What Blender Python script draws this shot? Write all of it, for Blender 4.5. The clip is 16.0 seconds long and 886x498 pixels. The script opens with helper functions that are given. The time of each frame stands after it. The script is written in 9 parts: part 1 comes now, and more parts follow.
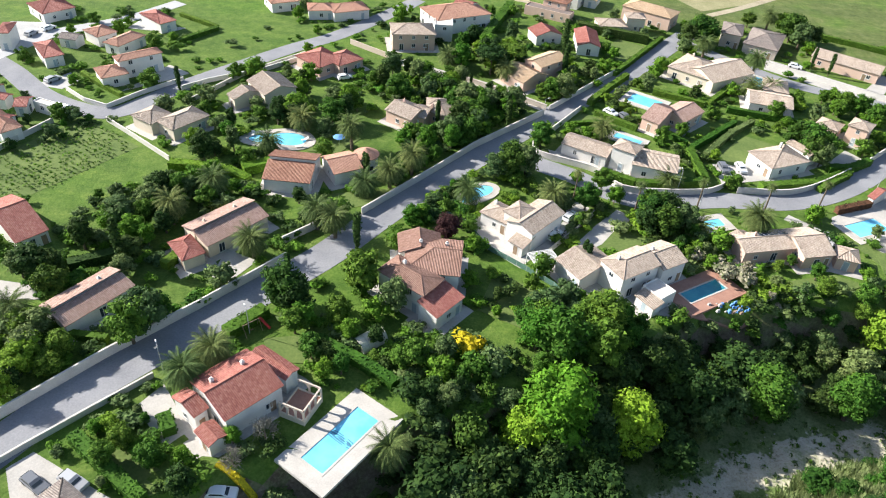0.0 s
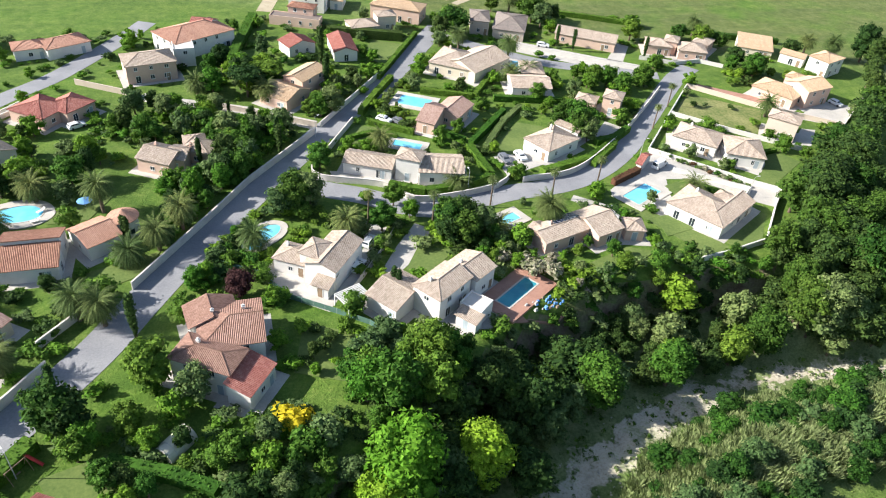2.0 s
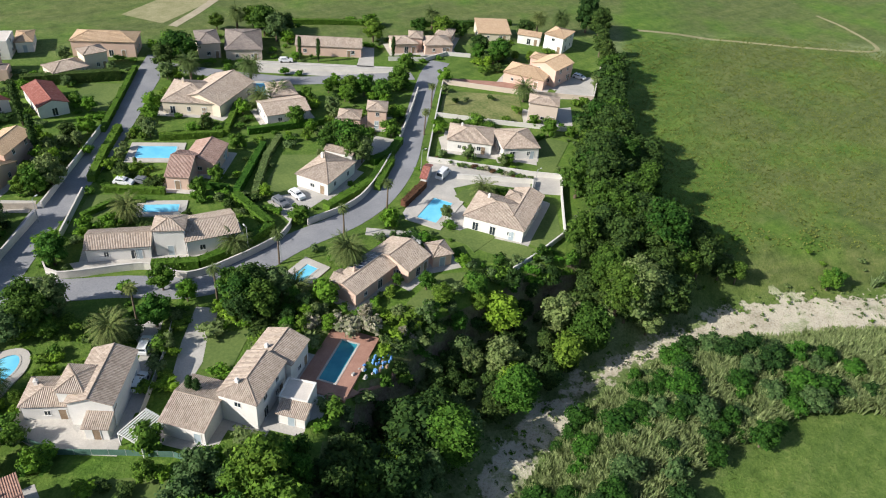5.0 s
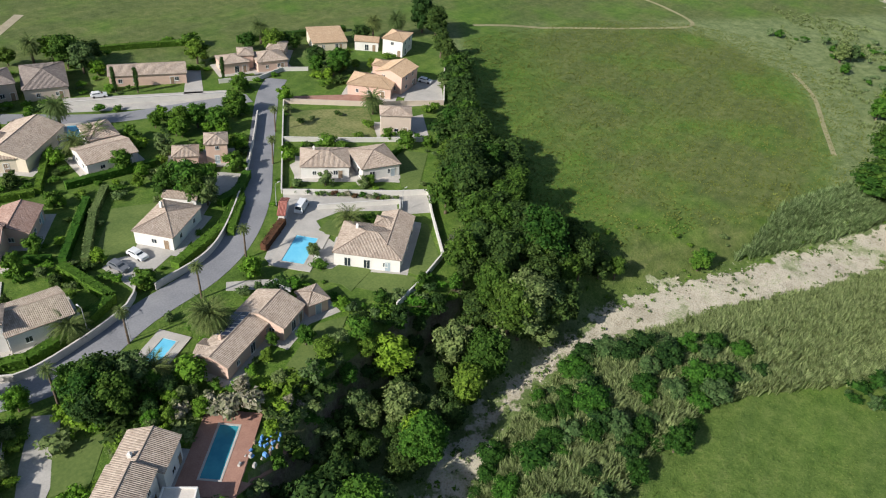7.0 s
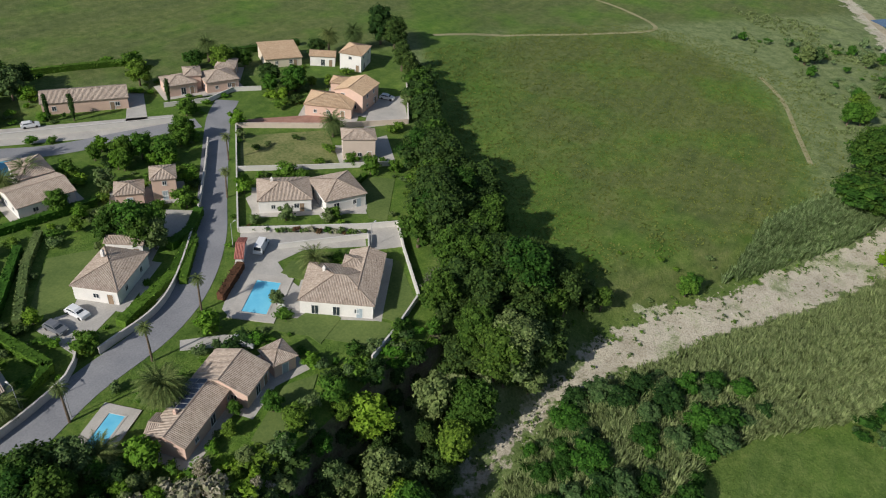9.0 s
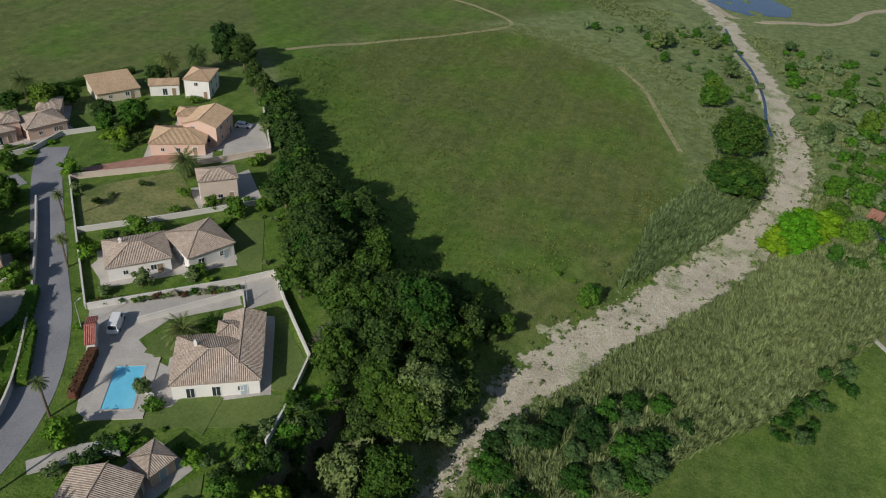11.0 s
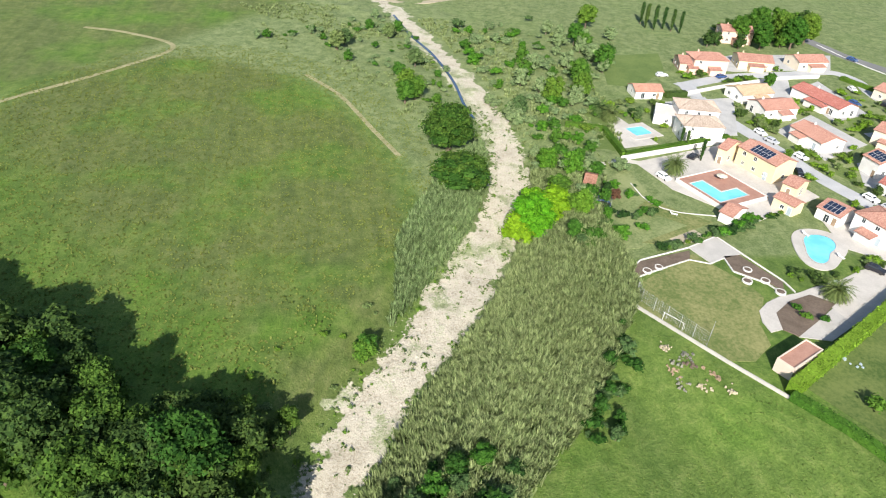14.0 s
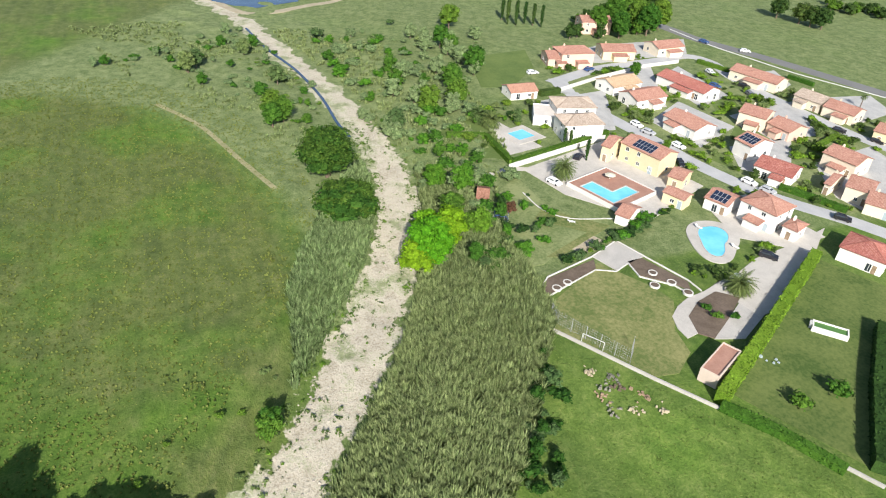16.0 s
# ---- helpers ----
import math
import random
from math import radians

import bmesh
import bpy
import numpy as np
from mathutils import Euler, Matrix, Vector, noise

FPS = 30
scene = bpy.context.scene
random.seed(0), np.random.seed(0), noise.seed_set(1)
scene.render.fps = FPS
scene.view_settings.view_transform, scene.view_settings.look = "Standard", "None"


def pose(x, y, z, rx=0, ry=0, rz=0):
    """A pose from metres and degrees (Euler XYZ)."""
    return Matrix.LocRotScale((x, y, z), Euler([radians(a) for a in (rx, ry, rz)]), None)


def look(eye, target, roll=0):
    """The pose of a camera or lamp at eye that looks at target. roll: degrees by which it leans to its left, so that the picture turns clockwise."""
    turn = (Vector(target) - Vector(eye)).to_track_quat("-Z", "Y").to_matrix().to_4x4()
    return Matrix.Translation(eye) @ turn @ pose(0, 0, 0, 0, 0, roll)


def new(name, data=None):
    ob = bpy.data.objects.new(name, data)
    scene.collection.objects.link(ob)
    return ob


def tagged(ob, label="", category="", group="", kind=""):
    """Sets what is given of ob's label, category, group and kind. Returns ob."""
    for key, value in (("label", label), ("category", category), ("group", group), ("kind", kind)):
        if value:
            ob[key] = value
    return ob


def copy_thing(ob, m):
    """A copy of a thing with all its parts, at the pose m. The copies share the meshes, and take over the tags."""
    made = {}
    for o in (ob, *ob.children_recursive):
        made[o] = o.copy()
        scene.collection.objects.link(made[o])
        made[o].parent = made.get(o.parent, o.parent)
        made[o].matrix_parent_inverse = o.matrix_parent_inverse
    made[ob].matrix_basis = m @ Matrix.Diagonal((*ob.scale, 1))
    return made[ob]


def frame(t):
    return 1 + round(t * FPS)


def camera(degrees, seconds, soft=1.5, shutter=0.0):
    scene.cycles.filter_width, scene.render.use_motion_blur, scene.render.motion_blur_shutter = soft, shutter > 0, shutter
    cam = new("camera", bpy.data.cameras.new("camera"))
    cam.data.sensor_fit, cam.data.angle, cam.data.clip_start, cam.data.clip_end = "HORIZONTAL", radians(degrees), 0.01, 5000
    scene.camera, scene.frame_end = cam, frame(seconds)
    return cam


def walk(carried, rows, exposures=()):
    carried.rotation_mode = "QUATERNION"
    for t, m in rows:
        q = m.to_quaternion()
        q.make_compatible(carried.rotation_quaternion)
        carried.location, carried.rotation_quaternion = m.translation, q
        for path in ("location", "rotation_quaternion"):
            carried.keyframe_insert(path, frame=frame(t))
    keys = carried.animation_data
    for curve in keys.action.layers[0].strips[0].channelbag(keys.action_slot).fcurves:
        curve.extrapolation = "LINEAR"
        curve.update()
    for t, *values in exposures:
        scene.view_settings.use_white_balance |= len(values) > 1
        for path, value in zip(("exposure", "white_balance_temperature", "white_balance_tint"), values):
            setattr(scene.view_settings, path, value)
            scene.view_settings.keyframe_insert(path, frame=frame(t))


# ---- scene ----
cam = camera(64.0, 16.0, 1.1)
METRES, EYE, TILT, LEAN, TURN = 115.0, 84.065, 0.0, 0.0, 0.0
ROWS = [
    (0.0, 0.0, 0.0, 0.0, 2.89, -37.99, -3.7),
    (0.5, 0.001, 0.0301, -0.001, -1.91, -37.78, -3.86),
    (1.0, -0.0004, 0.0585, -0.0023, -7.44, -37.55, -4.04),
    (1.5, -0.0026, 0.0891, -0.0037, -12.98, -37.3, -4.22),
    (2.0, -0.0025, 0.1197, -0.0053, -17.71, -37.08, -4.34),
    (2.5, -0.001, 0.15, -0.0069, -22.05, -36.88, -4.44),
    (3.0, 0.002, 0.1803, -0.0089, -26.16, -36.69, -4.53),
    (3.5, 0.0071, 0.2101, -0.0103, -30.06, -36.52, -4.61),
    (4.0, 0.0148, 0.2386, -0.0113, -33.92, -36.35, -4.66),
    (6.5, 0.0803, 0.3724, -0.015, -50.03, -35.67, -4.7),
    (7.0, 0.0975, 0.3971, -0.0158, -54.51, -35.46, -4.69),
    (7.5, 0.1139, 0.423, -0.0169, -57.47, -35.3, -4.76),
    (8.0, 0.1342, 0.4453, -0.0182, -57.43, -35.31, -4.8),
    (10.5, 0.2577, 0.5398, -0.0206, -66.13, -34.88, -4.74),
    (11.0, 0.2852, 0.5573, -0.021, -70.7, -34.66, -4.67),
    (11.5, 0.3138, 0.5739, -0.0207, -75.15, -34.46, -4.58),
    (12.0, 0.3438, 0.5886, -0.0217, -80.01, -34.2, -4.47),
    (12.5, 0.3742, 0.602, -0.0215, -84.85, -33.99, -4.32),
    (13.0, 0.4051, 0.6146, -0.0218, -89.52, -33.77, -4.2),
    (13.5, 0.437, 0.6241, -0.0216, -93.91, -33.59, -4.07),
    (14.0, 0.4692, 0.6322, -0.0213, -98.29, -33.43, -3.93),
    (14.5, 0.5022, 0.6376, -0.0207, -102.23, -33.29, -3.8),
    (15.0, 0.5349, 0.6408, -0.0203, -105.21, -33.19, -3.71),
    (15.5, 0.5674, 0.6403, -0.0186, -107.8, -33.16, -3.58),
    (16.0, 0.5996, 0.6384, -0.0176, -110.33, -33.1, -3.49),
]
EXPOSURES = [(0.0, 1.07), (1.5, 1.1), (3.0, 0.92), (4.0, 0.68), (6.5, 0.28), (8.0, 0.14), (10.4, -0.48), (11.0, -0.48), (11.5, -0.31), (12.0, 0.18), (13.0, 0.66), (14.0, 0.82), (15.0, 0.79), (16.0, 0.64)]
walk(cam, [(t, pose(0, 0, EYE, TILT, LEAN, TURN) @ pose(METRES * x, METRES * y, METRES * z, 90 + pitch, roll, yaw)) for t, x, y, z, yaw, pitch, roll in ROWS], EXPOSURES)

# ---- sky, sun ----
SUN_EL, SUN_AZ = 31.0, 285.0
world = bpy.data.worlds.new("sky")
scene.world = world
world.use_nodes = True
_wn = world.node_tree.nodes
_sky = _wn.new("ShaderNodeTexSky")
_sky.sky_type = "NISHITA"
_sky.sun_disc = False
_sky.sun_elevation, _sky.sun_rotation = radians(SUN_EL), radians(SUN_AZ)
world.node_tree.links.new(_sky.outputs[0], _wn["Background"].inputs[0])
_wn["Background"].inputs[1].default_value = 0.09
_sun = bpy.data.lights.new("sun", "SUN")
_sun.energy, _sun.angle, _sun.color = 5.0, radians(0.53), (1.0, 0.95, 0.875)
sun = new("sun", _sun)
_a = radians(SUN_AZ)
sun.matrix_world = look((300 * math.sin(_a), 300 * math.cos(_a), 300 * math.tan(radians(SUN_EL))), (0, 0, 0))


# ---- materials ----
def material(name, rough=0.8, metal=0.0):
    m = bpy.data.materials.new(name)
    m.use_nodes = True
    b = m.node_tree.nodes["Principled BSDF"]
    b.inputs["Roughness"].default_value, b.inputs["Metallic"].default_value = rough, metal
    b.inputs["Specular IOR Level"].default_value = 0.3
    return m, m.node_tree.nodes, m.node_tree.links, b


def rgb(c):
    return (*c, 1.0)


def noise_node(n, l, scale, detail=3.0, vec=None, rough=0.6):
    t = n.new("ShaderNodeTexNoise")
    t.inputs["Scale"].default_value, t.inputs["Detail"].default_value = scale, detail
    t.inputs["Roughness"].default_value = rough
    if vec is not None:
        l.new(vec, t.inputs["Vector"])
    return t.outputs["Fac"]


def ramp(n, l, fac, stops):
    r = n.new("ShaderNodeValToRGB")
    e = r.color_ramp.elements
    while len(e) < len(stops):
        e.new(0.5)
    for el, (p, c) in zip(e, stops):
        el.position, el.color = p, rgb(c)
    l.new(fac, r.inputs["Fac"])
    return r.outputs["Color"]


def mix(n, l, fac, a, b, how="MIX"):
    m = n.new("ShaderNodeMix")
    m.data_type, m.blend_type = "RGBA", how
    for sock, v in ((m.inputs[0], fac), (m.inputs[6], a), (m.inputs[7], b)):
        if isinstance(v, (int, float)):
            sock.default_value = v
        elif isinstance(v, tuple):
            sock.default_value = rgb(v)
        else:
            l.new(v, sock)
    return m.outputs[2]


def arith(n, l, op, a, b=0.0, c=None):
    m = n.new("ShaderNodeMath")
    m.operation = op
    for i, v in enumerate((a, b) if c is None else (a, b, c)):
        if isinstance(v, (int, float)):
            m.inputs[i].default_value = v
        else:
            l.new(v, m.inputs[i])
    return m.outputs[0]


def bump(n, l, b, height, strength, dist):
    k = n.new("ShaderNodeBump")
    k.inputs["Strength"].default_value, k.inputs["Distance"].default_value = strength, dist
    l.new(height, k.inputs["Height"])
    l.new(k.outputs["Normal"], b.inputs["Normal"])


def spot(n):
    """World place of the shaded point."""
    return n.new("ShaderNodeNewGeometry").outputs["Position"]


def two_scale(name, dark, light, coarse, fine, rough=0.85, relief=0.02, lo=0.35, hi=0.65, spread=0.0):
    """A surface that varies at two scales, at world size. spread: how much each object differs."""
    m, n, l, b = material(name, rough)
    p = spot(n)
    f = arith(n, l, "ADD", arith(n, l, "MULTIPLY", noise_node(n, l, coarse, 4, p), 0.55), arith(n, l, "MULTIPLY", noise_node(n, l, fine, 3, p), 0.45))
    c = ramp(n, l, f, [(lo, dark), (hi, light)])
    if spread:
        i = n.new("ShaderNodeObjectInfo").outputs["Random"]
        h = n.new("ShaderNodeHueSaturation")
        l.new(c, h.inputs["Color"])
        l.new(arith(n, l, "MULTIPLY_ADD", i, spread, 1 - spread / 2), h.inputs["Value"])
        l.new(arith(n, l, "MULTIPLY_ADD", i, 0.04 * spread, 0.5 - 0.02 * spread), h.inputs["Hue"])
        c = h.outputs[0]
    l.new(c, b.inputs["Base Color"])
    if relief:
        bump(n, l, b, noise_node(n, l, fine, 4, p), 0.6, relief)
    return m


def tile_material(name, tones, mottle=0.42):
    """Barrel tiles: u runs along the eave and v up the slope, in metres."""
    m, n, l, b = material(name, 0.8)
    uv = n.new("ShaderNodeUVMap").outputs["UV"]
    s = n.new("ShaderNodeSeparateXYZ")
    l.new(uv, s.inputs[0])
    u, v = arith(n, l, "MULTIPLY", s.outputs[0], 1 / 0.28), arith(n, l, "MULTIPLY", s.outputs[1], 1 / 0.42)
    cell = n.new("ShaderNodeCombineXYZ")
    l.new(arith(n, l, "FLOOR", u), cell.inputs[0])
    l.new(arith(n, l, "FLOOR", v), cell.inputs[1])
    w = n.new("ShaderNodeTexWhiteNoise")
    w.noise_dimensions = "3D"
    l.new(cell.outputs[0], w.inputs["Vector"])
    big = noise_node(n, l, 0.35, 4, spot(n))
    f = arith(n, l, "ADD", arith(n, l, "MULTIPLY", w.outputs["Value"], mottle), arith(n, l, "MULTIPLY", big, 1 - mottle))
    k = (0.15, 0.45, 0.7, 0.95)
    c = ramp(n, l, f, list(zip(k, tones)))
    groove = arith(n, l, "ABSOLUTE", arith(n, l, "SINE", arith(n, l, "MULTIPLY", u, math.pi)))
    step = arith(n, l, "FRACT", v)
    # the tile colour turns darker towards the grooves between rows
    groove_tone = ramp(n, l, groove, [(0.0, (0.42, 0.38, 0.36)), (0.40, (1, 1, 1))])
    c = mix(n, l, 0.45, c, groove_tone, "MULTIPLY")
    l.new(c, b.inputs["Base Color"])
    bump(n, l, b, arith(n, l, "ADD", groove, arith(n, l, "MULTIPLY", step, 0.35)), 0.6, 0.06)
    return m


def leaf_material(name, dark, light, spread=0.5):
    m, n, l, b = material(name, 0.75)
    b.inputs["Specular IOR Level"].default_value = 0.12
    g = n.new("ShaderNodeNewGeometry").outputs["Random Per Island"]
    o = n.new("ShaderNodeObjectInfo").outputs["Random"]
    c = ramp(n, l, g, [(0.0, dark), (1.0, light)])
    h = n.new("ShaderNodeHueSaturation")
    l.new(c, h.inputs["Color"])
    l.new(arith(n, l, "MULTIPLY_ADD", o, spread, 1 - spread / 2), h.inputs["Value"])
    l.new(arith(n, l, "MULTIPLY_ADD", o, -0.05, 0.525), h.inputs["Hue"])
    p = spot(n)
    f = arith(n, l, "ADD", arith(n, l, "MULTIPLY", noise_node(n, l, 3.2, 3, p, 0.7), 0.7), arith(n, l, "MULTIPLY", noise_node(n, l, 0.45, 2, p), 0.3))
    k = mix(n, l, 1.0, h.outputs[0], ramp(n, l, f, [(0.36, (0.55, 0.56, 0.58)), (0.50, (1, 1, 1)), (0.64, (1.25, 1.28, 1.2))]), "MULTIPLY")
    l.new(k, b.inputs["Base Color"])
    t = n.new("ShaderNodeBsdfTranslucent")
    l.new(k, t.inputs["Color"])
    a = n.new("ShaderNodeMixShader")
    a.inputs[0].default_value = 0.22
    l.new(b.outputs[0], a.inputs[1])
    l.new(t.outputs[0], a.inputs[2])
    l.new(a.outputs[0], n["Material Output"].inputs["Surface"])
    return m


def plaster(name, c, d=0.86):
    return two_scale(name, tuple(v * d for v in c), c, 0.5, 6.0, 0.9, 0.004, spread=0.08)


M = {
    "white": plaster("white_render", (0.76, 0.735, 0.70)),
    "cream": plaster("cream_render", (0.72, 0.63, 0.50)),
    "pink": plaster("pink_render", (0.66, 0.47, 0.38)),
    "beige": plaster("beige_render", (0.60, 0.50, 0.42)),
    "yellow": plaster("yellow_render", (0.70, 0.58, 0.38)),
    "white_wall": plaster("white_wall", (0.66, 0.64, 0.60)),
    "garden_wall": two_scale("grey_render", (0.50, 0.47, 0.43), (0.66, 0.63, 0.58), 0.4, 5.0, 0.92, 0.006),
    "stone_wall": two_scale("pale_stone", (0.42, 0.36, 0.30), (0.60, 0.53, 0.46), 0.7, 6.0, 0.92, 0.02),
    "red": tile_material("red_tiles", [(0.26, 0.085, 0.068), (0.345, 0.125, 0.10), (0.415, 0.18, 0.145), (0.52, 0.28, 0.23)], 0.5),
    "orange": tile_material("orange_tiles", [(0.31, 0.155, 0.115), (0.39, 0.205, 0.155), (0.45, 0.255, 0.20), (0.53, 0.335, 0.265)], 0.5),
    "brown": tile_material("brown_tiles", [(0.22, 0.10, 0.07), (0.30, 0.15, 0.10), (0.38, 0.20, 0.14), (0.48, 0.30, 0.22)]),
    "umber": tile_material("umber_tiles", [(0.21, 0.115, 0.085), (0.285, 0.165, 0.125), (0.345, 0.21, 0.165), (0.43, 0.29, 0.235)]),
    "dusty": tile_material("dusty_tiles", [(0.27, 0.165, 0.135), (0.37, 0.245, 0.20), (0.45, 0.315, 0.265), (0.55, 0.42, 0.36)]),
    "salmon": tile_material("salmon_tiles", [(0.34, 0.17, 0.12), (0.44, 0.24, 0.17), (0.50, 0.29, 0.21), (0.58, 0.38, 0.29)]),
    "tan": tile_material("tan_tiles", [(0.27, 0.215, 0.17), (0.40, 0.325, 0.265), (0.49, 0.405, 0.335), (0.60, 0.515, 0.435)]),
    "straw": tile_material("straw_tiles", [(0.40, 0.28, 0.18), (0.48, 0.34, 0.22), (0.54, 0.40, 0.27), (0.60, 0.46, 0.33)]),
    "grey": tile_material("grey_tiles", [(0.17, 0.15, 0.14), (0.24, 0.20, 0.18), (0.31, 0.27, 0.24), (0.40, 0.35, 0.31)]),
    "flat": two_scale("pale_flat_roof", (0.55, 0.50, 0.45), (0.68, 0.63, 0.57), 0.4, 4.0, 0.9, 0.005),
    "terracotta": two_scale("terracotta_paving", (0.30, 0.16, 0.12), (0.42, 0.24, 0.18), 0.5, 5.0, 0.85, 0.005),
    "asphalt": two_scale("worn_asphalt", (0.19, 0.195, 0.215), (0.295, 0.298, 0.312), 0.15, 3.0, 0.9, 0.004),
    "highway": two_scale("highway_asphalt", (0.15, 0.15, 0.15), (0.21, 0.21, 0.205), 0.1, 3.0, 0.9, 0.004),
    "concrete": two_scale("pale_concrete", (0.36, 0.345, 0.32), (0.50, 0.475, 0.44), 0.25, 4.0, 0.9, 0.005),
    "paving": two_scale("pale_paving", (0.40, 0.375, 0.34), (0.55, 0.52, 0.475), 0.3, 4.0, 0.85, 0.005),
    "street": two_scale("pale_street", (0.36, 0.365, 0.375), (0.48, 0.48, 0.48), 0.2, 3.0, 0.9, 0.004),
    "yard": two_scale("grey_yard", (0.34, 0.34, 0.335), (0.50, 0.49, 0.47), 0.3, 3.0, 0.9, 0.005),
    "track": two_scale("dry_track", (0.30, 0.26, 0.18), (0.46, 0.40, 0.29), 0.3, 2.5, 0.95, 0.03),
    "lawn": two_scale("lawn", (0.072, 0.12, 0.028), (0.15, 0.20, 0.055), 0.12, 2.0, 0.95, 0.06),
    "dry_lawn": two_scale("dry_lawn", (0.095, 0.135, 0.034), (0.25, 0.245, 0.10), 0.09, 1.5, 0.95, 0.05, lo=0.40, hi=0.62),
    "pale_lawn": two_scale("pale_lawn", (0.12, 0.165, 0.055), (0.235, 0.265, 0.115), 0.1, 1.6, 0.95, 0.05, lo=0.40, hi=0.60),
    "park": two_scale("mown_grass", (0.058, 0.10, 0.02), (0.135, 0.17, 0.048), 0.09, 1.6, 0.95, 0.05, lo=0.40, hi=0.60),
    "soil": two_scale("dark_soil", (0.10, 0.075, 0.055), (0.17, 0.13, 0.10), 0.5, 3.0, 0.95, 0.05),
    "stones": two_scale("stream_stones", (0.26, 0.23, 0.19), (0.52, 0.48, 0.42), 0.8, 5.0, 0.9, 0.02),
    "trunk": two_scale("bark", (0.09, 0.065, 0.045), (0.19, 0.15, 0.11), 1.5, 9.0, 0.95, 0.03),
    "wood": two_scale("weathered_wood", (0.20, 0.14, 0.09), (0.34, 0.25, 0.17), 1.0, 9.0, 0.85, 0.01),
    "metal": two_scale("grey_metal", (0.30, 0.31, 0.32), (0.42, 0.43, 0.44), 1.0, 9.0, 0.45, 0.0),
    "frame": two_scale("white_joinery", (0.62, 0.62, 0.60), (0.74, 0.74, 0.72), 1.0, 9.0, 0.5, 0.0),
    "shutter": two_scale("blue_grey_shutter", (0.30, 0.36, 0.40), (0.38, 0.45, 0.50), 1.0, 9.0, 0.6, 0.0),
    "tyre": two_scale("tyre_rubber", (0.02, 0.02, 0.02), (0.04, 0.04, 0.04), 3.0, 20.0, 0.8, 0.0),
    "green_leaf": leaf_material("green_leaf", (0.040, 0.102, 0.012), (0.112, 0.218, 0.028)),
    "bright_leaf": leaf_material("bright_leaf", (0.058, 0.150, 0.012), (0.140, 0.275, 0.028)),
    "poplar_leaf": leaf_material("poplar_leaf", (0.088, 0.205, 0.012), (0.185, 0.345, 0.030)),
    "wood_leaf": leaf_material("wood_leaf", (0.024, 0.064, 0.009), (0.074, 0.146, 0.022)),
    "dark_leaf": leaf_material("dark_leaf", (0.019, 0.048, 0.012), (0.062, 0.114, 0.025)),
    "scrub_leaf": leaf_material("scrub_leaf", (0.13, 0.19, 0.075), (0.27, 0.34, 0.155)),
    "olive_leaf": leaf_material("olive_leaf", (0.062, 0.112, 0.034), (0.150, 0.215, 0.076)),
    "yellow_leaf": leaf_material("yellow_leaf", (0.08, 0.21, 0.008), (0.165, 0.35, 0.016), 0.2),
    "mustard_leaf": leaf_material("mustard_leaf", (0.35, 0.30, 0.01), (0.60, 0.50, 0.03), 0.2),
    "purple_leaf": leaf_material("purple_leaf", (0.035, 0.015, 0.02), (0.09, 0.04, 0.045), 0.3),
    "red_leaf": leaf_material("red_leaf", (0.060, 0.045, 0.022), (0.17, 0.095, 0.050), 0.3),
    "palm_leaf": leaf_material("palm_leaf", (0.056, 0.098, 0.028), (0.170, 0.215, 0.070), 0.3),
    "grey_twig": leaf_material("grey_twig", (0.14, 0.14, 0.11), (0.26, 0.25, 0.21), 0.2),
    "reed_leaf": leaf_material("reed_leaf", (0.100, 0.160, 0.054), (0.245, 0.315, 0.138), 0.2),
    "grass_leaf": leaf_material("grass_leaf", (0.085, 0.135, 0.026), (0.17, 0.22, 0.06), 0.2),
    "blossom": leaf_material("blossom", (0.10, 0.13, 0.05), (0.42, 0.38, 0.29), 0.2),
}


def glossy(name, c, rough, metal=0.0, transmission=0.0):
    m, n, l, b = material(name, rough, metal)
    b.inputs["Base Color"].default_value = rgb(c)
    b.inputs["Specular IOR Level"].default_value = 0.5
    b.inputs["Transmission Weight"].default_value = transmission
    return m


M["glass"] = glossy("window_glass", (0.03, 0.04, 0.05), 0.08)
M["panel"] = glossy("solar_cells", (0.02, 0.03, 0.06), 0.2)
M["awning"] = two_scale("red_canvas", (0.45, 0.04, 0.04), (0.55, 0.07, 0.06), 1, 8, 0.8, 0.0)
M["faint"] = two_scale("trodden_grass", (0.20, 0.20, 0.09), (0.36, 0.33, 0.19), 0.3, 2.5, 0.95, 0.03)
M["mosaic"] = two_scale("dark_mosaic", (0.05, 0.16, 0.26), (0.10, 0.28, 0.40), 3, 12, 0.3, 0.0)
M["canvas"] = two_scale("cream_canvas", (0.55, 0.52, 0.40), (0.68, 0.64, 0.52), 1, 8, 0.8, 0.0)
M["net"] = two_scale("green_netting", (0.07, 0.15, 0.12), (0.12, 0.22, 0.18), 1, 8, 0.8, 0.0)
M["blue_canvas"] = two_scale("blue_canvas", (0.10, 0.25, 0.55), (0.16, 0.36, 0.68), 1, 8, 0.6, 0.0)
M["line"] = two_scale("road_paint", (0.62, 0.62, 0.60), (0.76, 0.76, 0.74), 1, 8, 0.7, 0.0)
for _n, _c in (("white", (0.75, 0.76, 0.77)), ("silver", (0.42, 0.43, 0.45)), ("black", (0.02, 0.02, 0.025)), ("blue", (0.04, 0.08, 0.20)), ("grey", (0.16, 0.17, 0.19))):
    M["car_" + _n] = glossy("car_paint_" + _n, _c, 0.25)


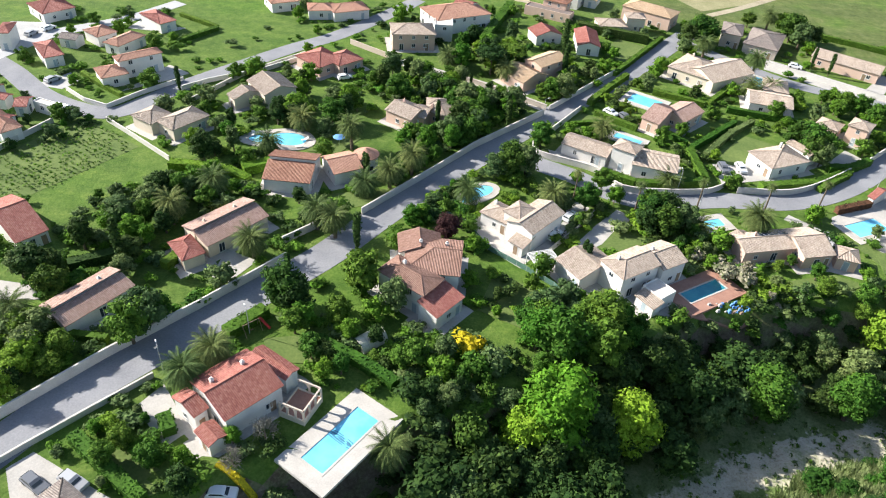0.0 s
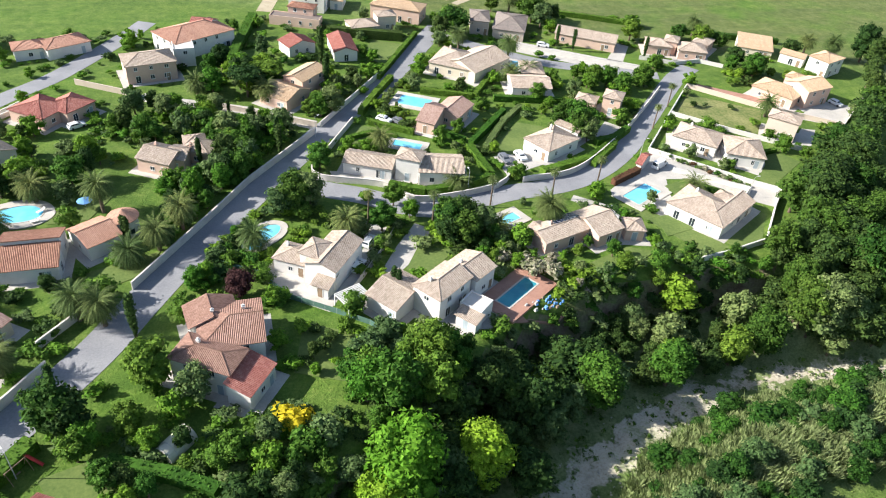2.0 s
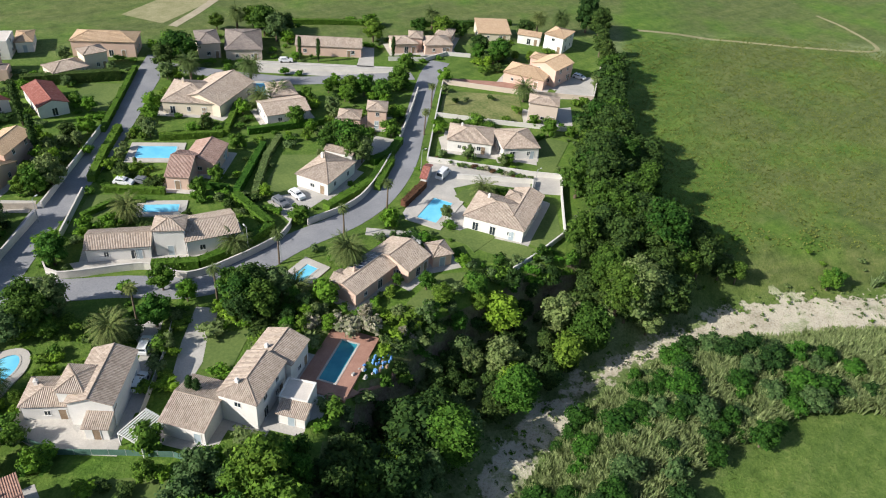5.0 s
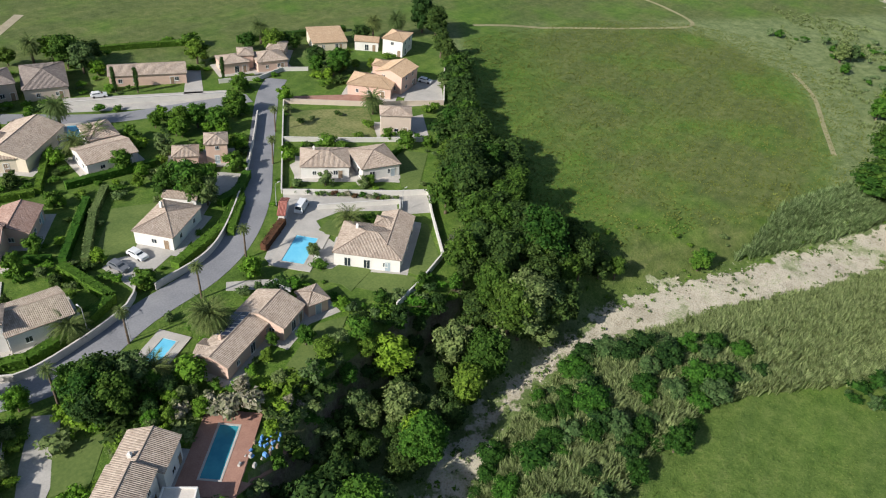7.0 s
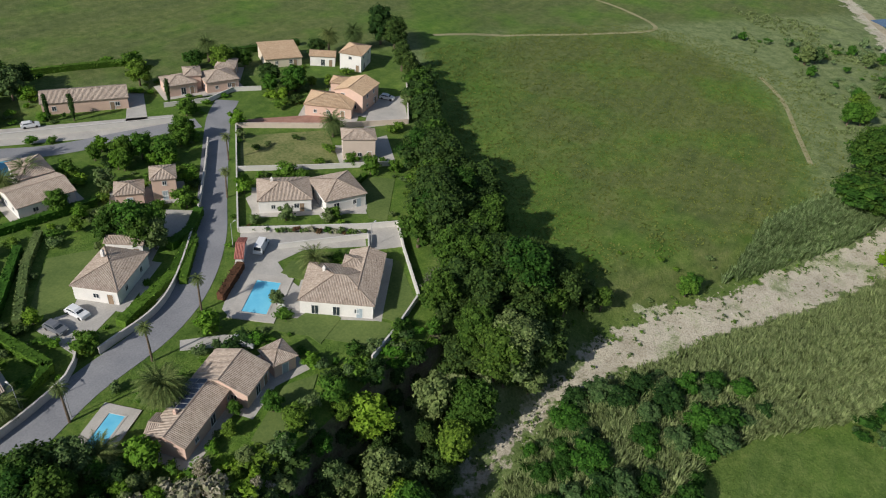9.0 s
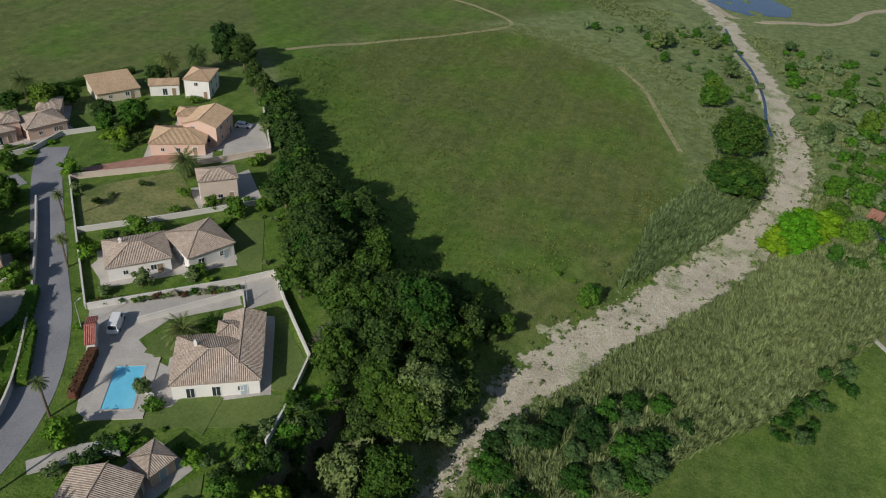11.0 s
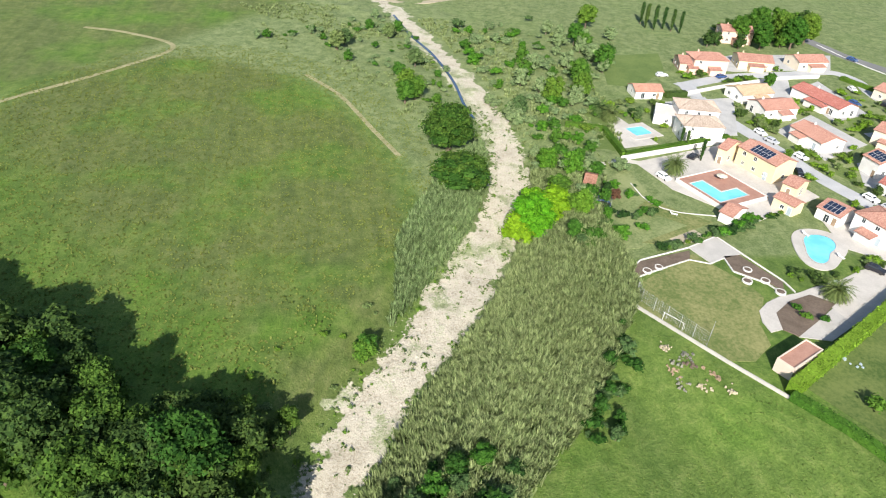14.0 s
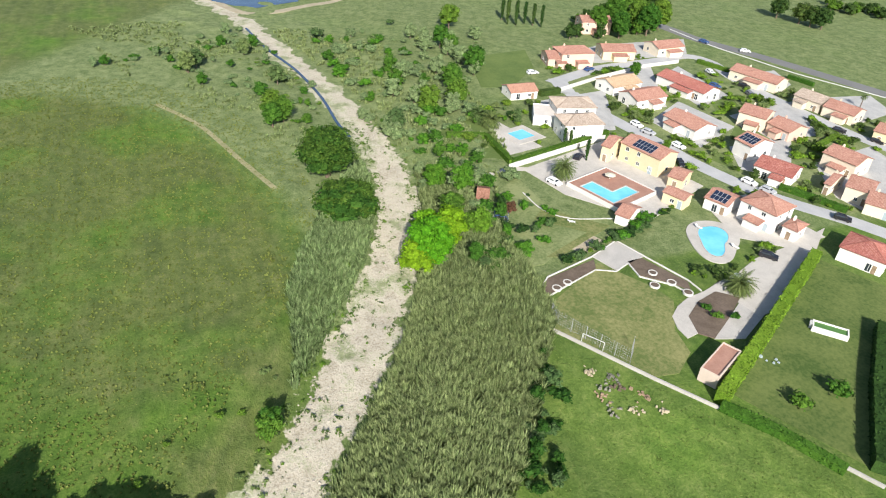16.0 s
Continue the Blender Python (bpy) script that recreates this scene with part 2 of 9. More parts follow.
def water(name, shallow, deep):
    m, n, l, b = material(name, 0.05)
    p = spot(n)
    l.new(ramp(n, l, noise_node(n, l, 0.25, 3, p), [(0.35, deep), (0.65, shallow)]), b.inputs["Base Color"])
    b.inputs["Specular IOR Level"].default_value = 0.5
    bump(n, l, b, noise_node(n, l, 2.5, 3, p), 0.15, 0.03)
    return m


M["pool"] = water("pool_water", (0.22, 0.66, 0.86), (0.14, 0.54, 0.78))
M["teal_pool"] = water("teal_water", (0.06, 0.34, 0.40), (0.03, 0.22, 0.30))
M["algae"] = water("algae_water", (0.10, 0.22, 0.05), (0.07, 0.16, 0.04))
M["river"] = water("river_water", (0.05, 0.09, 0.16), (0.03, 0.06, 0.12))


# ---- the lie of the land ----
RIVER = [(-483, -126.5, -16.1), (-230, -46, -15.5), (-69, 9.2, -14.7), (0, 41.4, -14.3), (32.2, 58.6, -13.9), (47.1, 67.3, -13.8), (58.6, 75.9, -13.7), (73.6, 79.9, -13.5), (87.4, 81.1, -13.2), (101.2, 79.9, -12.8), (111.5, 78, -12.2), (126.5, 73, -11.4), (139.1, 67.3, -10.7), (149.5, 60.4, -10.2), (165, 50, -9.5), (182.8, 39.1, -9), (196.6, 32.2, -8.3), (213.9, 25.9, -7.4), (228.8, 22.4, -6.7), (253, 20.7, -6), (278.3, 23.6, -5.5), (310.5, 28.2, -5.3), (348.4, 36.8, -5.2), (379.5, 42.5, -5.2), (483, 80.5, -5.2), (805, 161, -5.2)]
RV = np.array(RIVER, float)
PLATEAU, FIELD, MEADOW = -1.7, -4.6, -5.3


def smooth(a, b, x):
    t = np.clip((np.asarray(x, float) - a) / (b - a), 0, 1)
    return t * t * (3 - 2 * t)


def river_at(x, y):
    """Signed distance from the river's middle (north is positive), the bed's height and its half width."""
    x, y = np.atleast_1d(np.asarray(x, float)), np.atleast_1d(np.asarray(y, float))
    best, side, zb = np.full(x.shape, 1e9), np.ones(x.shape), np.zeros(x.shape)
    for a, b in zip(RV[:-1], RV[1:]):
        d = b[:2] - a[:2]
        t = np.clip(((x - a[0]) * d[0] + (y - a[1]) * d[1]) / (d @ d), 0, 1)
        px, py = a[0] + t * d[0] - x, a[1] + t * d[1] - y
        r = np.hypot(px, py)
        near = r < best
        best = np.where(near, r, best)
        side = np.where(near, np.sign(d[1] * px - d[0] * py), side)
        zb = np.where(near, a[2] + t * (b[2] - a[2]), zb)
    half = np.interp(x, [20, 46, 69, 98, 107, 115, 129, 147, 167, 184, 201, 230, 247, 288, 380], [5.2, 5.0, 4.2, 3.0, 1.9, 2.4, 5.6, 6.0, 6.7, 6.3, 5.3, 5.7, 4.1, 4.8, 4])
    return best * side, zb, half


def ground(x, y):
    """The height of the land."""
    x, y = np.atleast_1d(np.asarray(x, float)), np.atleast_1d(np.asarray(y, float))
    d, zb, half = river_at(x, y)
    # north of the river: the town's shelf, then the field beyond the hedge line from (108, 97) to (196, 166)
    east = (x - 108) * 0.62 - (y - 96.6) * 0.785
    town = 1 - smooth(-2, 7 + 60 * smooth(140, 190, y), east)
    north = FIELD + (PLATEAU - FIELD) * town
    run = 11 + 11 * town
    step = (np.abs(d) - half) / run
    bluff = 0.16 * smooth(0, 0.6, step) + 0.84 * smooth(0.58, 0.92, step)
    up_n = zb + (north - zb) * (town * bluff + (1 - town) * smooth(0, 1, step))
    # south of it: the meadow, then the gardens behind the wall from (160, 15) to (112, -15)
    wall = np.where(x > 160, 15 + (160 - x) * 0.16, 15 - (160 - x) * 0.62) - y
    south = MEADOW + (PLATEAU - MEADOW) * smooth(-26, -0.8, wall)
    up_s = zb + (south - zb) * smooth(0, 1, (np.abs(d) - half) / 13)
    z = np.where(d > 0, up_n, up_s)
    return np.where(np.abs(d) < half, zb, z)


# ---- builders ----
def mesh_of(name, verts, faces, mat, mats=None, slots=None, uvs=None, smooth_faces=False):
    me = bpy.data.meshes.new(name)
    me.from_pydata(verts, [], faces)
    for m in (mats or [mat]):
        me.materials.append(m)
    if slots is not None:
        me.polygons.foreach_set("material_index", slots)
    if uvs is not None:
        lay = me.uv_layers.new(name="UVMap")
        lay.data.foreach_set("uv", np.asarray(uvs, np.float32).ravel())
    if smooth_faces:
        me.polygons.foreach_set("use_smooth", [True] * len(me.polygons))
    me.update()
    return me


class Shape:
    """Gathers the faces of one mesh."""

    def __init__(self):
        self.v, self.f, self.uv = [], [], []

    def face(self, *pts, uv=None):
        k = len(self.v)
        self.v += [tuple(p) for p in pts]
        self.f.append(tuple(range(k, k + len(pts))))
        self.uv += uv or [(0, 0)] * len(pts)

    def box(self, x0, x1, y0, y1, z0, z1, taper=0.0):
        t = taper
        b = [(x0, y0, z0), (x1, y0, z0), (x1, y1, z0), (x0, y1, z0)]
        c = [(x0 + t, y0 + t, z1), (x1 - t, y0 + t, z1), (x1 - t, y1 - t, z1), (x0 + t, y1 - t, z1)]
        self.face(*b[::-1])
        self.face(*c)
        for i in range(4):
            j = (i + 1) % 4
            self.face(b[i], b[j], c[j], c[i])
        return self

    def tube(self, x, y, z0, z1, r0, r1, n=8, cap=True):
        a = [(x + r0 * math.cos(2 * math.pi * i / n), y + r0 * math.sin(2 * math.pi * i / n), z0) for i in range(n)]
        b = [(x + r1 * math.cos(2 * math.pi * i / n), y + r1 * math.sin(2 * math.pi * i / n), z1) for i in range(n)]
        for i in range(n):
            j = (i + 1) % n
            self.face(a[i], a[j], b[j], b[i])
        if cap:
            self.face(*b)
        return self

    def limb(self, p, q, r0, r1, n=5):
        p, q = Vector(p), Vector(q)
        d = (q - p).normalized()
        e = d.orthogonal().normalized()
        g = d.cross(e)
        ring = lambda c, r: [c + r * (math.cos(2 * math.pi * i / n) * e + math.sin(2 * math.pi * i / n) * g) for i in range(n)]
        a, b = ring(p, r0), ring(q, r1)
        for i in range(n):
            j = (i + 1) % n
            self.face(a[i], a[j], b[j], b[i])
        self.face(*b)
        return self

    def mesh(self, name, mat):
        return mesh_of(name, self.v, self.f, mat, uvs=self.uv)


def part(name, shape, mat, parent, label=""):
    ob = new(name, shape if isinstance(shape, bpy.types.Mesh) else shape.mesh(name, M[mat]))
    ob.parent = parent
    if label:
        ob["label"] = label
    return ob


def thing(name, m, label, category, group="", kind=""):
    e = new(name)
    e.matrix_world = m
    e.empty_display_size = 0.3
    return tagged(e, label, category, group, kind)


def solid(name, shape, mat, m, label, category, group="", kind=""):
    ob = new(name, shape if isinstance(shape, bpy.types.Mesh) else shape.mesh(name, M[mat]))
    ob.matrix_world = m
    return tagged(ob, label, category, group, kind)


Z0 = PLATEAU
TAKEN = []  # plots of ground that are built on: middle, half sizes, turn


def take(x, y, a, b, deg, pad=0.0):
    TAKEN.append((x, y, a + pad, b + pad, math.cos(radians(deg)), math.sin(radians(deg))))


PAVED = []


def free(x, y, r=0.0):
    for x0, x1, y0, y1, poly in PAVED:
        if x0 < x < x1 and y0 < y < y1 and inside_poly(poly, x, y):
            return False
    for cx, cy, a, b, c, s in TAKEN:
        dx, dy = x - cx, y - cy
        if abs(dx * c + dy * s) < a + r and abs(-dx * s + dy * c) < b + r:
            return False
    return True


# ---- houses ----
PITCH = 0.28


def ribs(s, A, B, R1, R0, uv):
    """Rows of barrel tiles up one slope, between the eave A-B and the ridge R0-R1. uv: where the eave starts along the tiles."""
    A, B, R0, R1 = Vector(A), Vector(B), Vector(R0), Vector(R1)
    u = B - A
    n = u.length
    u /= n
    i0, i1 = (R0 - A).dot(u), (B - R1).dot(u)
    d = R0 - A - u * i0
    up = d.length
    d /= up
    w = u.cross(d)
    k = math.ceil((uv + 0.16) / PITCH - 0.5)
    while (k + 0.5) * PITCH - uv < n - 0.16:
        x = (k + 0.5) * PITCH - uv
        v = up * min(1.0, x / i0 if i0 > 0.01 else 1.0, (n - x) / i1 if i1 > 0.01 else 1.0)
        c = (k + 0.5) * PITCH
        k += 1
        if v < 0.3:
            continue
        f = A + u * x - d * 0.05
        g = A + u * x + d * v
        l0, r0, t0 = f - u * (PITCH / 2), f + u * (PITCH / 2), f + w * 0.05
        l1, r1, t1 = g - u * (PITCH / 2), g + u * (PITCH / 2), g + w * 0.05
        s.face(l0, t0, t1, l1, uv=[(c - 0.16, 0), (c, 0), (c, v), (c - 0.16, v)])
        s.face(t0, r0, r1, t1, uv=[(c, 0), (c + 0.16, 0), (c + 0.16, v), (c, v)])


def roof_shape(L, W, eave, kind, slope=0.3, over=0.0, thick=0.16):
    """A roof over L x W with the ridge along x: gable, hip or lean-to."""
    s = Shape()
    a, b = L / 2, W / 2
    k = math.hypot(1, slope)
    if kind == "mono":
        rise = W * slope
        p = [(-a, -b, eave), (a, -b, eave), (a, b, eave + rise), (-a, b, eave + rise)]
        s.face(*p, uv=[(0, 0), (L, 0), (L, W * k), (0, W * k)])
        ribs(s, *p, 0.0)
        q = [(x, y, z - thick) for x, y, z in p]
        s.face(*q[::-1])
        for i in range(4):
            j = (i + 1) % 4
            s.face(q[i], q[j], p[j], p[i])
        return s, eave + rise
    rise = b * slope
    h = min(b, a) if kind == "hip" else (min(b, a) if kind == "half" else 0)
    r0 = -a + (h if kind in ("hip", "half") else 0)
    r1 = a - (h if kind == "hip" else 0)
    if r1 < r0:
        r0 = r1 = 0.0
    if kind == "hip" and a < b:
        rise = a * slope
    z = eave + rise
    A, B, C, D = (-a, -b, eave), (a, -b, eave), (a, b, eave), (-a, b, eave)
    R0, R1 = (r0, 0, z), (r1, 0, z)
    up = b * k
    s.face(A, B, R1, R0, uv=[(-a, 0), (a, 0), (r1, up), (r0, up)])
    s.face(C, D, R0, R1, uv=[(a, 0), (-a, 0), (r0, up), (r1, up)])
    if kind in ("hip", "half"):
        s.face(D, A, R0, uv=[(b, 0), (-b, 0), (0, up)])
    if kind == "hip":
        s.face(B, C, R1, uv=[(-b, 0), (b, 0), (0, up)])
        ribs(s, B, C, R1, R1, -b)
    if kind in ("hip", "half"):
        ribs(s, D, A, R0, R0, -b)
    ribs(s, A, B, R1, R0, -a)
    ribs(s, C, D, R0, R1, -a)
    low = lambda p: (p[0], p[1], p[2] - thick)
    s.face(low(B), low(A), low(R0), low(R1))
    s.face(low(D), low(C), low(R1), low(R0))
    s.face(A, low(A), low(B), B)
    s.face(C, low(C), low(D), D)
    if kind in ("hip", "half"):
        s.face(D, low(D), low(A), A)
        s.face(low(A), low(D), low(R0))
    else:
        s.face(D, low(D), low(R0), R0)
        s.face(R0, low(R0), low(A), A)
    if kind == "hip":
        s.face(B, low(B), low(C), C)
        s.face(low(C), low(B), low(R1))
    else:
        s.face(B, low(B), low(R1), R1)
        s.face(R1, low(R1), low(C), C)
    # rounded ridge and hip tiles
    if r1 > r0:
        s.limb((r0, 0, z - 0.02), (r1, 0, z - 0.02), 0.13, 0.13, 6)
    for on, e, r in (("hip", B, R1), ("hip", C, R1), ("half", D, R0), ("half", A, R0)):
        if kind == "hip" or (kind == on):
            s.limb((e[0], e[1], e[2] - 0.02), (r[0], r[1], r[2] - 0.02), 0.12, 0.12, 5)
    if kind == "hip":
        for e in (A, D):
            s.limb((e[0], e[1], e[2] - 0.02), (R0[0], R0[1], R0[2] - 0.02), 0.12, 0.12, 5)
    return s, z


def window(parent, wall_y, x, z, w, h, facing, L, W, rnd):
    """A window in the wall that faces +-y or +-x: frame, pane and a pair of open shutters."""
    e = new("window")
    e.parent = parent
    turn = {"-y": 0, "+x": 90, "+y": 180, "-x": 270}[facing]
    m = pose(0, 0, 0, 0, 0, turn) @ pose(x, -wall_y, z)
    e.matrix_local = m
    f = Shape()
    t = 0.07
    for x0, x1, z0, z1 in ((-w / 2, w / 2, 0, t), (-w / 2, w / 2, h - t, h), (-w / 2, -w / 2 + t, t, h - t), (w / 2 - t, w / 2, t, h - t), (-t / 2, t / 2, t, h - t)):
        f.box(x0, x1, -0.05, 0.03, z0, z1)
    f.box(-w / 2 - 0.08, w / 2 + 0.08, -0.12, 0.0, -0.07, 0)
    part("frame", f, "frame", e)
    part("pane", Shape().box(-w / 2 + t, w / 2 - t, -0.015, 0.02, t, h - t), "glass", e)


def wing(house, x, y, deg, L, W, eave, kind="gable", roof="salmon", wall="white", slope=0.34, windows=1, chimney=0):
    """One block of a house: walls, roof, windows. L, W: the roof's outline; the ridge runs along L. x, y in the world."""
    px, py = house.location.x, house.location.y
    rnd = random.Random(int(x * 13 + y * 7))
    m = pose(x - px, y - py, 0, 0, 0, deg)
    take(x, y, L / 2, W / 2, deg, 0.6)
    if -75 < x < 175 and 60 < y < 215 and windows:
        APRONS.append((x, y, deg, L / 2 + 1.3, W / 2 + 1.3))
    o = 0.3 if kind != "flat" else 0.0
    a, b = L / 2 - o, W / 2 - o
    s = Shape()
    if kind == "flat":
        s.box(-a, a, -b, b, -0.6, eave)
        for q in ((-a, a, -b, -b + 0.2), (-a, a, b - 0.2, b), (-a, -a + 0.2, -b + 0.2, b - 0.2), (a - 0.2, a, -b + 0.2, b - 0.2)):
            s.box(*q, eave, eave + 0.3)
        r = Shape().box(-a + 0.2, a - 0.2, -b + 0.2, b - 0.2, eave, eave + 0.06)
    else:
        r, top = roof_shape(L, W, eave + 0.16, kind, slope)
        s.box(-a, a, -b, b, -0.6, eave - 0.02 if kind != "mono" else eave)
        g = eave + b * slope
        if kind in ("gable", "half"):
            for sx in ((a,) if kind == "half" else (-a, a)):
                p = [(sx, -b, eave - 0.02), (sx, b, eave - 0.02), (sx, 0, g)]
                q = [(sx - math.copysign(0.25, sx), *v[1:]) for v in p]
                s.face(*(p if sx > 0 else p[::-1]))
                s.face(*(q[::-1] if sx > 0 else q))
        if kind == "mono":
            hi = eave + 2 * b * slope
            s.face((-a, b, eave), (-a, b, hi), (a, b, hi), (a, b, eave))
            for sx in (-a, a):
                p = [(sx, -b, eave), (sx, b, eave), (sx, b, hi)]
                s.face(*(p if sx > 0 else p[::-1]))
    if x > 170 and y < -55 and kind in ("gable", "hip") and L > 8:
        u, v = math.sin(radians(deg)), -math.cos(radians(deg))
        k = (rnd.random() - 0.5) * L * 0.4
        wing(house, x + u * (W / 2 + 0.9) - v * k, y + v * (W / 2 + 0.9) + u * k, deg, L * rnd.uniform(0.34, 0.5), 3.0, 2.1, "mono", roof, wall, 0.18, windows=0)
    w = part("wall", s, wall, house)
    w.matrix_local = m
    k = part("roof", r, roof, house)
    k.matrix_local = m
    if windows and eave > 2.2:
        storeys = [0.95] if eave < 4.4 else [0.95, 3.6]
        for z in storeys:
            if z + 1.3 > eave:
                continue
            for facing, half, length in (("-y", b, L), ("+y", b, L), ("+x", a, W), ("-x", a, W)):
                n = int((length - 1.5) // 3.6)
                for i in range(n):
                    if rnd.random() < 0.25:
                        continue
                    xx = (i - (n - 1) / 2) * (length - 2.0) / n + rnd.uniform(-0.3, 0.3)
                    tall = rnd.random() < 0.3 and z < 2
                    window(w, half, xx, 0.1 if tall else z, 1.3 if tall else rnd.choice((0.9, 1.1)), 2.05 if tall else rnd.choice((1.0, 1.2)), facing, L, W, rnd)
    if windows and kind != "flat":
        side = 0.3 * L if L > 6 else 0.0
        d = new("door")
        d.parent = w
        d.matrix_local = pose(side, -b, 0)
        part("door_frame", Shape().box(-0.62, -0.5, -0.06, 0.05, 0, 2.2).box(0.5, 0.62, -0.06, 0.05, 0, 2.2).box(-0.62, 0.62, -0.06, 0.05, 2.1, 2.25), "frame", d)
        part("door_leaf", Shape().box(-0.5, 0.5, -0.035, 0.03, 0, 2.1), "wood" if rnd.random() < 0.5 else "shutter", d)
    for i in range(chimney):
        cx = (-0.25 + 0.5 * i) * L + rnd.uniform(-0.5, 0.5)
        cy = W * 0.16
        zc = eave + (b - cy) * slope - 0.2
        c = Shape().box(cx - 0.25, cx + 0.25, cy - 0.25, cy + 0.25, zc, zc + 1.0).box(cx - 0.31, cx + 0.31, cy - 0.31, cy + 0.31, zc + 1.0, zc + 1.07)
        c.box(cx - 0.22, cx + 0.22, cy - 0.22, cy + 0.22, zc + 1.07, zc + 1.4, 0.10)
        part("chimney", c, wall, house).matrix_local = m
    return w


def split_wing(house, x, y, deg, L, W, eave, roof, wall, slope=0.30, step=0.45, chimney=0):
    """A block whose two roof slopes meet at different heights, with an upright strip of wall between them."""
    c, s = math.cos(radians(deg)), math.sin(radians(deg))
    w = W / 2
    wing(house, x + s * w / 2, y - c * w / 2, deg, L, w, eave, "mono", roof, wall, slope)
    wing(house, x - s * w / 2, y + c * w / 2, deg + 180, L, w, eave + step, "mono", roof, wall, slope, chimney=chimney)


def house(x, y, label, z=Z0):
    return thing("house", pose(x, y, z), label, "house")


APRONS = []  # paved strips round the houses


def loggia(x, y, deg, L, W, z, h=2.1):
    """Round-arched open arcade on three sides of a raised terrace."""
    e = thing("loggia", pose(x, y, Z0 + z, 0, 0, deg), "pale pink open arcade with round arches on a terrace", "loggia")
    a, b = L / 2 - 0.15, W / 2 - 0.15
    sides = (((-a, -b), (a, -b), 3), ((a, -b), (a, b), 3), ((a, b), (-a, b), 2))
    for (x0, y0), (x1, y1), n in sides:
        run = math.hypot(x1 - x0, y1 - y0)
        ux, uy = (x1 - x0) / run, (y1 - y0) / run
        gap = run / n
        for i in range(n):
            cx, cy = x0 + ux * gap * i, y0 + uy * gap * i
            part("post", Shape().box(cx - 0.14, cx + 0.14, cy - 0.14, cy + 0.14, 0, h), "beige", e)
            s = Shape()
            pt = lambda d, zz, o: (cx + ux * d - uy * o, cy + uy * d + ux * o, zz)
            r = gap / 2 - 0.14
            for o in (-0.12, 0.12):
                for k in range(8):
                    t0, t1 = math.pi * k / 8, math.pi * (k + 1) / 8
                    d0, d1 = gap / 2 - r * math.cos(t0), gap / 2 - r * math.cos(t1)
                    q = [pt(d0, h - 0.75 + 0.7 * math.sin(t0), o), pt(d1, h - 0.75 + 0.7 * math.sin(t1), o), pt(d1, h + 0.2, o), pt(d0, h + 0.2, o)]
                    s.face(*(q if o < 0 else q[::-1]))
            s.face(pt(0, h + 0.2, -0.12), pt(gap, h + 0.2, -0.12), pt(gap, h + 0.2, 0.12), pt(0, h + 0.2, 0.12))
            part("arch", s, "beige", e)
    return e


# ---- ground covers, roads, walls ----
def drape(name, pts, mat, lift, label, category, kind="structure", z=None, clear=False):
    """A flat piece of ground with a small rim."""
    n = len(pts)
    zz = [(float(ground(x, y)[0]) if z is None else z) + lift for x, y in pts]
    if clear or mat in ("concrete", "paving", "terracotta", "yard"):
        PAVED.append((min(p[0] for p in pts), max(p[0] for p in pts), min(p[1] for p in pts), max(p[1] for p in pts), pts))
    s = Shape()
    s.face(*[(x, y, h) for (x, y), h in zip(pts, zz)])
    for i in range(n):
        j = (i + 1) % n
        s.face((*pts[i], zz[i] - 0.3), (*pts[j], zz[j] - 0.3), (*pts[j], zz[j]), (*pts[i], zz[i]))
    return solid(name, s, mat, pose(0, 0, 0), label, category, kind=kind)


def curve(pts, step=2.5):
    """A smooth line through points (Catmull-Rom)."""
    p = [np.array(q, float) for q in pts]
    p = [2 * p[0] - p[1], *p, 2 * p[-1] - p[-2]]
    out = []
    for i in range(1, len(p) - 2):
        n = max(1, int(np.linalg.norm(p[i + 1] - p[i]) / step))
        for k in range(n):
            t = k / n
            out.append(0.5 * (2 * p[i] + (p[i + 1] - p[i - 1]) * t + (2 * p[i - 1] - 5 * p[i] + 4 * p[i + 1] - p[i + 2]) * t * t + (3 * p[i] - p[i - 1] - 3 * p[i + 1] + p[i + 2]) * t ** 3))
    out.append(p[-2])
    return out


def strip(line, off0, off1):
    """Two lines beside a line, at offsets to its left."""
    L, R = [], []
    for i, p in enumerate(line):
        d = line[min(i + 1, len(line) - 1)] - line[max(i - 1, 0)]
        d = d / np.linalg.norm(d)
        n = np.array([-d[1], d[0]])
        L.append(p + n * off0)
        R.append(p + n * off1)
    return L, R


def road(pts, width, mat="asphalt", label="worn grey asphalt road with pale patches", name="road", lift=0.05, smoothed=True):
    line = curve(pts) if smoothed else [np.array(p, float) for p in pts]
    L, R = strip(line, width / 2, -width / 2)
    s = Shape()
    hz = lambda p: float(ground(*p)[0]) + lift
    for i in range(len(line) - 1):
        a, b, c, d = R[i], R[i + 1], L[i + 1], L[i]
        s.face((*a, hz(a)), (*b, hz(b)), (*c, hz(c)), (*d, hz(d)))
        s.face((*a, hz(a) - 0.3), (*b, hz(b) - 0.3), (*b, hz(b)), (*a, hz(a)))
        s.face((*d, hz(d)), (*c, hz(c)), (*c, hz(c) - 0.3), (*d, hz(d) - 0.3))
        m, e = (line[i] + line[i + 1]) / 2, line[i + 1] - line[i]
        take(m[0], m[1], np.linalg.norm(e) / 2, width / 2, math.degrees(math.atan2(e[1], e[0])), 0.3)
    return solid(name, s, mat, pose(0, 0, 0), label, "road", kind="structure")


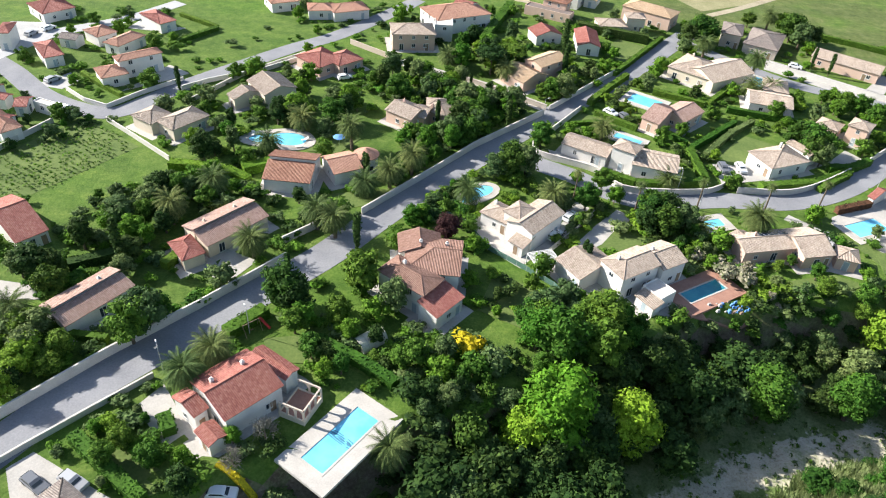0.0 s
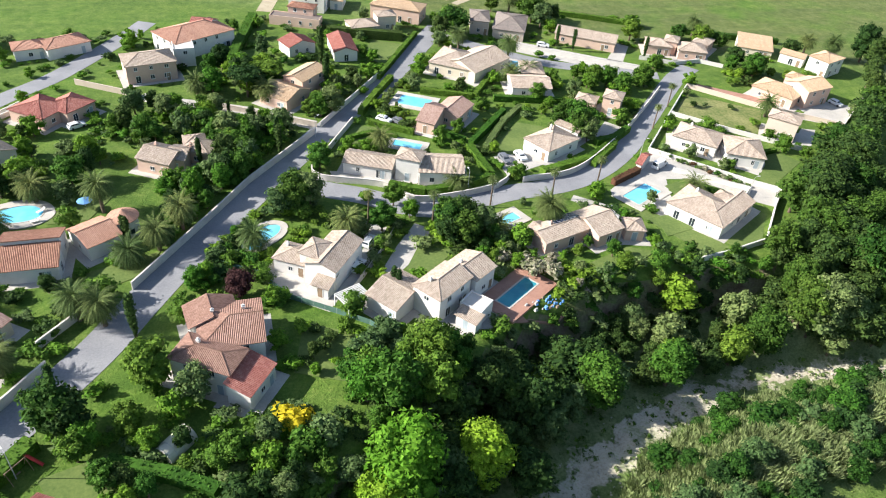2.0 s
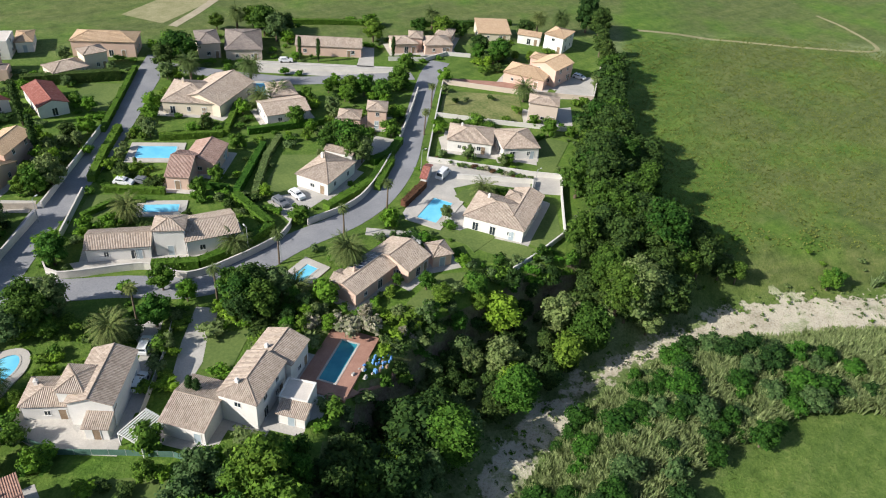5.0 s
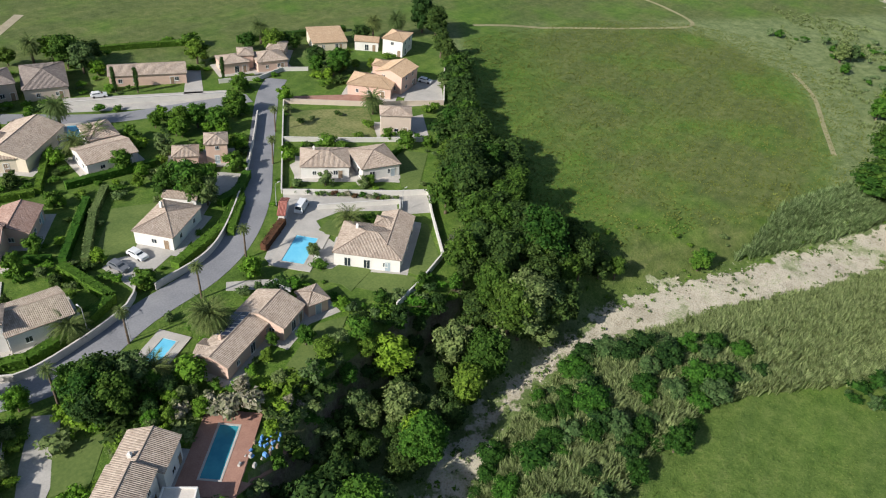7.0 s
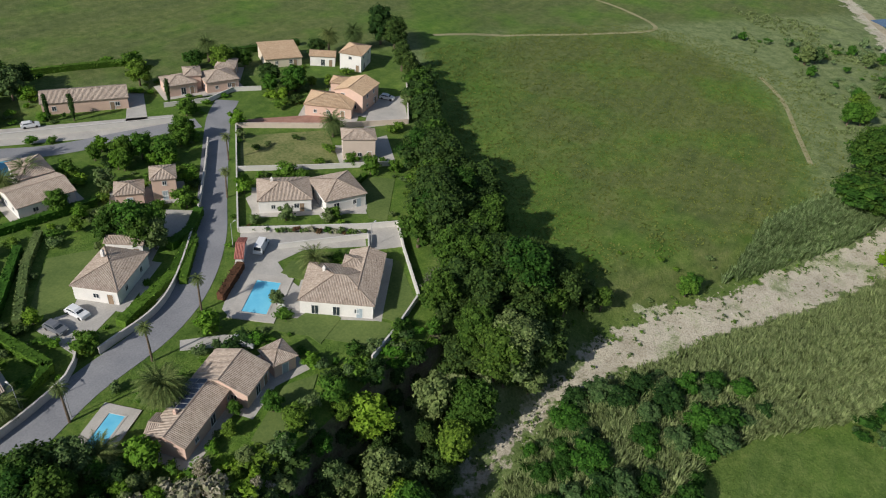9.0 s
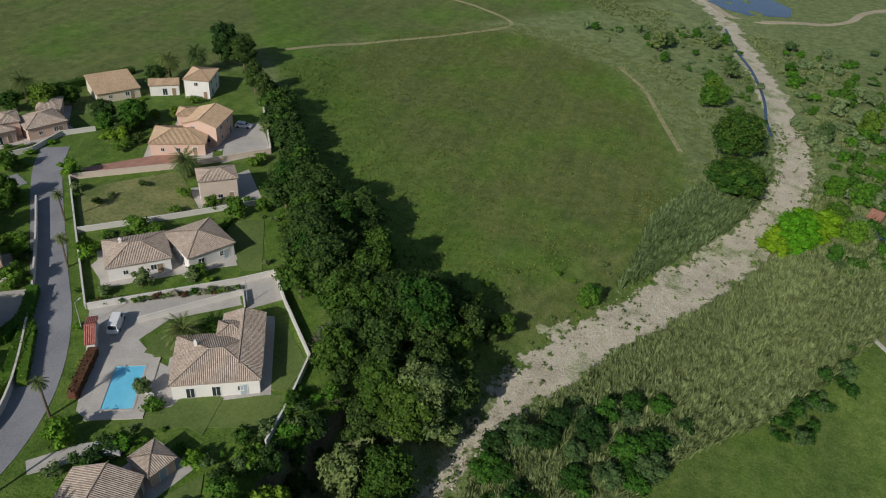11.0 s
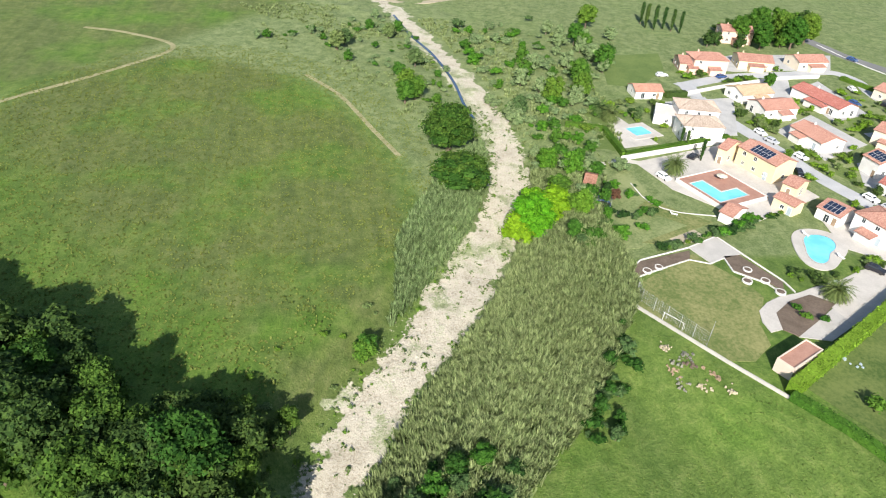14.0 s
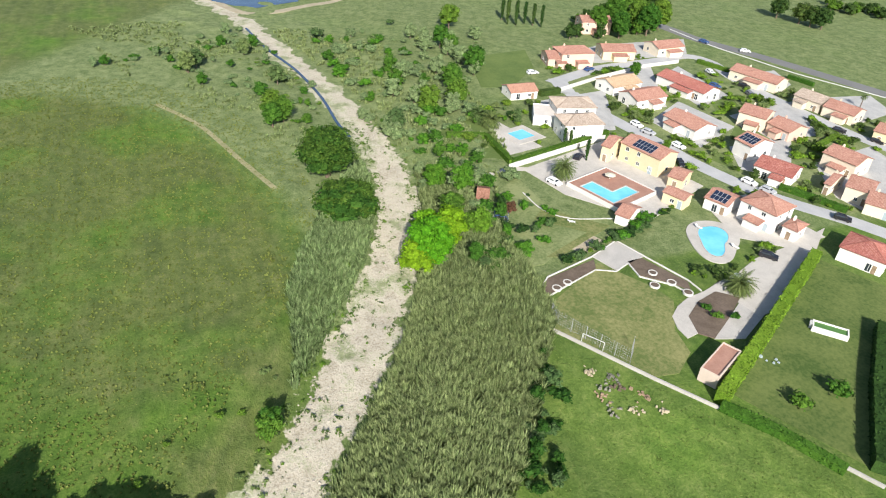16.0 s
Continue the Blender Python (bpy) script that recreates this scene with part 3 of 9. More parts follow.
def garden_wall(pts, h=1.6, mat="garden_wall", thick=0.22, label="pale rendered garden wall with a flat coping", smoothed=False):
    line = curve(pts, 2.0) if smoothed else [np.array(p, float) for p in pts]
    body, cap = Shape(), Shape()
    for p, q in zip(line[:-1], line[1:]):
        d = q - p
        n = np.linalg.norm(d)
        k = max(1, int(n / 6))
        for i in range(k):
            a, b = p + d * i / k, p + d * (i + 1) / k
            za = min(float(ground(*a)[0]), float(ground(*b)[0]))
            u = d / n
            w = np.array([-u[1], u[0]])
            for sh, t, z0, z1 in ((body, thick / 2, za - 0.5, za + h), (cap, thick / 2 + 0.05, za + h, za + h + 0.07)):
                c = [a - w * t, b - w * t, b + w * t, a + w * t]
                lo, hi = [(*v, z0) for v in c], [(*v, z1) for v in c]
                sh.face(*hi)
                for x in range(4):
                    y = (x + 1) % 4
                    sh.face(lo[x], lo[y], hi[y], hi[x])
    e = thing("garden_wall", pose(0, 0, 0), label, "wall", kind="structure")
    part("wall", body, mat, e)
    part("coping", cap, mat, e)
    return e


def pool(x, y, deg, L, W, deck=1.6, mat="pool", deck_mat="paving", label="rectangular swimming pool with bright blue water and a pale paved surround", z=Z0, mosaic=False):
    """A pool let into its deck: basin rim, water, surround."""
    take(x, y, L / 2 + deck, W / 2 + deck, deg, 0.3)
    e = thing("swimming_pool", pose(x, y, z, 0, 0, deg), label, "swimming pool")
    a, b, k = L / 2, W / 2, deck
    s = Shape()
    for q in ((-a - k, a + k, -b - k, -b), (-a - k, a + k, b, b + k), (-a - k, -a, -b, b), (a, a + k, -b, b)):
        s.box(*q, -0.3, 0.20)
    part("deck", s, deck_mat, e)
    r = Shape()
    for q in ((-a, a, -b, -b + 0.3), (-a, a, b - 0.3, b), (-a, -a + 0.3, -b + 0.3, b - 0.3), (a - 0.3, a, -b + 0.3, b - 0.3)):
        r.box(*q, -0.3, 0.25)
    part("coping", r, "paving", e)
    part("water", Shape().box(-a + 0.3, a - 0.3, -b + 0.3, b - 0.3, -0.3, 0.16), mat, e)
    if mosaic:
        s = Shape()
        for r0, r1, n in ((0.80, 1.0, 24), (0.35, 0.62, 20), (0.0, 0.25, 12)):
            for i in range(n):
                if (i * 5 + n) % 7 == 0:
                    continue
                t0, t1 = 2 * math.pi * i / n, 2 * math.pi * (i + 1) / n
                p = lambda r, t: (r * math.cos(t) * b * 0.55, r * math.sin(t) * a * 0.30, 0.166)
                s.face(p(r0, t0), p(r1, t0), p(r1, t1), p(r0, t1)) if L < W else s.face(*[(y, x, z) for x, y, z in (p(r0, t1), p(r1, t1), p(r1, t0), p(r0, t0))])
        part("mosaic", s, "mosaic", e, "dark oval mosaic pattern")
    return e


def round_pool(x, y, deg, L, W, deck=2.0, mat="pool", label="kidney-shaped swimming pool with bright blue water and pale paving", lobes=0.18, z=Z0):
    take(x, y, L / 2 + deck, W / 2 + deck, deg, 0.0)
    e = thing("swimming_pool", pose(x, y, z, 0, 0, deg), label, "swimming pool")
    n = 40

    def ring(k, h):
        out = []
        for i in range(n):
            t = 2 * math.pi * i / n
            r = 1 + lobes * math.cos(2 * t + 0.6) - lobes * 0.7 * math.cos(3 * t)
            out.append(((L / 2 * r + k) * math.cos(t), (W / 2 * r + k) * math.sin(t), h))
        return out

    def band(a, b):
        s = Shape()
        for i in range(n):
            j = (i + 1) % n
            s.face(a[i], a[j], b[j], b[i])
        return s

    d = band(ring(deck, 0.20), ring(0, 0.20))
    o, q = ring(deck, -0.3), ring(deck, 0.20)
    for i in range(n):
        j = (i + 1) % n
        d.face(o[i], o[j], q[j], q[i])
    part("deck", d, "paving", e)
    part("coping", band(ring(0, 0.25), ring(-0.3, 0.25)), "paving", e)
    w = Shape()
    w.face(*ring(-0.2, 0.16))
    part("water", w, mat, e)
    return e


def corner_pool(x, y, deg, z=Z0):
    """An L-shaped pool in a raised tiled terrace with a white rim."""
    take(x, y, 8.0, 8.0, deg, 0.3)
    e = thing("swimming_pool", pose(x, y, z, 0, 0, deg), "L-shaped swimming pool in a raised brown tiled terrace", "swimming pool")
    part("deck", Shape().box(-7.7, -6.5, -8, 8, -0.3, 0.9).box(-6.5, 7.7, -8, -5.8, -0.3, 0.9).box(-6.5, -1.5, 5.2, 8, -0.3, 0.9).box(-1.5, 7.7, -1.4, 8, -0.3, 0.9).box(4.0, 7.7, -5.8, -1.4, -0.3, 0.9), "terracotta", e)
    part("rim", Shape().box(-7.95, -7.7, -8.25, 8.25, -0.3, 1.15).box(7.7, 7.95, -8.25, 8.25, -0.3, 1.15).box(-7.7, 7.7, -8.25, -8.0, -0.3, 1.15).box(-7.7, 7.7, 8.0, 8.25, -0.3, 1.15), "white_wall", e, "low white rendered rim")
    part("coping", Shape().box(-6.5, -6.2, -5.8, 5.2, 0.2, 0.95).box(-6.2, 4.0, -5.8, -5.5, 0.2, 0.95).box(-6.2, -1.5, 4.9, 5.2, 0.2, 0.95).box(-1.8, -1.5, -1.4, 4.9, 0.2, 0.95).box(-1.5, 4.0, -1.7, -1.4, 0.2, 0.95).box(3.7, 4.0, -5.5, -1.7, 0.2, 0.95), "paving", e)
    part("water", Shape().box(-6.2, -1.8, -5.5, 4.9, 0.1, 0.82).box(-1.8, 3.7, -5.5, -1.7, 0.1, 0.82), "pool", e)
    return e


def ring_bed(x, y, r):
    """A round planter: white stone ring and dark soil."""
    n = 14
    e = thing("planter_ring", pose(x, y, Z0), "round planting ring of white stones with dark soil", "planter", "planter rings")
    s, d = Shape(), Shape()
    c = [(math.cos(2 * math.pi * i / n), math.sin(2 * math.pi * i / n)) for i in range(n)]
    for i in range(n):
        (a, b), (p, q) = c[i], c[(i + 1) % n]
        o, w = r, r - 0.25
        s.face((a * o, b * o, 0.45), (p * o, q * o, 0.45), (p * w, q * w, 0.45), (a * w, b * w, 0.45))
        s.face((a * o, b * o, 0), (p * o, q * o, 0), (p * o, q * o, 0.45), (a * o, b * o, 0.45))
    d.face(*[(a * (r - 0.2), b * (r - 0.2), 0.36) for a, b in c])
    part("stone_ring", s, "white_wall", e)
    part("soil", d, "soil", e)


# ---- plants ----
def leaves(s, rng, centre, radii, count, size, flat=0.35):
    """Small sprays of leaves over a lobe: tilted pieces with gaps between them."""
    c = np.array(centre)
    for _ in range(count):
        d = rng.normal(size=3)
        d /= np.linalg.norm(d)
        if d[2] < -0.3:
            d[2] *= -0.7
        p = c + d * radii * (0.76 + 0.38 * rng.random() ** 1.5)
        nrm = d + rng.normal(size=3) * 0.5 + np.array((0, 0, 0.35))
        nrm /= np.linalg.norm(nrm)
        a = np.cross(nrm, rng.normal(size=3))
        a /= np.linalg.norm(a)
        b = np.cross(nrm, a)
        z = size * (0.6 + 0.9 * rng.random())
        s.face(p - a * z, p + a * z * 0.55 - b * z * 0.75 + nrm * z * flat, p + a * z * 0.45 + b * z * 0.8)


def blob(s, centre, radii, rng, n=6, m=4):
    """The dense inside of a crown."""
    c = np.array(centre, float)
    pts = []
    for j in range(m + 1):
        th = math.pi * j / m
        pts.append([c + radii * np.array((math.sin(th) * math.cos(2 * math.pi * i / n), math.sin(th) * math.sin(2 * math.pi * i / n), math.cos(th))) * (0.66 + 0.14 * rng.random()) for i in range(n)])
    for j in range(m):
        for i in range(n):
            k = (i + 1) % n
            s.face(pts[j][i], pts[j + 1][i], pts[j + 1][k], pts[j][k])


PROTO = {}


def crown_mesh(kind, seed):
    """A crown one metre high (from 0 to 1), as lists."""
    rng = np.random.default_rng(seed)
    s, t = Shape(), Shape()
    if kind in ("round", "tall", "pine", "far", "round_big", "tall_big"):
        spec = {"round": (0.40, 0.56, 0.44, 15, 84, 0.034, 0.30), "tall": (0.26, 0.57, 0.43, 17, 80, 0.028, 0.36), "pine": (0.46, 0.80, 0.17, 16, 110, 0.032, 0.30), "far": (0.40, 0.50, 0.48, 9, 48, 0.050, 0.38), "round_big": (0.39, 0.54, 0.46, 30, 118, 0.022, 0.24), "tall_big": (0.28, 0.54, 0.46, 30, 118, 0.019, 0.30)}[kind]
        rad, mid, tall, lobes, per, size, lobe = spec
        t.limb((0, 0, 0), (0.01, 0.0, mid * 0.75), 0.035, 0.02, 7)
        blob(s, (0, 0, mid), np.array((rad * 0.78, rad * 0.78, tall * 0.80)), rng, 7, 5)
        for i in range(lobes):
            # lobes over the outside of the crown, uneven in size and reach
            zf = -0.75 + 1.7 * (i + 0.5) / lobes
            ang = i * 2.39996 + 0.5 * rng.random()
            reach = rad * math.sqrt(max(0.0, 1 - min(1.0, abs(zf)) ** 2.2)) * (0.46 + 0.36 * rng.random())
            r = np.array((1.0, 1.0, min(1.0, tall / rad * 0.8))) * rad * lobe * 1.35 * (0.70 + 0.65 * rng.random())
            c = (reach * math.cos(ang), reach * math.sin(ang), min(mid + tall * zf * 0.86, 1 - r[2] * 0.98))
            blob(s, c, r, rng, 5, 3)
            leaves(s, rng, c, r, per, size)
            if i % 2:
                t.limb((0, 0, mid * (0.3 + 0.4 * rng.random())), c, 0.014, 0.005, 4)
    elif kind == "cypress":
        for i in range(12):
            z = 0.06 + 0.9 * i / 12
            r = 0.085 * math.sin(math.pi * min(0.98, 0.22 + 0.76 * (1 - i / 12))) ** 0.8
            rr = np.array((r, r, 0.075))
            blob(s, (0, 0, z), rr * 1.1, rng)
            leaves(s, rng, (rng.normal() * 0.008, rng.normal() * 0.008, z), rr, 70, 0.022)
        t.limb((0, 0, 0), (0, 0, 0.15), 0.02, 0.018, 6)
    elif kind == "shrub":
        for i in range(5):
            a = i * 2.4 + rng.random()
            rr = 0.20 + 0.16 * rng.random() if i else 0
            r = np.array((0.27, 0.27, 0.28)) * (0.75 + 0.55 * rng.random()) * (1.0 if i else 1.35)
            c = (rr * math.cos(a), rr * math.sin(a), 0.36 + 0.24 * rng.random())
            blob(s, c, r, rng, 5, 3)
            leaves(s, rng, c, r, 26, 0.080)
        t = None
    elif kind == "vine":
        leaves(s, rng, (0, 0, 0.45), np.array((0.42, 0.42, 0.4)), 11, 0.24)
        t = None
    elif kind == "twig":
        for i in range(70):
            d = rng.normal(size=3)
            d[2] = abs(d[2])
            d /= np.linalg.norm(d)
            e = np.array((0, 0, 0.35)) + d * np.array((0.34, 0.34, 0.62))
            p = np.array((0, 0, 0.32)) + d * 0.15
            s.limb(tuple(p), tuple(e), 0.012, 0.004, 3)
            for _ in range(5):
                q = p + (e - p) * (0.4 + 0.6 * rng.random())
                w = q + rng.normal(size=3) * 0.08
                s.limb(tuple(q), tuple(w), 0.006, 0.003, 3)
        t.limb((0, 0, 0), (0, 0, 0.42), 0.03, 0.02, 6)
    return s, t


def tree_proto(kind, leaf, seed):
    key = (kind, leaf, seed)
    if key not in PROTO:
        base = ("mesh", kind, seed)
        if base not in PROTO:
            s, t = crown_mesh(kind, seed)
            PROTO[base] = (s.mesh("crown", M[leaf]), t.mesh("trunk", M["trunk"]) if t else None)
        c, t = PROTO[base]
        c = c.copy()
        c.materials.clear()
        c.materials.append(M[leaf])
        PROTO[key] = (c, t)
    return PROTO[key]


class Mass:
    """Many plants joined into one mesh, of kind "stuff"."""

    def __init__(self):
        self.v, self.loops, self.sizes, self.slots, self.mats, self.n = [], [], [], [], [], 0

    def add(self, me, m, mat):
        if mat not in self.mats:
            self.mats.append(mat)
        key = ("raw", me.name)
        if key not in PROTO:
            co = np.empty(len(me.vertices) * 3)
            me.vertices.foreach_get("co", co)
            lv = np.empty(len(me.loops), np.int64)
            me.loops.foreach_get("vertex_index", lv)
            sz = np.empty(len(me.polygons), np.int64)
            me.polygons.foreach_get("loop_total", sz)
            PROTO[key] = (co.reshape(-1, 3), lv, sz)
        co, lv, sz = PROTO[key]
        a = np.array(m)
        self.v.append(co @ a[:3, :3].T + a[:3, 3])
        self.loops.append(lv + self.n)
        self.sizes.append(sz)
        self.slots.append(np.full(len(sz), self.mats.index(mat)))
        self.n += len(co)

    def done(self, name, label, category):
        if not self.n:
            return None
        v, lv, sz = np.concatenate(self.v), np.concatenate(self.loops), np.concatenate(self.sizes)
        me = bpy.data.meshes.new(name)
        me.vertices.add(len(v))
        me.vertices.foreach_set("co", v.ravel())
        me.loops.add(len(lv))
        me.loops.foreach_set("vertex_index", lv.astype(np.int32))
        me.polygons.add(len(sz))
        me.polygons.foreach_set("loop_start", np.r_[0, np.cumsum(sz)[:-1]].astype(np.int32))
        me.polygons.foreach_set("loop_total", sz.astype(np.int32))
        for k in self.mats:
            me.materials.append(M[k])
        me.polygons.foreach_set("material_index", np.concatenate(self.slots).astype(np.int32))
        me.update(calc_edges=True)
        me.validate()
        return tagged(new(name, me), label, category, kind="stuff")


TREE_WORDS = {"wood_leaf": "deep green", "poplar_leaf": "fresh yellow-green", "green_leaf": "mid-green", "bright_leaf": "bright fresh green", "dark_leaf": "dark green", "olive_leaf": "grey-green", "yellow_leaf": "vivid yellow-green", "mustard_leaf": "yellow flowering", "purple_leaf": "dark purple-leaved", "red_leaf": "reddish", "palm_leaf": "grey-green", "grey_twig": "bare grey", "blossom": "white-flowering"}
KIND_WORDS = {"far": "distant leafy tree", "round": "broad-crowned leafy tree in full leaf", "tall": "tall narrow-crowned leafy tree", "pine": "umbrella pine with a flat dense crown", "cypress": "slender columnar cypress", "twig": "leafless shrubby tree with fine twigs"}
_tn = [0]


def massed(mass, kind, leaf, x, y, h, wide=1.0):
    """A plant that goes into a mass instead of standing as a thing."""
    _tn[0] += 1
    r = random.Random(_tn[0] * 29 + 1)
    if h > 11.5 and kind in ("round", "tall"):
        kind += "_big"
    c, t = tree_proto(kind, leaf, r.randrange(4 if kind in ("round", "tall", "far") else 3 if kind == "shrub" else 2))
    m = pose(x, y, float(ground(x, y)[0]) - 0.12, 0, 0, r.uniform(0, 360)) @ Matrix.Diagonal((h * wide, h * wide * r.uniform(0.88, 1.12), h, 1))
    mass.add(c, m, leaf)
    if t:
        mass.add(t, m, "trunk")


TREES = [0]


def tree(kind, leaf, x, y, h, wide=1.0, group="garden trees"):
    _tn[0] += 1
    TREES[0] += 1
    r = random.Random(_tn[0] * 31 + 5)
    z = float(ground(x, y)[0]) - 0.1
    words = KIND_WORDS[kind]
    c, t = tree_proto(kind + "_big" if h > 10.5 and kind in ("round", "tall") else kind, leaf, r.randrange(4 if kind in ("round", "tall", "far") else 2))
    e = thing("cypress_tree" if kind == "cypress" else "pine_tree" if kind == "pine" else "tree", pose(x, y, z, 0, 0, r.uniform(0, 360)), f"{TREE_WORDS[leaf]} {words}", "tree", group)
    e.scale = (h * wide, h * wide * r.uniform(0.9, 1.1), h)
    for n, me in (("crown", c), ("trunk", t)):
        o = new(n, me)
        o.parent = e
    return e


def shrub(leaf, x, y, h, wide=1.0, group="garden shrubs"):
    _tn[0] += 1
    r = random.Random(_tn[0] * 17 + 3)
    c, _ = tree_proto("shrub", leaf, r.randrange(3))
    ob = solid("shrub", c, leaf, pose(x, y, float(ground(x, y)[0]) - 0.15, 0, 0, r.uniform(0, 360)), f"rounded {TREE_WORDS[leaf]} garden shrub", "shrub", group)
    ob.scale = (h * wide, h * wide * r.uniform(0.85, 1.15), h)
    return ob


def palm_mesh(seed, fronds, droop, length):
    """Crown of feathered fronds round the origin, in metres."""
    rng = np.random.default_rng(seed)
    s = Shape()
    for i in range(fronds):
        a = i * 2.39996
        lift = 1.15 - 1.75 * (i / fronds) + rng.normal() * 0.08
        n = 7
        p = np.zeros(3)
        d = np.array((math.cos(a) * math.cos(lift), math.sin(a) * math.cos(lift), math.sin(lift)))
        side = np.array((-math.sin(a), math.cos(a), 0))
        pts = [p]
        for k in range(n):
            d = d + np.array((0, 0, -droop / n))
            d /= np.linalg.norm(d)
            p = p + d * length / n
            pts.append(p)
        for k in range(n):
            w0 = length * 0.17 * math.sin(math.pi * min(1, (k + 0.4) / n)) ** 0.6
            w1 = length * 0.17 * math.sin(math.pi * min(1, (k + 1.2) / n)) ** 0.6 if k < n - 1 else 0.05
            for sg in (-1, 1):
                for q in range(3):
                    f0, f1 = q / 3, q / 3 + 0.25
                    a0 = pts[k] + (pts[k + 1] - pts[k]) * f0
                    a1 = pts[k] + (pts[k + 1] - pts[k]) * f1
                    ww = (w0 + (w1 - w0) * f0) * rng.uniform(0.8, 1.1)
                    tip = (pts[k + 1] - pts[k]) * 0.9 + np.array((0, 0, -0.45 * ww))
                    s.face(a0, a1, a1 + side * sg * ww + tip)
            s.face(pts[k] - side * 0.03, pts[k + 1] - side * 0.03, pts[k + 1] + side * 0.03, pts[k] + side * 0.03)
    return s


def palm_meshes(kind):
    if kind not in PROTO:
        if kind == "date":
            PROTO[kind] = (palm_mesh(3, 90, 1.4, 3.9).mesh("crown", M["palm_leaf"]), 0.38, 0.33)
        else:
            PROTO[kind] = (palm_mesh(8, 46, 1.7, 1.6).mesh("crown", M["palm_leaf"]), 0.20, 0.13)
    return PROTO[kind]


def palm(kind, x, y, h, size=1.0, group="palms"):
    """A palm with a trunk h high."""
    _tn[0] += 1
    r = random.Random(_tn[0] * 11)
    me, r0, r1 = palm_meshes(kind)
    word = "stout date palm with a wide feathery crown" if kind == "date" else "slender fan palm with a small round crown beside the road"
    e = thing("palm_tree", pose(x, y, float(ground(x, y)[0]) - 0.1, 0, 0, r.uniform(0, 360)), word, "palm tree", group)
    t = Shape()
    k = 6
    lean = r.uniform(0, 0.05) * h
    for i in range(k):
        t.limb((lean * (i / k) ** 2, 0, h * i / k), (lean * ((i + 1) / k) ** 2, 0, h * (i + 1) / k), (r0 + (r1 - r0) * i / k) * 1.08, (r0 + (r1 - r0) * (i + 1) / k), 8)
    part("trunk", t, "trunk", e)
    c = part("crown", me, "palm_leaf", e)
    c.matrix_local = pose(lean, 0, h) @ Matrix.Scale(size, 4)
    return e


def hedge(pts, h=1.6, wide=1.2, leaf="green_leaf", label="clipped dense green hedge", smoothed=False):
    """A clipped hedge: a dense body with a leafy, uneven skin."""
    line = curve(pts, 1.0) if smoothed else [np.array(p, float) for p in pts]
    rng = np.random.default_rng(int(abs(pts[0][0]) * 10 + len(pts)))
    s = Shape()
    for p, q in zip(line[:-1], line[1:]):
        d = q - p
        n = np.linalg.norm(d)
        u = d / n
        w = np.array([-u[1], u[0]])
        za, zb = float(ground(*p)[0]), float(ground(*q)[0])
        t = wide / 2 * 0.88
        c0, c1 = [p - w * t, p + w * t], [q - w * t, q + w * t]
        A, B, C, D = (*c0[0], za - 0.3), (*c1[0], zb - 0.3), (*c1[1], zb - 0.3), (*c0[1], za - 0.3)
        E, F, G, H = (*c0[0], za + h * 0.93), (*c1[0], zb + h * 0.93), (*c1[1], zb + h * 0.93), (*c0[1], za + h * 0.93)
        for f in ((E, F, G, H), (A, B, F, E), (C, D, H, G), (B, C, G, F), (D, A, E, H)):
            s.face(*f)
        for _ in range(int(n * (wide + 1.6 * h) * 5)):
            a, r = rng.random(), rng.random() * (wide + 2 * h)
            z = za + (zb - za) * a
            if r < wide:
                c, nn = p + d * a + w * (r - wide / 2), np.array((0, 0, 1.0))
                o = np.array((*c, z + h * (0.94 + 0.08 * rng.random())))
            else:
                sg = 1 if r < wide + h else -1
                zz = h * rng.random()
                c = p + d * a + w * sg * wide / 2 * (0.92 + 0.14 * rng.random())
                o, nn = np.array((*c, z + zz)), np.array((*(w * sg), 0.3))
            nn = nn + rng.normal(size=3) * 0.5
            nn /= np.linalg.norm(nn)
            e1 = np.cross(nn, rng.normal(size=3))
            e1 /= np.linalg.norm(e1)
            e2 = np.cross(nn, e1)
            k = 0.2 * (0.6 + 0.8 * rng.random())
            s.face(o - e1 * k, o - e2 * k * 0.7 + nn * 0.05, o + e1 * k, o + e2 * k * 0.7)
        m = (p + q) / 2
        take(m[0], m[1], n / 2, wide / 2, math.degrees(math.atan2(d[1], d[0])))
    return solid("hedge", s, leaf, pose(0, 0, 0), label, "hedge")


# ---- vehicles ----
CARS = {}


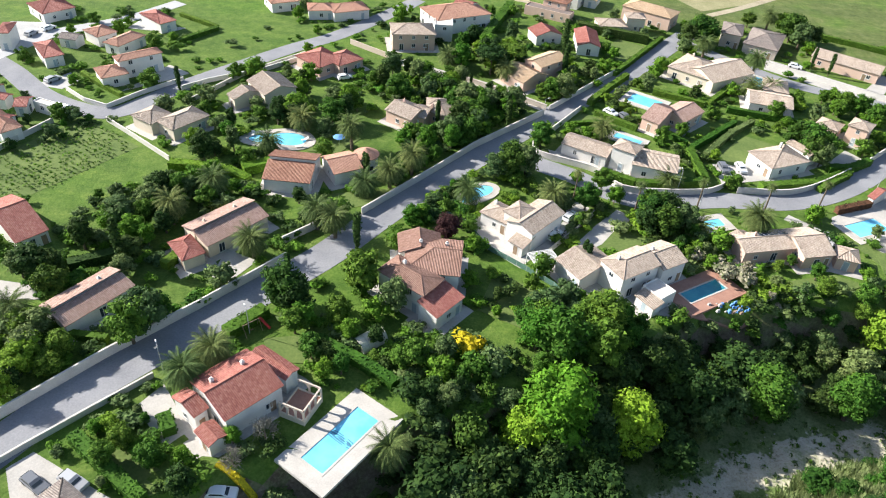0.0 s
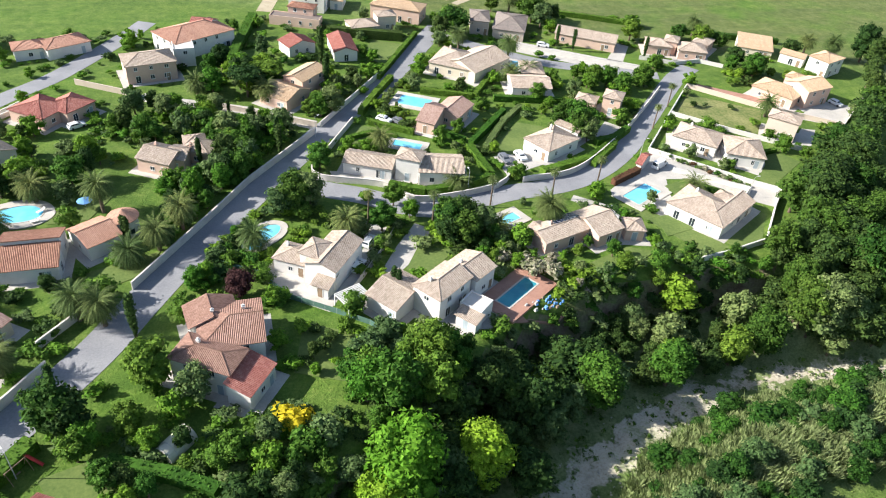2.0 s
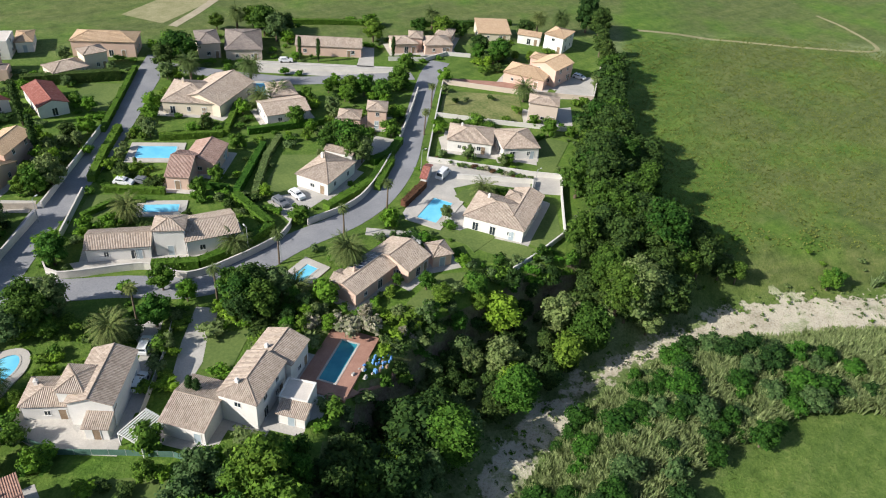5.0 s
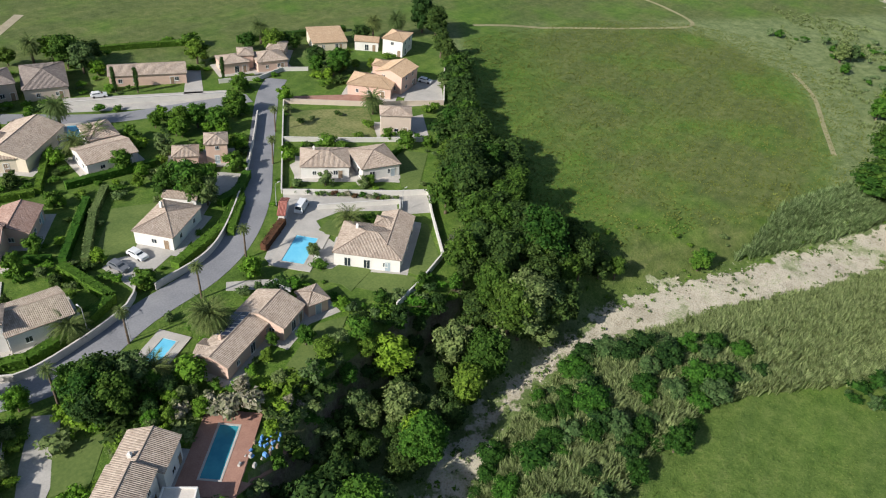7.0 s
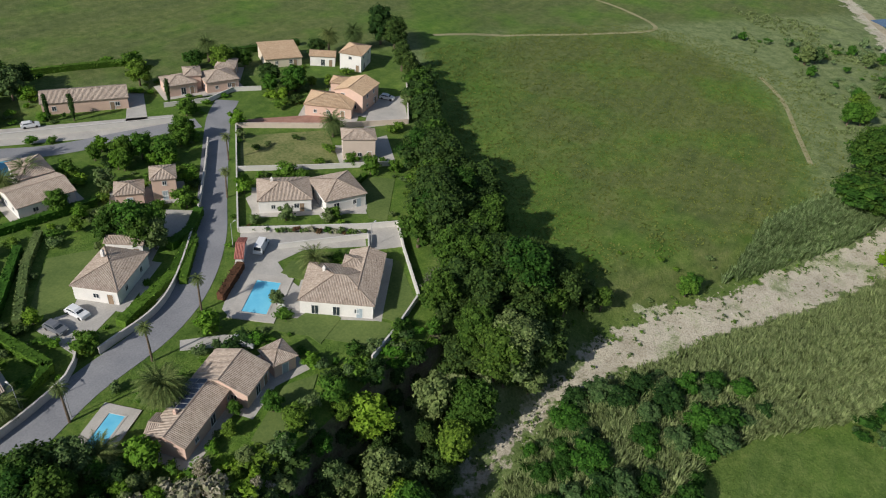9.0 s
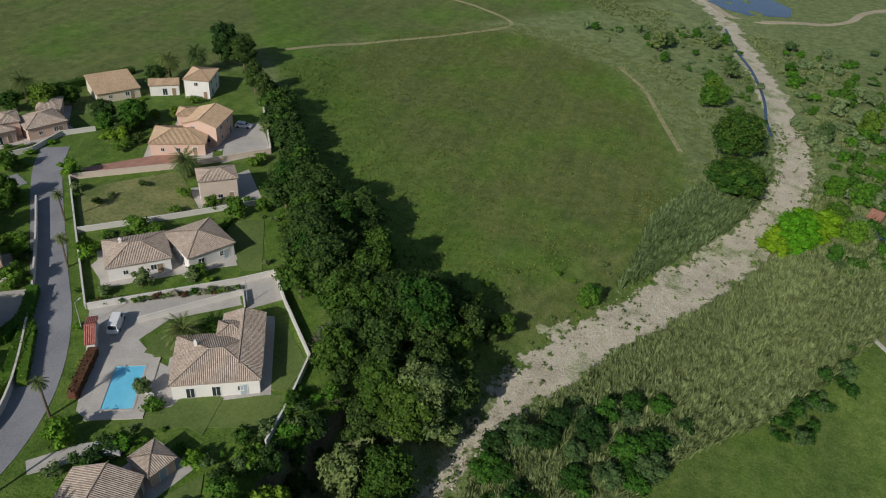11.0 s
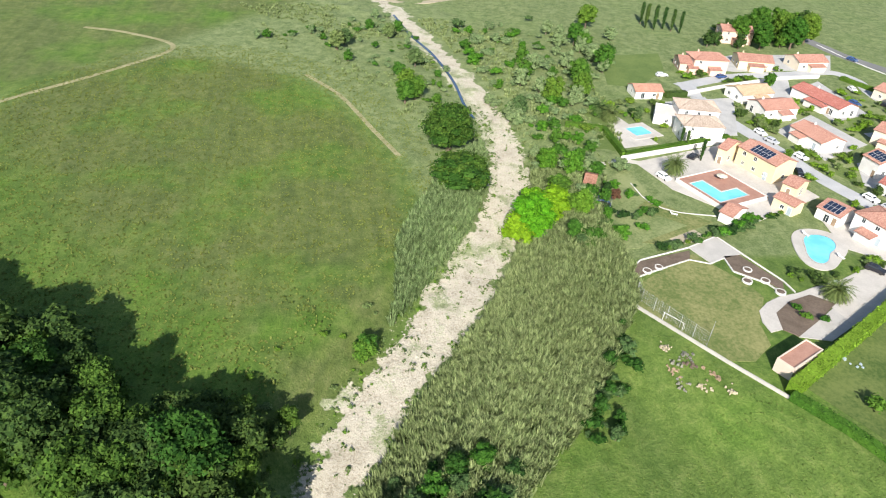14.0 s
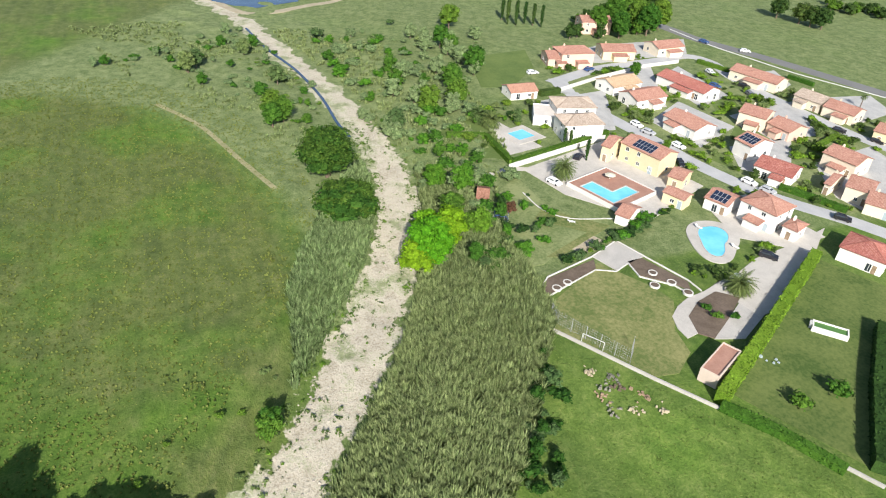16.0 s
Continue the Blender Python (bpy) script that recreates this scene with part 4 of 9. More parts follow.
def car_proto(colour, van):
    key = (colour, van)
    if key in CARS:
        return CARS[key]
    L, W, H = (4.9, 1.85, 1.95) if van else (4.2, 1.75, 1.45)
    body = Shape()
    prof = [(-L / 2, 0.45), (-L / 2, 0.80), (-L / 2 + 0.2, 1.0), (L / 2 - (0.6 if van else 1.15), 1.02), (L / 2 - 0.12, 0.82), (L / 2, 0.55), (L / 2, 0.3), (-L / 2, 0.3)]
    cab = [(-L / 2 + 0.12, 0.98), (-L / 2 + (0.2 if van else 0.55), H), (L / 2 - (1.25 if van else 1.95), H), (L / 2 - (0.6 if van else 1.1), 1.0)]
    for pr, w0, w1 in ((prof, W / 2, W / 2), (cab, W / 2 - 0.06, W / 2 - 0.2)):
        zs = [z for _, z in pr]
        ww = [w0 + (w1 - w0) * (z - min(zs)) / (max(zs) - min(zs)) for z in zs]
        a = [(x, -w, z) for (x, z), w in zip(pr, ww)]
        b = [(x, w, z) for (x, z), w in zip(pr, ww)]
        body.face(*a[::-1])
        body.face(*b)
        for i in range(len(pr)):
            j = (i + 1) % len(pr)
            body.face(a[i], a[j], b[j], b[i])
    glass = Shape()
    x0, x1, x2, x3 = cab[0][0], cab[1][0], cab[2][0], cab[3][0]
    for sg in (-1, 1):
        lo, hi = sg * (W / 2 - 0.09), sg * (W / 2 - 0.17)
        p = [(x0 + 0.35, lo, 1.06), (x3 - 0.25, lo, 1.06), (x2 - 0.05, hi, H - 0.12), (x1 + 0.25, hi, H - 0.12)]
        if van:
            p[0], p[3] = (x3 - 1.3, lo, 1.06), (x3 - 1.3, hi, H - 0.2)
        q = [(x, y + sg * 0.012, z) for x, y, z in p]
        glass.face(*(q if sg < 0 else q[::-1]))
    w = W / 2 - 0.22
    glass.face((x3 + 0.01, -w, 1.05), (x3 + 0.01, w, 1.05), (x2 + 0.07, w - 0.06, H - 0.08), (x2 + 0.07, -w + 0.06, H - 0.08))
    glass.face((x0 - 0.01, w, 1.08), (x0 - 0.01, -w, 1.08), (x1 - 0.07, -w + 0.06, H - 0.12), (x1 - 0.07, w - 0.06, H - 0.12))
    e = thing("van" if van else "car", pose(0, 0, -200), f"{colour} parked {'van' if van else 'hatchback car'} with dark windows", "car", "parked vehicles")
    part("body", body, "car_" + colour, e)
    part("window", glass, "glass", e)
    for sx in (-1, 1):
        for sy in (-1, 1):
            t = Shape()
            cx, cy = sx * L * 0.31, sy * (W / 2 - 0.1)
            ring = lambda y, r: [(cx + r * math.cos(k * math.pi / 6), y, 0.32 + r * math.sin(k * math.pi / 6)) for k in range(12)]
            a, b = ring(cy - 0.11, 0.32), ring(cy + 0.11, 0.32)
            t.face(*a)
            t.face(*b[::-1])
            for k in range(12):
                t.face(a[k], b[k], b[(k + 1) % 12], a[(k + 1) % 12])
            wh = part("wheel", t, "tyre", e)
    for sy in (-1, 1):
        part("headlight", Shape().box(L / 2 - 0.1, L / 2 - 0.02, sy * 0.6 - 0.2, sy * 0.6 + 0.2, 0.58, 0.72), "frame", e, "clear headlight")
    CARS[key] = e
    return e


def car(x, y, deg, colour="white", van=False, z=None):
    key = (colour, van)
    first = key not in CARS
    e = car_proto(colour, van)
    m = pose(x, y, (float(ground(x, y)[0]) + 0.06) if z is None else z, 0, 0, deg)
    take(x, y, 2.3, 1.0, deg)
    if first:
        e.matrix_world = m
        return e
    return copy_thing(e, m)


# ---- small things ----
def turret(x, y, r, h, parent_label="round white turret with a conical red tile roof"):
    e = thing("turret", pose(x, y, Z0), parent_label, "tower")
    part("wall", Shape().tube(0, 0, -0.5, h, r, r, 24), "white", e)
    s = Shape()
    n, R, rise = 24, r + 0.35, 1.5
    for i in range(n):
        a, b = 2 * math.pi * i / n, 2 * math.pi * (i + 1) / n
        k = 2 * math.pi * R / n
        s.face((R * math.cos(a), R * math.sin(a), h), (R * math.cos(b), R * math.sin(b), h), (0, 0, h + rise), uv=[(i * k, 0), ((i + 1) * k, 0), ((i + 0.5) * k, R)])
        s.face((R * math.cos(b), R * math.sin(b), h), (R * math.cos(a), R * math.sin(a), h), (R * math.cos(a), R * math.sin(a), h - 0.15), (R * math.cos(b), R * math.sin(b), h - 0.15))
    part("roof", s, "salmon", e)
    for k in (0.6, 2.2, 4.4):
        w = new("window")
        w.parent = e
        w.matrix_local = pose(0, 0, 0, 0, 0, math.degrees(k)) @ pose(0, -r - 0.01, 1.0)
        part("frame", Shape().box(-0.5, 0.5, -0.05, 0.1, 0, 1.2), "frame", w)
        part("pane", Shape().box(-0.42, 0.42, -0.07, -0.05, 0.08, 1.12), "glass", w)
    take(x, y, r, r, 0, 0.5)


def tunnel(x, y, deg, L, W, H):
    """A small polytunnel: hoops and a pale skin."""
    e = thing("polytunnel", pose(x, y, float(ground(x, y)[0]), 0, 0, deg), "small cream polytunnel greenhouse with an arched skin", "greenhouse")
    s = Shape()
    n = 12
    ring = lambda xx, k: [(xx, (W / 2 + k) * math.cos(math.pi * i / n), (H + k) * math.sin(math.pi * i / n)) for i in range(n + 1)]
    a, b = ring(-L / 2, 0), ring(L / 2, 0)
    for i in range(n):
        s.face(a[i], b[i], b[i + 1], a[i + 1])
    s.face(*a)
    s.face(*b[::-1])
    part("skin", s, "canvas", e)
    for j in range(5):
        h = Shape()
        xx = -L / 2 + L * j / 4
        p = ring(xx, 0.02)
        for i in range(n):
            h.limb(p[i], p[i + 1], 0.03, 0.03, 4)
        part("hoop", h, "metal", e)
    take(x, y, L / 2, W / 2, deg, 0.3)


def pergola(x, y, deg, L, W, H=2.5, slats=12, mat="frame", label="white slatted pergola on square posts"):
    e = thing("pergola", pose(x, y, Z0, 0, 0, deg), label, "pergola")
    for sx in (-1, 1):
        for sy in (-1, 1):
            part("post", Shape().box(sx * (L / 2 - 0.1) - 0.08, sx * (L / 2 - 0.1) + 0.08, sy * (W / 2 - 0.1) - 0.08, sy * (W / 2 - 0.1) + 0.08, 0, H), mat, e)
    for sy in (-1, 1):
        part("beam", Shape().box(-L / 2, L / 2, sy * (W / 2 - 0.1) - 0.07, sy * (W / 2 - 0.1) + 0.07, H, H + 0.2), mat, e)
    for i in range(slats):
        xx = -L / 2 + L * (i + 0.5) / slats
        part("slat", Shape().box(xx - 0.09, xx + 0.09, -W / 2, W / 2, H + 0.2, H + 0.32), mat, e)


def solar(x, y, z, deg, tilt, nx, ny):
    """Solar modules on a roof slope that falls towards local -y; x, y, z: the middle."""
    e = thing("solar_array", pose(x, y, z, 0, 0, deg) @ pose(0, 0, 0, tilt, 0, 0), "dark blue solar panels with pale frames on the roof tiles", "solar panel")
    for i in range(nx):
        for j in range(ny):
            cx, cy = (i - (nx - 1) / 2) * 1.05, (j - (ny - 1) / 2) * 1.7
            p = part("panel", Shape().box(cx - 0.5, cx + 0.5, cy - 0.82, cy + 0.82, 0.06, 0.10), "metal", e)
            part("cell_sheet", Shape().box(cx - 0.46, cx + 0.46, cy - 0.78, cy + 0.78, 0.10, 0.112), "panel", p)


def lamp_post(x, y, deg, h=5.5):
    e = thing("street_lamp", pose(x, y, float(ground(x, y)[0]), 0, 0, deg), "slim grey street lamp with a short arm", "street lamp", "street lamps")
    part("pole", Shape().tube(0, 0, 0, h, 0.08, 0.05, 8), "metal", e)
    part("arm", Shape().limb((0, 0, h - 0.05), (0.9, 0, h + 0.1), 0.035, 0.03, 6), "metal", e)
    part("head", Shape().box(0.75, 1.35, -0.12, 0.12, h + 0.05, h + 0.16, 0.03), "frame", e)


def goal(x, y, deg, w=4.2, h=1.9):
    z = float(ground(x, y)[0]) + 0.05
    e = thing("football_goal", pose(x, y, z, 0, 0, deg), "white football goal frame on a worn lawn", "goal")
    for sx in (-1, 1):
        part("post", Shape().tube(sx * w / 2, 0, 0, h, 0.05, 0.05, 8), "frame", e)
        part("stay", Shape().limb((sx * w / 2, 0, h), (sx * w / 2, 1.1, 0), 0.03, 0.03, 5), "frame", e)
    part("crossbar", Shape().limb((-w / 2 - 0.05, 0, h), (w / 2 + 0.05, 0, h), 0.05, 0.05, 8), "frame", e)


def mesh_fence(pts, h, gap=3.0, label="tall grey wire mesh fence on thin posts", mat="metal", step=0.5, name="fence"):
    """Posts, rails and wires."""
    e = thing(name, pose(0, 0, 0), label, "fence")
    w = Shape()
    for p, q in zip(pts[:-1], pts[1:]):
        p, q = np.array(p, float), np.array(q, float)
        n = np.linalg.norm(q - p)
        k = max(1, round(n / gap))
        for i in range(k + 1):
            a = p + (q - p) * i / k
            z = float(ground(*a)[0])
            part("post", Shape().tube(a[0], a[1], z - 0.2, z + h, 0.04, 0.04, 6), mat, e)
        zp, zq = float(ground(*p)[0]), float(ground(*q)[0])
        for i in range(int(h / step) + 1):
            w.limb((*p, zp + 0.05 + i * step), (*q, zq + 0.05 + i * step), 0.015, 0.015, 3)
        for i in range(int(n / step)):
            a = p + (q - p) * (i + 0.5) * step / n
            z = zp + (zq - zp) * (i + 0.5) * step / n
            w.limb((*a, z + 0.05), (*a, z + h), 0.012, 0.012, 3)
    part("wire", w, mat, e)


def screen_fence(pts, h, mat="net", label="green mesh screen fence on posts", gap=2.5):
    e = thing("fence", pose(0, 0, 0), label, "fence")
    for p, q in zip(pts[:-1], pts[1:]):
        p, q = np.array(p, float), np.array(q, float)
        d = q - p
        n = np.linalg.norm(d)
        u = d / n
        w = np.array((-u[1], u[0])) * 0.03
        k = max(1, round(n / gap))
        for i in range(k):
            a, b = p + d * i / k, p + d * (i + 1) / k
            za, zb = float(ground(*a)[0]), float(ground(*b)[0])
            s = Shape()
            c = [(*(a - w), za), (*(b - w), zb), (*(b + w), zb), (*(a + w), za)]
            t = [(x, y, z + h) for x, y, z in c]
            s.face(*t)
            for x in range(4):
                s.face(c[x], c[(x + 1) % 4], t[(x + 1) % 4], t[x])
            part("panel", s, mat, e)
            part("post", Shape().tube(a[0], a[1], za - 0.2, za + h + 0.1, 0.05, 0.05, 6), "metal", e)


def trampoline(x, y, r=1.7):
    e = thing("trampoline", pose(x, y, float(ground(x, y)[0])), "round black garden trampoline with a safety net", "trampoline")
    part("mat", Shape().tube(0, 0, 0.75, 0.80, r * 0.85, r * 0.85, 20), "tyre", e)
    ring = Shape()
    for i in range(20):
        a, b = 2 * math.pi * i / 20, 2 * math.pi * (i + 1) / 20
        ring.limb((r * math.cos(a), r * math.sin(a), 0.8), (r * math.cos(b), r * math.sin(b), 0.8), 0.12, 0.12, 5)
        ring.limb((r * math.cos(a), r * math.sin(a), 2.4), (r * math.cos(b), r * math.sin(b), 2.4), 0.04, 0.04, 4)
    part("rim", ring, "car_blue", e)
    for i in range(6):
        a = 2 * math.pi * i / 6
        part("leg", Shape().tube(r * math.cos(a), r * math.sin(a), 0, 2.4, 0.03, 0.03, 5), "metal", e)


def tank_pool(x, y, deg, L, W, h=1.2):
    e = thing("above_ground_pool", pose(x, y, float(ground(x, y)[0]), 0, 0, deg), "white-walled above-ground pool with green water", "swimming pool")
    s = Shape()
    a, b = L / 2, W / 2
    for q in ((-a, a, -b, -b + 0.25), (-a, a, b - 0.25, b), (-a, -a + 0.25, -b + 0.25, b - 0.25), (a - 0.25, a, -b + 0.25, b - 0.25)):
        s.box(*q, 0, h)
    part("wall", s, "white", e)
    part("water", Shape().box(-a + 0.25, a - 0.25, -b + 0.25, b - 0.25, 0, h - 0.25), "algae", e)
    part("ladder", Shape().box(-a - 0.5, -a, -0.4, -0.34, 0, h + 0.3).box(-a - 0.5, -a, 0.34, 0.4, 0, h + 0.3).box(-a - 0.5, -a, -0.34, 0.34, 0.5, 0.56), "metal", e)


def sun_bed(x, y, deg, mat="line", z=Z0 + 0.20, label="white plastic sun lounger beside the pool"):
    e = thing("sun_lounger", pose(x, y, z, 0, 0, deg), label, "sun lounger", "pool loungers")
    part("seat", Shape().box(-0.95, 0.35, -0.33, 0.33, 0.28, 0.36), mat, e)
    bk = part("backrest", Shape().box(0, 0.7, -0.33, 0.33, 0, 0.07), mat, e)
    bk.matrix_local = pose(0.35, 0, 0.29, 0, -35, 0)
    for sx, sy in ((-0.85, -0.28), (-0.85, 0.28), (0.3, -0.28), (0.3, 0.28)):
        part("leg", Shape().box(sx - 0.03, sx + 0.03, sy - 0.03, sy + 0.03, 0, 0.28), mat, e)


def parasol(x, y, mat="canvas", z=Z0 + 0.1, r=1.5, label="open pale garden parasol"):
    e = thing("parasol", pose(x, y, z), label, "parasol", "garden parasols")
    part("pole", Shape().tube(0, 0, 0, 2.4, 0.03, 0.03, 6), "frame", e)
    s = Shape()
    n = 8
    for i in range(n):
        a, b = 2 * math.pi * i / n, 2 * math.pi * (i + 1) / n
        p, q = (r * math.cos(a), r * math.sin(a), 1.95), (r * math.cos(b), r * math.sin(b), 1.95)
        s.face(p, q, (0, 0, 2.45))
        s.face(q, p, (0, 0, 2.40))
    part("canopy", s, mat, e)


def slide(x, y, deg):
    e = thing("slide", pose(x, y, float(ground(x, y)[0]), 0, 0, deg), "red plastic garden slide on the lawn", "slide")
    part("chute", Shape().limb((-1.1, 0, 1.5), (1.2, 0, 0.2), 0.25, 0.25, 6), "awning", e)
    for sy in (-0.3, 0.3):
        part("ladder_rail", Shape().limb((-1.5, sy, 0), (-1.1, sy, 1.9), 0.05, 0.05, 5), "awning", e)


def swing(x, y, deg):
    e = thing("swing", pose(x, y, float(ground(x, y)[0]), 0, 0, deg), "garden swing frame of thin dark tubes", "swing")
    for sx in (-1.5, 1.5):
        for sy in (-0.9, 0.9):
            part("leg", Shape().limb((sx, sy, 0), (sx, 0, 2.2), 0.05, 0.05, 5), "wood", e)
    part("beam", Shape().limb((-1.6, 0, 2.2), (1.6, 0, 2.2), 0.06, 0.06, 6), "wood", e)
    part("seat", Shape().box(-0.3, 0.3, -0.12, 0.12, 0.5, 0.55), "wood", e)


def heap(x, y, mat, seed, n=6, size=0.8, label="pile of blue plastic garden clutter", z=Z0):
    """Odds and ends in a heap, each a part."""
    r = random.Random(seed)
    e = thing("garden_clutter", pose(x, y, z + 0.05, 0, 0, r.uniform(0, 90)), label, "clutter")
    for _ in range(n):
        a, b = r.gauss(0, size), r.gauss(0, size)
        k, h = r.uniform(0.2, 0.5) * size, r.uniform(0.2, 0.8) * size
        part("crate", Shape().box(a - k, a + k, b - k * 0.7, b + k * 0.7, 0.0, h, k * 0.3), mat, e)


def edging(pts, mat="white_wall", h=0.2, w=0.2, label="low white stone edging round a bed"):
    return garden_wall(pts, h, mat, w, label)


# ---- the land ----
def spread(core0, core1, step, far):
    a = list(np.arange(core0, core1 + 0.1, step))
    k, lo, hi = step, [], []
    p = core1
    while p < far:
        k *= 1.25
        p += k
        hi.append(p)
    k, p = step, core0
    while p > -far:
        k *= 1.25
        p -= k
        lo.append(p)
    return np.array(lo[::-1] + a + hi)


def land():
    xs, ys = spread(-150, 400, 2.2, 3500), spread(-170, 260, 2.2, 3500)
    X, Y = np.meshgrid(xs, ys)
    Z = ground(X.ravel(), Y.ravel()).reshape(X.shape)
    d, zb, half = river_at(X.ravel(), Y.ravel())
    d, half = d.reshape(X.shape), half.reshape(X.shape)
    off = np.abs(d)
    rough = np.array([noise.noise((x * 0.11, y * 0.11, 0)) for x, y in zip(X.ravel(), Y.ravel())]).reshape(X.shape)
    bank = (off > half) & (off < half + 22)
    Z = Z + np.where(bank, rough * 0.8 * smooth(half, half + 4, off), 0) + np.where(off <= half, rough * 0.25, 0)
    nx, ny = len(xs), len(ys)
    verts = np.stack([X.ravel(), Y.ravel(), Z.ravel()], 1)
    i = np.arange(nx * ny).reshape(ny, nx)
    faces = np.stack([i[:-1, :-1].ravel(), i[:-1, 1:].ravel(), i[1:, 1:].ravel(), i[1:, :-1].ravel()], 1)
    me = mesh_of("ground", verts.tolist(), faces.tolist(), ground_material(), smooth_faces=True)
    # what covers the land: distance to the bed's edge, field, gardens and meadow
    east = (X - 108) * 0.62 - (Y - 96.6) * 0.785
    gravel = np.clip(0.5 + (half - off) / 10 - 0.13 * (1 - smooth(60, 100, X)), 0, 1)
    c, s = math.cos(radians(12)), math.sin(radians(12))
    ex, ey = X - 216, Y - 111
    oval = np.hypot((ex * c + ey * s) / 96.0, (-ex * s + ey * c) / 58.0)
    field = (1 - smooth(0.90, 1.02, oval)) * smooth(2, 8, east)
    wall = np.where(X > 160, 15 + (160 - X) * 0.16, 15 - (160 - X) * 0.62) - Y
    green = np.where(d < 0, 1 - smooth(-2, 0, wall), 0) * (X < 172) * 0.35
    band = smooth(3, 8, east) * (1 - smooth(16, 44, east + 10 * rough)) * (d > 0) * (off > half + 8)
    ring = np.clip(1 - np.abs(oval - 0.97) / 0.09, 0, 1) * smooth(3, 8, east) * (X < 290)
    shelf = np.where((d > 0) & (off - half > 15), 1 - smooth(-6, 4, east), 0) * (1 - smooth(235, 262, Y + 0.42 * X - 30))
    green = np.maximum(np.maximum(np.maximum(green, shelf), np.maximum(band, 0.8 * ring)), np.where((d < 0) & (off > half + 24) & (X < 172), 0.75, 0))
    field = np.where((d < 0) & (X <= 172), np.maximum(field, 0.7 * smooth(12, 24, off - half)), field)
    field = np.where((d < 0) & (X > 150), np.maximum(field, 0.2 * smooth(14, 30, off - half)), field)
    beyond = smooth(235, 262, Y + 0.42 * X - 30) * (d > 0) * (1 - smooth(240, 300, X))
    beyond = np.maximum(beyond, smooth(0, 12, 0.586 * (X - 316) + 0.81 * (Y - 126)) * (d > 0))
    field = np.maximum(field, 0.95 * beyond)
    col = np.stack([gravel, field, green, np.ones_like(green)], -1).reshape(-1, 4)
    at = me.color_attributes.new("cover", "FLOAT_COLOR", "POINT")
    at.data.foreach_set("color", col.astype(np.float32).ravel())
    ob = new("ground", me)
    tagged(ob, "grassy land with a mown field, scrub and a dry gravel stream bed", "ground", kind="structure")
    return ob


def ground_material():
    m, n, l, b = material("land", 0.95)
    p = spot(n)
    a = n.new("ShaderNodeVertexColor")
    a.layer_name = "cover"
    s = n.new("ShaderNodeSeparateColor")
    l.new(a.outputs[0], s.inputs[0])
    n1, n2, n3 = noise_node(n, l, 0.035, 4, p), noise_node(n, l, 0.35, 5, p, 0.7), noise_node(n, l, 2.2, 4, p, 0.7)
    f = arith(n, l, "ADD", arith(n, l, "MULTIPLY", n2, 0.55), arith(n, l, "MULTIPLY", n3, 0.45))
    wild = ramp(n, l, f, [(0.38, (0.085, 0.125, 0.040)), (0.5, (0.158, 0.205, 0.078)), (0.62, (0.25, 0.285, 0.13))])
    dry = ramp(n, l, f, [(0.38, (0.063, 0.092, 0.020)), (0.5, (0.101, 0.136, 0.035)), (0.62, (0.156, 0.176, 0.062))])
    lush = ramp(n, l, f, [(0.38, (0.048, 0.114, 0.009)), (0.5, (0.080, 0.164, 0.016)), (0.62, (0.134, 0.216, 0.031))])
    stone = ramp(n, l, arith(n, l, "ADD", arith(n, l, "MULTIPLY", n2, 0.35), arith(n, l, "MULTIPLY", n3, 0.65)), [(0.36, (0.34, 0.30, 0.235)), (0.47, (0.55, 0.505, 0.41)), (0.62, (0.68, 0.64, 0.545))])
    n4 = noise_node(n, l, 0.13, 4, p, 0.6)
    weed = arith(n, l, "ADD", arith(n, l, "MULTIPLY", n4, 0.6), arith(n, l, "MULTIPLY", n3, 0.4))
    stone = mix(n, l, ramp(n, l, weed, [(0.50, (0, 0, 0)), (0.60, (0.85, 0.85, 0.85))]), stone, wild)
    stone = mix(n, l, 1.0, stone, ramp(n, l, n4, [(0.35, (0.72, 0.70, 0.66)), (0.62, (1.08, 1.07, 1.05))]), "MULTIPLY")
    patch = ramp(n, l, n1, [(0.30, (0, 0, 0)), (0.52, (1, 1, 1))])
    turn = n.new("ShaderNodeMapping")
    turn.inputs["Rotation"].default_value, turn.inputs["Scale"].default_value = (0, 0, radians(-38)), (0.02, 0.30, 1)
    l.new(p, turn.inputs["Vector"])
    rows = ramp(n, l, noise_node(n, l, 1.0, 4, turn.outputs[0], 0.6), [(0.35, (0.74, 0.78, 0.80)), (0.65, (1.25, 1.18, 1.12))])
    dry, lush = mix(n, l, 0.6, dry, rows, "MULTIPLY"), mix(n, l, 0.45, lush, rows, "MULTIPLY")
    c = mix(n, l, s.outputs[1], wild, mix(n, l, patch, lush, dry))
    c = mix(n, l, s.outputs[2], c, mix(n, l, arith(n, l, "MULTIPLY", patch, 0.35), lush, dry))
    edge = arith(n, l, "ADD", s.outputs[0], arith(n, l, "ADD", arith(n, l, "MULTIPLY", arith(n, l, "SUBTRACT", n2, 0.5), 0.55), arith(n, l, "MULTIPLY", arith(n, l, "SUBTRACT", n4, 0.5), 1.5)))
    g = ramp(n, l, edge, [(0.47, (0, 0, 0)), (0.54, (1, 1, 1))])
    up = n.new("ShaderNodeSeparateXYZ")
    l.new(n.new("ShaderNodeNewGeometry").outputs["True Normal"], up.inputs[0])
    bare = ramp(n, l, arith(n, l, "ADD", up.outputs[2], arith(n, l, "MULTIPLY", arith(n, l, "SUBTRACT", n2, 0.5), 0.25)), [(0.44, (1, 1, 1)), (0.60, (0, 0, 0))])
